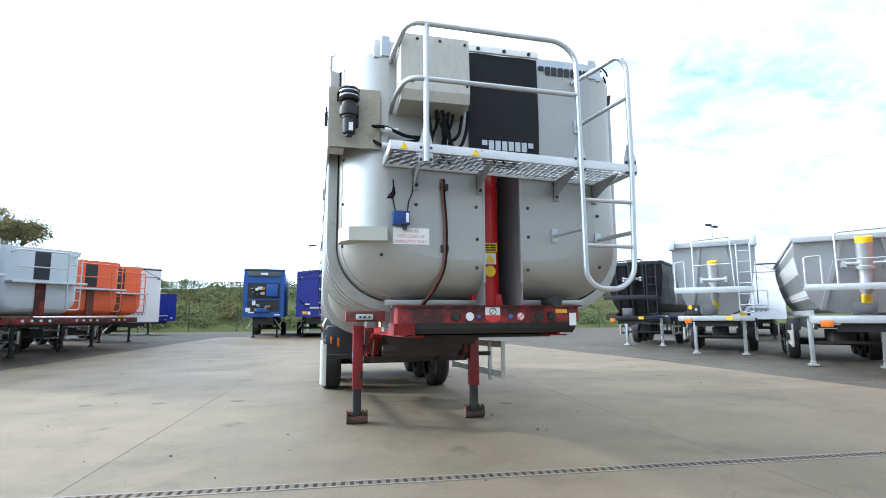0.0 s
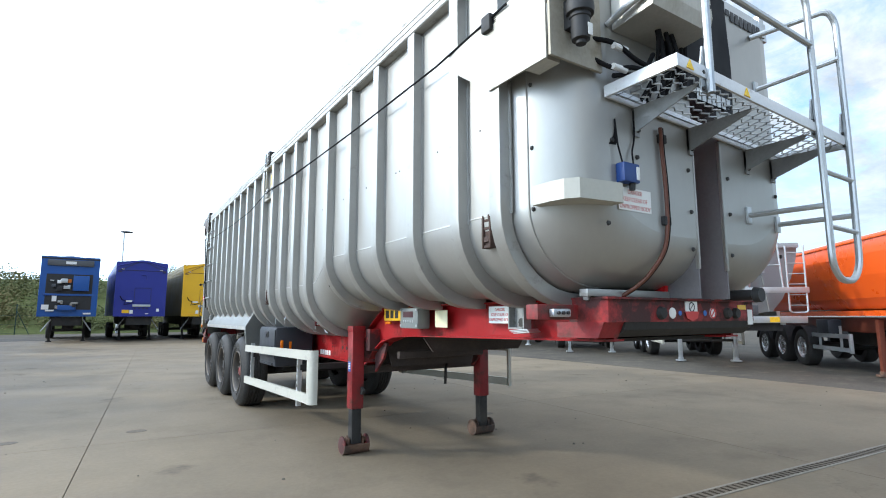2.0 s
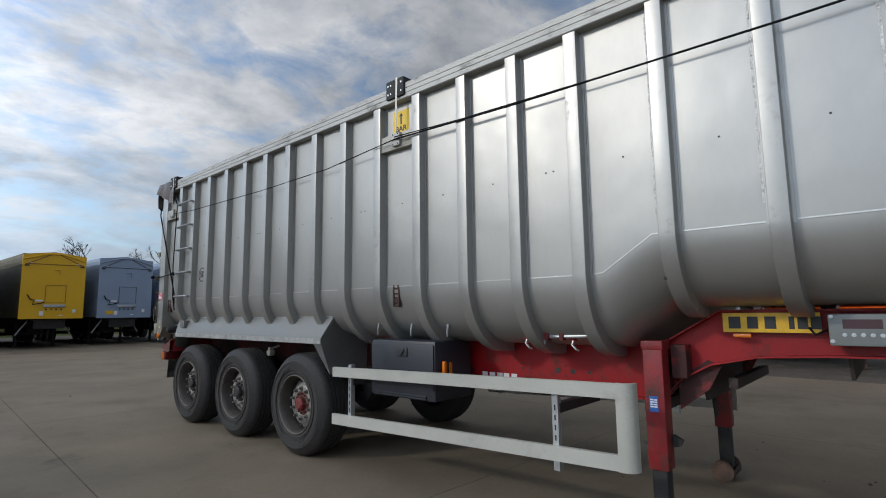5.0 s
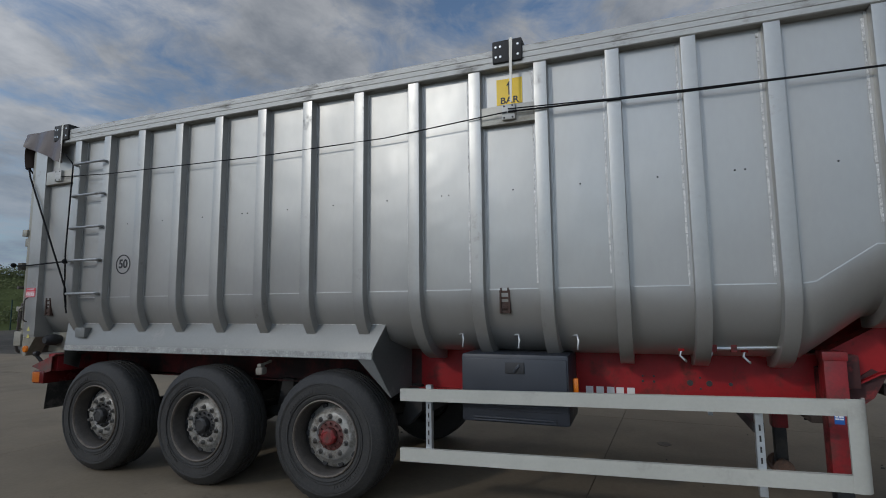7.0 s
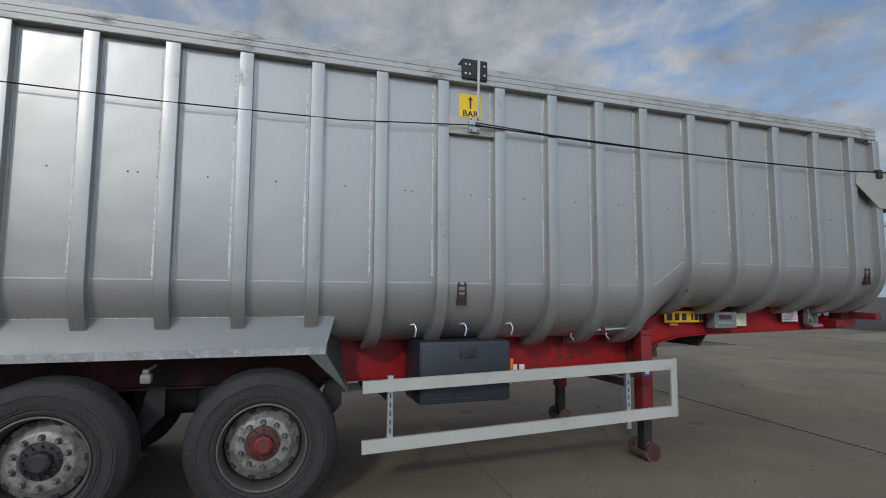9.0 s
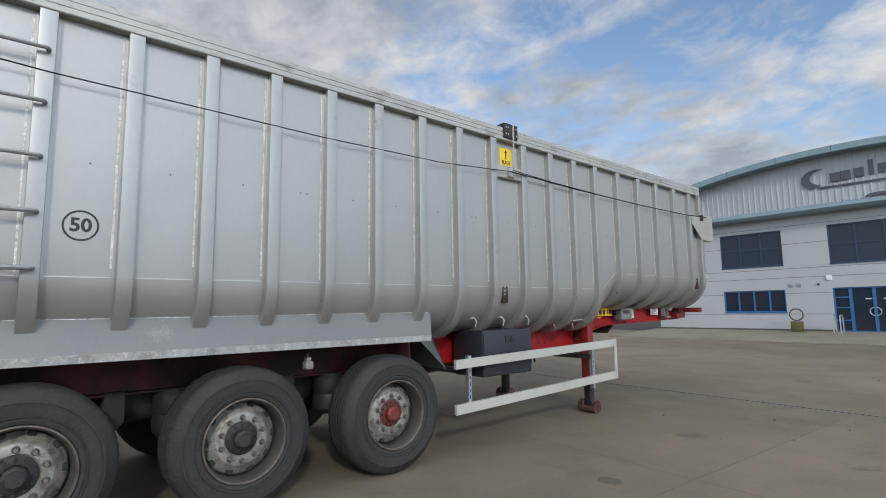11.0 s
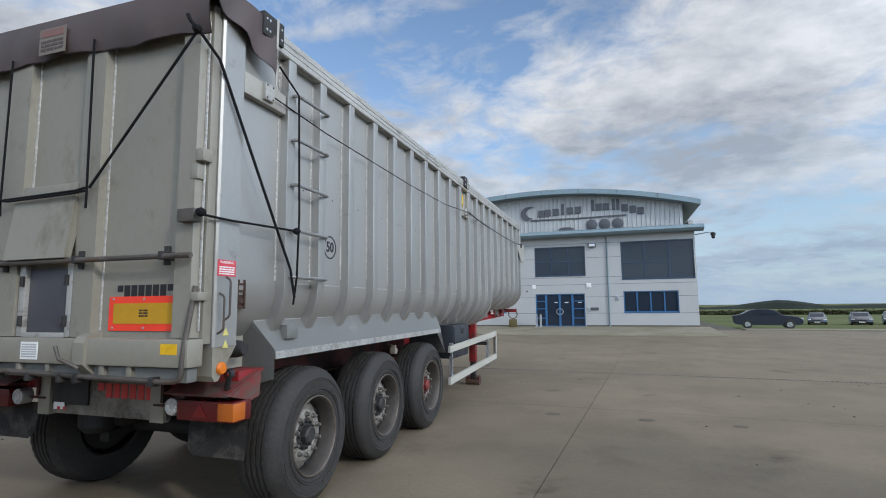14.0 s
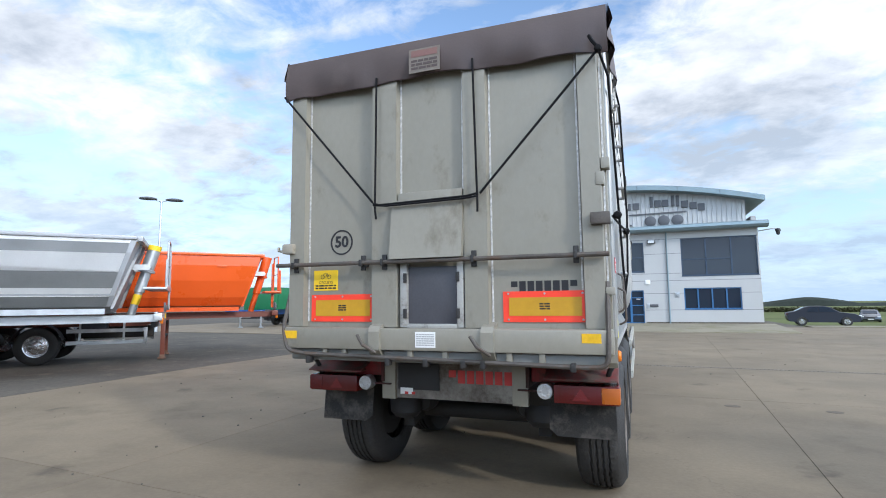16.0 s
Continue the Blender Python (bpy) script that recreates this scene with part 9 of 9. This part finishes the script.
part("brown_hose", bm, mat("brown_hose", (0.11, 0.035, 0.018), 0.5, var=0.2), trailer, "brown hose down the nose")
bm = B()
tube(bm, [(p[0] + 0.016, p[1], p[2]) for p in pth], 0.008, 8)
part("black_hose", bm, CABLE, trailer)
for z in (2.36, 1.89):
    bm = B()
    box(bm, -0.475, -0.415, 4.555, 4.582, z - 0.025, z + 0.025, 0.006)
    part("hose_clip", bm, BLACK, trailer)
# pale channel step on the corner
bm = B()
prism(bm, [(-1.222, 4.80), (-1.218, 4.69), (-1.20, 4.60), (-1.155, 4.54), (-0.885, 4.505), (-0.875, 4.515), (-0.875, 4.60), (-0.95, 4.62), (-1.08, 4.68), (-1.15, 4.78), (-1.16, 4.81)], 1.93, 2.03, "z")
part("corner_step", bm, GUARD_WHITE, trailer, "pale folded corner step", smooth=False)
# flange strip under the nose
for xa, xb in ((-0.86, CH_L - 0.01), (CH_R + 0.01, 0.80)):
    bm = B()
    box(bm, xa, xb, 4.78, 4.84, 1.475, 1.515, 0.004)
    part("nose_flange", bm, SILVER_RIB, trailer)
bm = B()
lathe(bm, [(0, -0.10), (0.045, -0.10), (0.05, -0.06), (0.035, -0.05), (0.035, 0.12), (0, 0.12)], (0.43, 4.62, 1.50), "y", 14)
part("parked_plug", bm, BLACK, trailer, "parked black air line plug")
bm = B()
for k in range(5):
    arc = [(1.0 + 0.10 * math.cos(t + k) + 0.02 * k, 4.75 + 0.05 * k, 3.50 + 0.08 * math.sin(t + k)) for t in [2 * math.pi * q / 14 for q in range(12)]]
    tube(bm, arc, 0.008, 6)
part("coiled_cord", bm, CABLE, trailer, "coil of black cord at the top corner")
bm = B()
prism(bm, [(4.90, 3.40), (5.05, 3.40), (5.02, 3.27), (4.93, 3.30)], 1.20, 1.22, "x")
part("corner_rag", bm, TARP, trailer)


# ---- cars ----
def car(at, yaw, paint, label, estate=False, k=1.0):
    """Saloon along x, nose towards +x before it is turned."""
    root = thing("car", label, "car", (0, 0, 0), group="cars parked on the grass side")
    side = [(-2.22, 0.45), (-2.26, 0.75), (-2.20, 0.98), (-1.75, 1.05), (-1.05 if not estate else -1.9, 1.38 if not estate else 1.40), (-0.75, 1.45), (0.05, 1.46), (0.45, 1.38), (1.0, 1.02), (1.9, 0.90), (2.22, 0.72), (2.26, 0.48), (2.1, 0.30), (1.75, 0.28), (1.72, 0.45), (1.60, 0.62), (1.40, 0.70), (1.18, 0.62), (1.06, 0.45), (1.04, 0.26), (-0.96, 0.26), (-0.99, 0.45), (-1.11, 0.62), (-1.33, 0.70), (-1.53, 0.62), (-1.65, 0.45), (-1.68, 0.28), (-2.1, 0.32)]
    bm = B()
    rings = []
    for y, up in ((-0.88, 0.0), (-0.80, 0.0), (0.80, 0.0), (0.88, 0.0)):
        edge = abs(y) > 0.85
        rings.append([(x * (0.985 if edge else 1.0), y * (0.74 + 0.26 * max(0, min(1, (1.48 - z) / 0.5))) if z > 0.98 else y, z - (0.03 if edge and z > 0.6 else 0)) for x, z in side])
    loft(bm, rings)
    body = part("body", bm, paint, root)
    for s in (-1, 1):
        bm = B()
        for pts in ([(-1.0, 1.04), (-0.72, 1.37), (-0.28, 1.40), (-0.28, 1.03)], [(-0.22, 1.03), (-0.22, 1.40), (0.08, 1.40), (0.40, 1.32), (0.82, 1.02)]):
            lo = [bm.verts.new((x, s * (0.885 * (0.74 + 0.26 * max(0, min(1, (1.48 - z) / 0.5)))) if z > 0.98 else s * 0.885, z)) for x, z in pts]
            bm.faces.new(lo)
        bmesh.ops.solidify(bm, geom=bm.faces[:], thickness=0.01)
        part("side_window", bm, GLASS, body)
        for x in (1.39, -1.32):
            bm = B()
            lathe(bm, [(0.20, 0.03), (0.24, 0.0), (0.31, 0.01), (0.325, 0.05), (0.325, 0.20), (0.2, 0.21)], (x, -s * 0.0 + s * 0.68, 0.325), "y", 24) if s > 0 else lathe(bm, [(0.20, -0.03), (0.24, 0.0), (0.31, -0.01), (0.325, -0.05), (0.325, -0.20), (0.2, -0.21)], (x, -0.68, 0.325), "y", 24)
            w = part("tyre", bm, TYRE, root)
            bm = B()
            yy = s * 0.86
            lathe(bm, [(0.215, -s * 0.02), (0.20, 0), (0.19, -s * 0.03), (0.0, -s * 0.03)], (x, yy + s * 0.02, 0.325), "y", 24)
            for i in range(10):
                a = 2 * math.pi * i / 10
                tube(bm, [(x + 0.04 * math.cos(a), yy + s * 0.015, 0.325 + 0.04 * math.sin(a)), (x + 0.20 * math.cos(a), yy + s * 0.015, 0.325 + 0.20 * math.sin(a))], 0.014, 4)
            part("rim", bm, RIM_CHROME, w)
    bm = B()
    prism(bm, [(0.98, 1.035), (0.46, 1.375), (0.47, 1.385), (1.0, 1.045)], -0.62, 0.62, "y")
    part("windscreen", bm, GLASS, body)
    bm = B()
    prism(bm, [(-1.68, 1.07), (-1.08, 1.385), (-1.09, 1.395), (-1.69, 1.08)], -0.60, 0.60, "y")
    part("rear_window", bm, GLASS, body)
    for s in (-1, 1):
        bm = B()
        box(bm, 2.02, 2.24, s * 0.70 - 0.14, s * 0.70 + 0.14, 0.68, 0.80, 0.03)
        part("headlight", bm, CLEAR_LENS, body)
        bm = B()
        box(bm, -2.27, -2.05, s * 0.70 - 0.15, s * 0.70 + 0.15, 0.80, 0.94, 0.03)
        part("tail_light", bm, RED_LENS, body)
    bm = B()
    box(bm, 2.20, 2.285, -0.35, 0.35, 0.55, 0.72, 0.02)
    part("grille", bm, BLACK, body)
    bm = B()
    box(bm, 2.27, 2.30, -0.26, 0.26, 0.42, 0.52)
    part("number_plate", bm, WHITE, body, "blank number plate")
    root.matrix_world = Matrix.Translation(at) @ pose(0, 0, 0, 0, 0, yaw) @ Matrix.Scale(k, 4)
    return root


NAVY = mat("dark_navy_car_paint", (0.006, 0.007, 0.014), 0.35, 0.0, var=0.05, bump=0, coat=0.0, spec=0.35)
car((-14.25, -27.6, -0.44), 172, NAVY, "dark navy saloon car with silver alloy wheels")
car((-20.6, -37.6, -0.62), 73, mat("grey_car_paint", (0.05, 0.055, 0.065), 0.2, 0.3, var=0.05, bump=0, coat=0.8), "dark grey car parked nose on", True, 0.80)
car((-23.6, -36.9, -0.62), 73, mat("black_car_paint", (0.015, 0.016, 0.02), 0.2, 0.2, var=0.05, bump=0, coat=0.8), "black car parked nose on with headlights", True, 0.84)
car((-26.6, -38.4, -0.64), 70, mat("teal_car_paint", (0.03, 0.05, 0.05), 0.2, 0.2, var=0.05, bump=0, coat=0.8), "dark green car parked in the line", True, 0.86)
car((-30.0, -40.0, -0.53), 66, mat("red_car_paint", (0.16, 0.02, 0.025), 0.2, 0.1, var=0.05, bump=0, coat=0.8), "dark red car at the end of the line", True)

# green curtain trailer beyond the orange tipper
green = thing("box_trailer", "green sided trailer on a blue chassis far across the yard", "trailer", (0, 0, 0), group="trailers across the yard")
running_gear(green, (6.8, 8.1), 2.0, BLUE_MID, GALV, 0.2, 9.6, 1.2, chrome=True, guard=False)
bm = B()
box(bm, -1.25, 1.25, 3.0, 12.0, 1.20, 2.75, 0.02)
gb_ = part("body", bm, GREEN_PAINT, green)
for s_ in (-1, 1):
    bm = B()
    bars(bm, s_ * 1.252, 6.4, 2.15, 2.6, 0.35, "-x" if s_ < 0 else "+x", 2, 5, 0.006, 4)
    part("side_lettering", bm, RED_INK, gb_)
    for k in range(6):
        bm = B()
        box(bm, s_ * 1.25 - 0.02, s_ * 1.25 + 0.02, 3.3 + k * 1.7, 3.36 + k * 1.7, 1.25, 2.72)
        part("side_post", bm, GREEN_PAINT, gb_)
green.matrix_world = Matrix.Translation((23.0, -7.5, 0)) @ pose(0, 0, 0, 0, 0, 187)
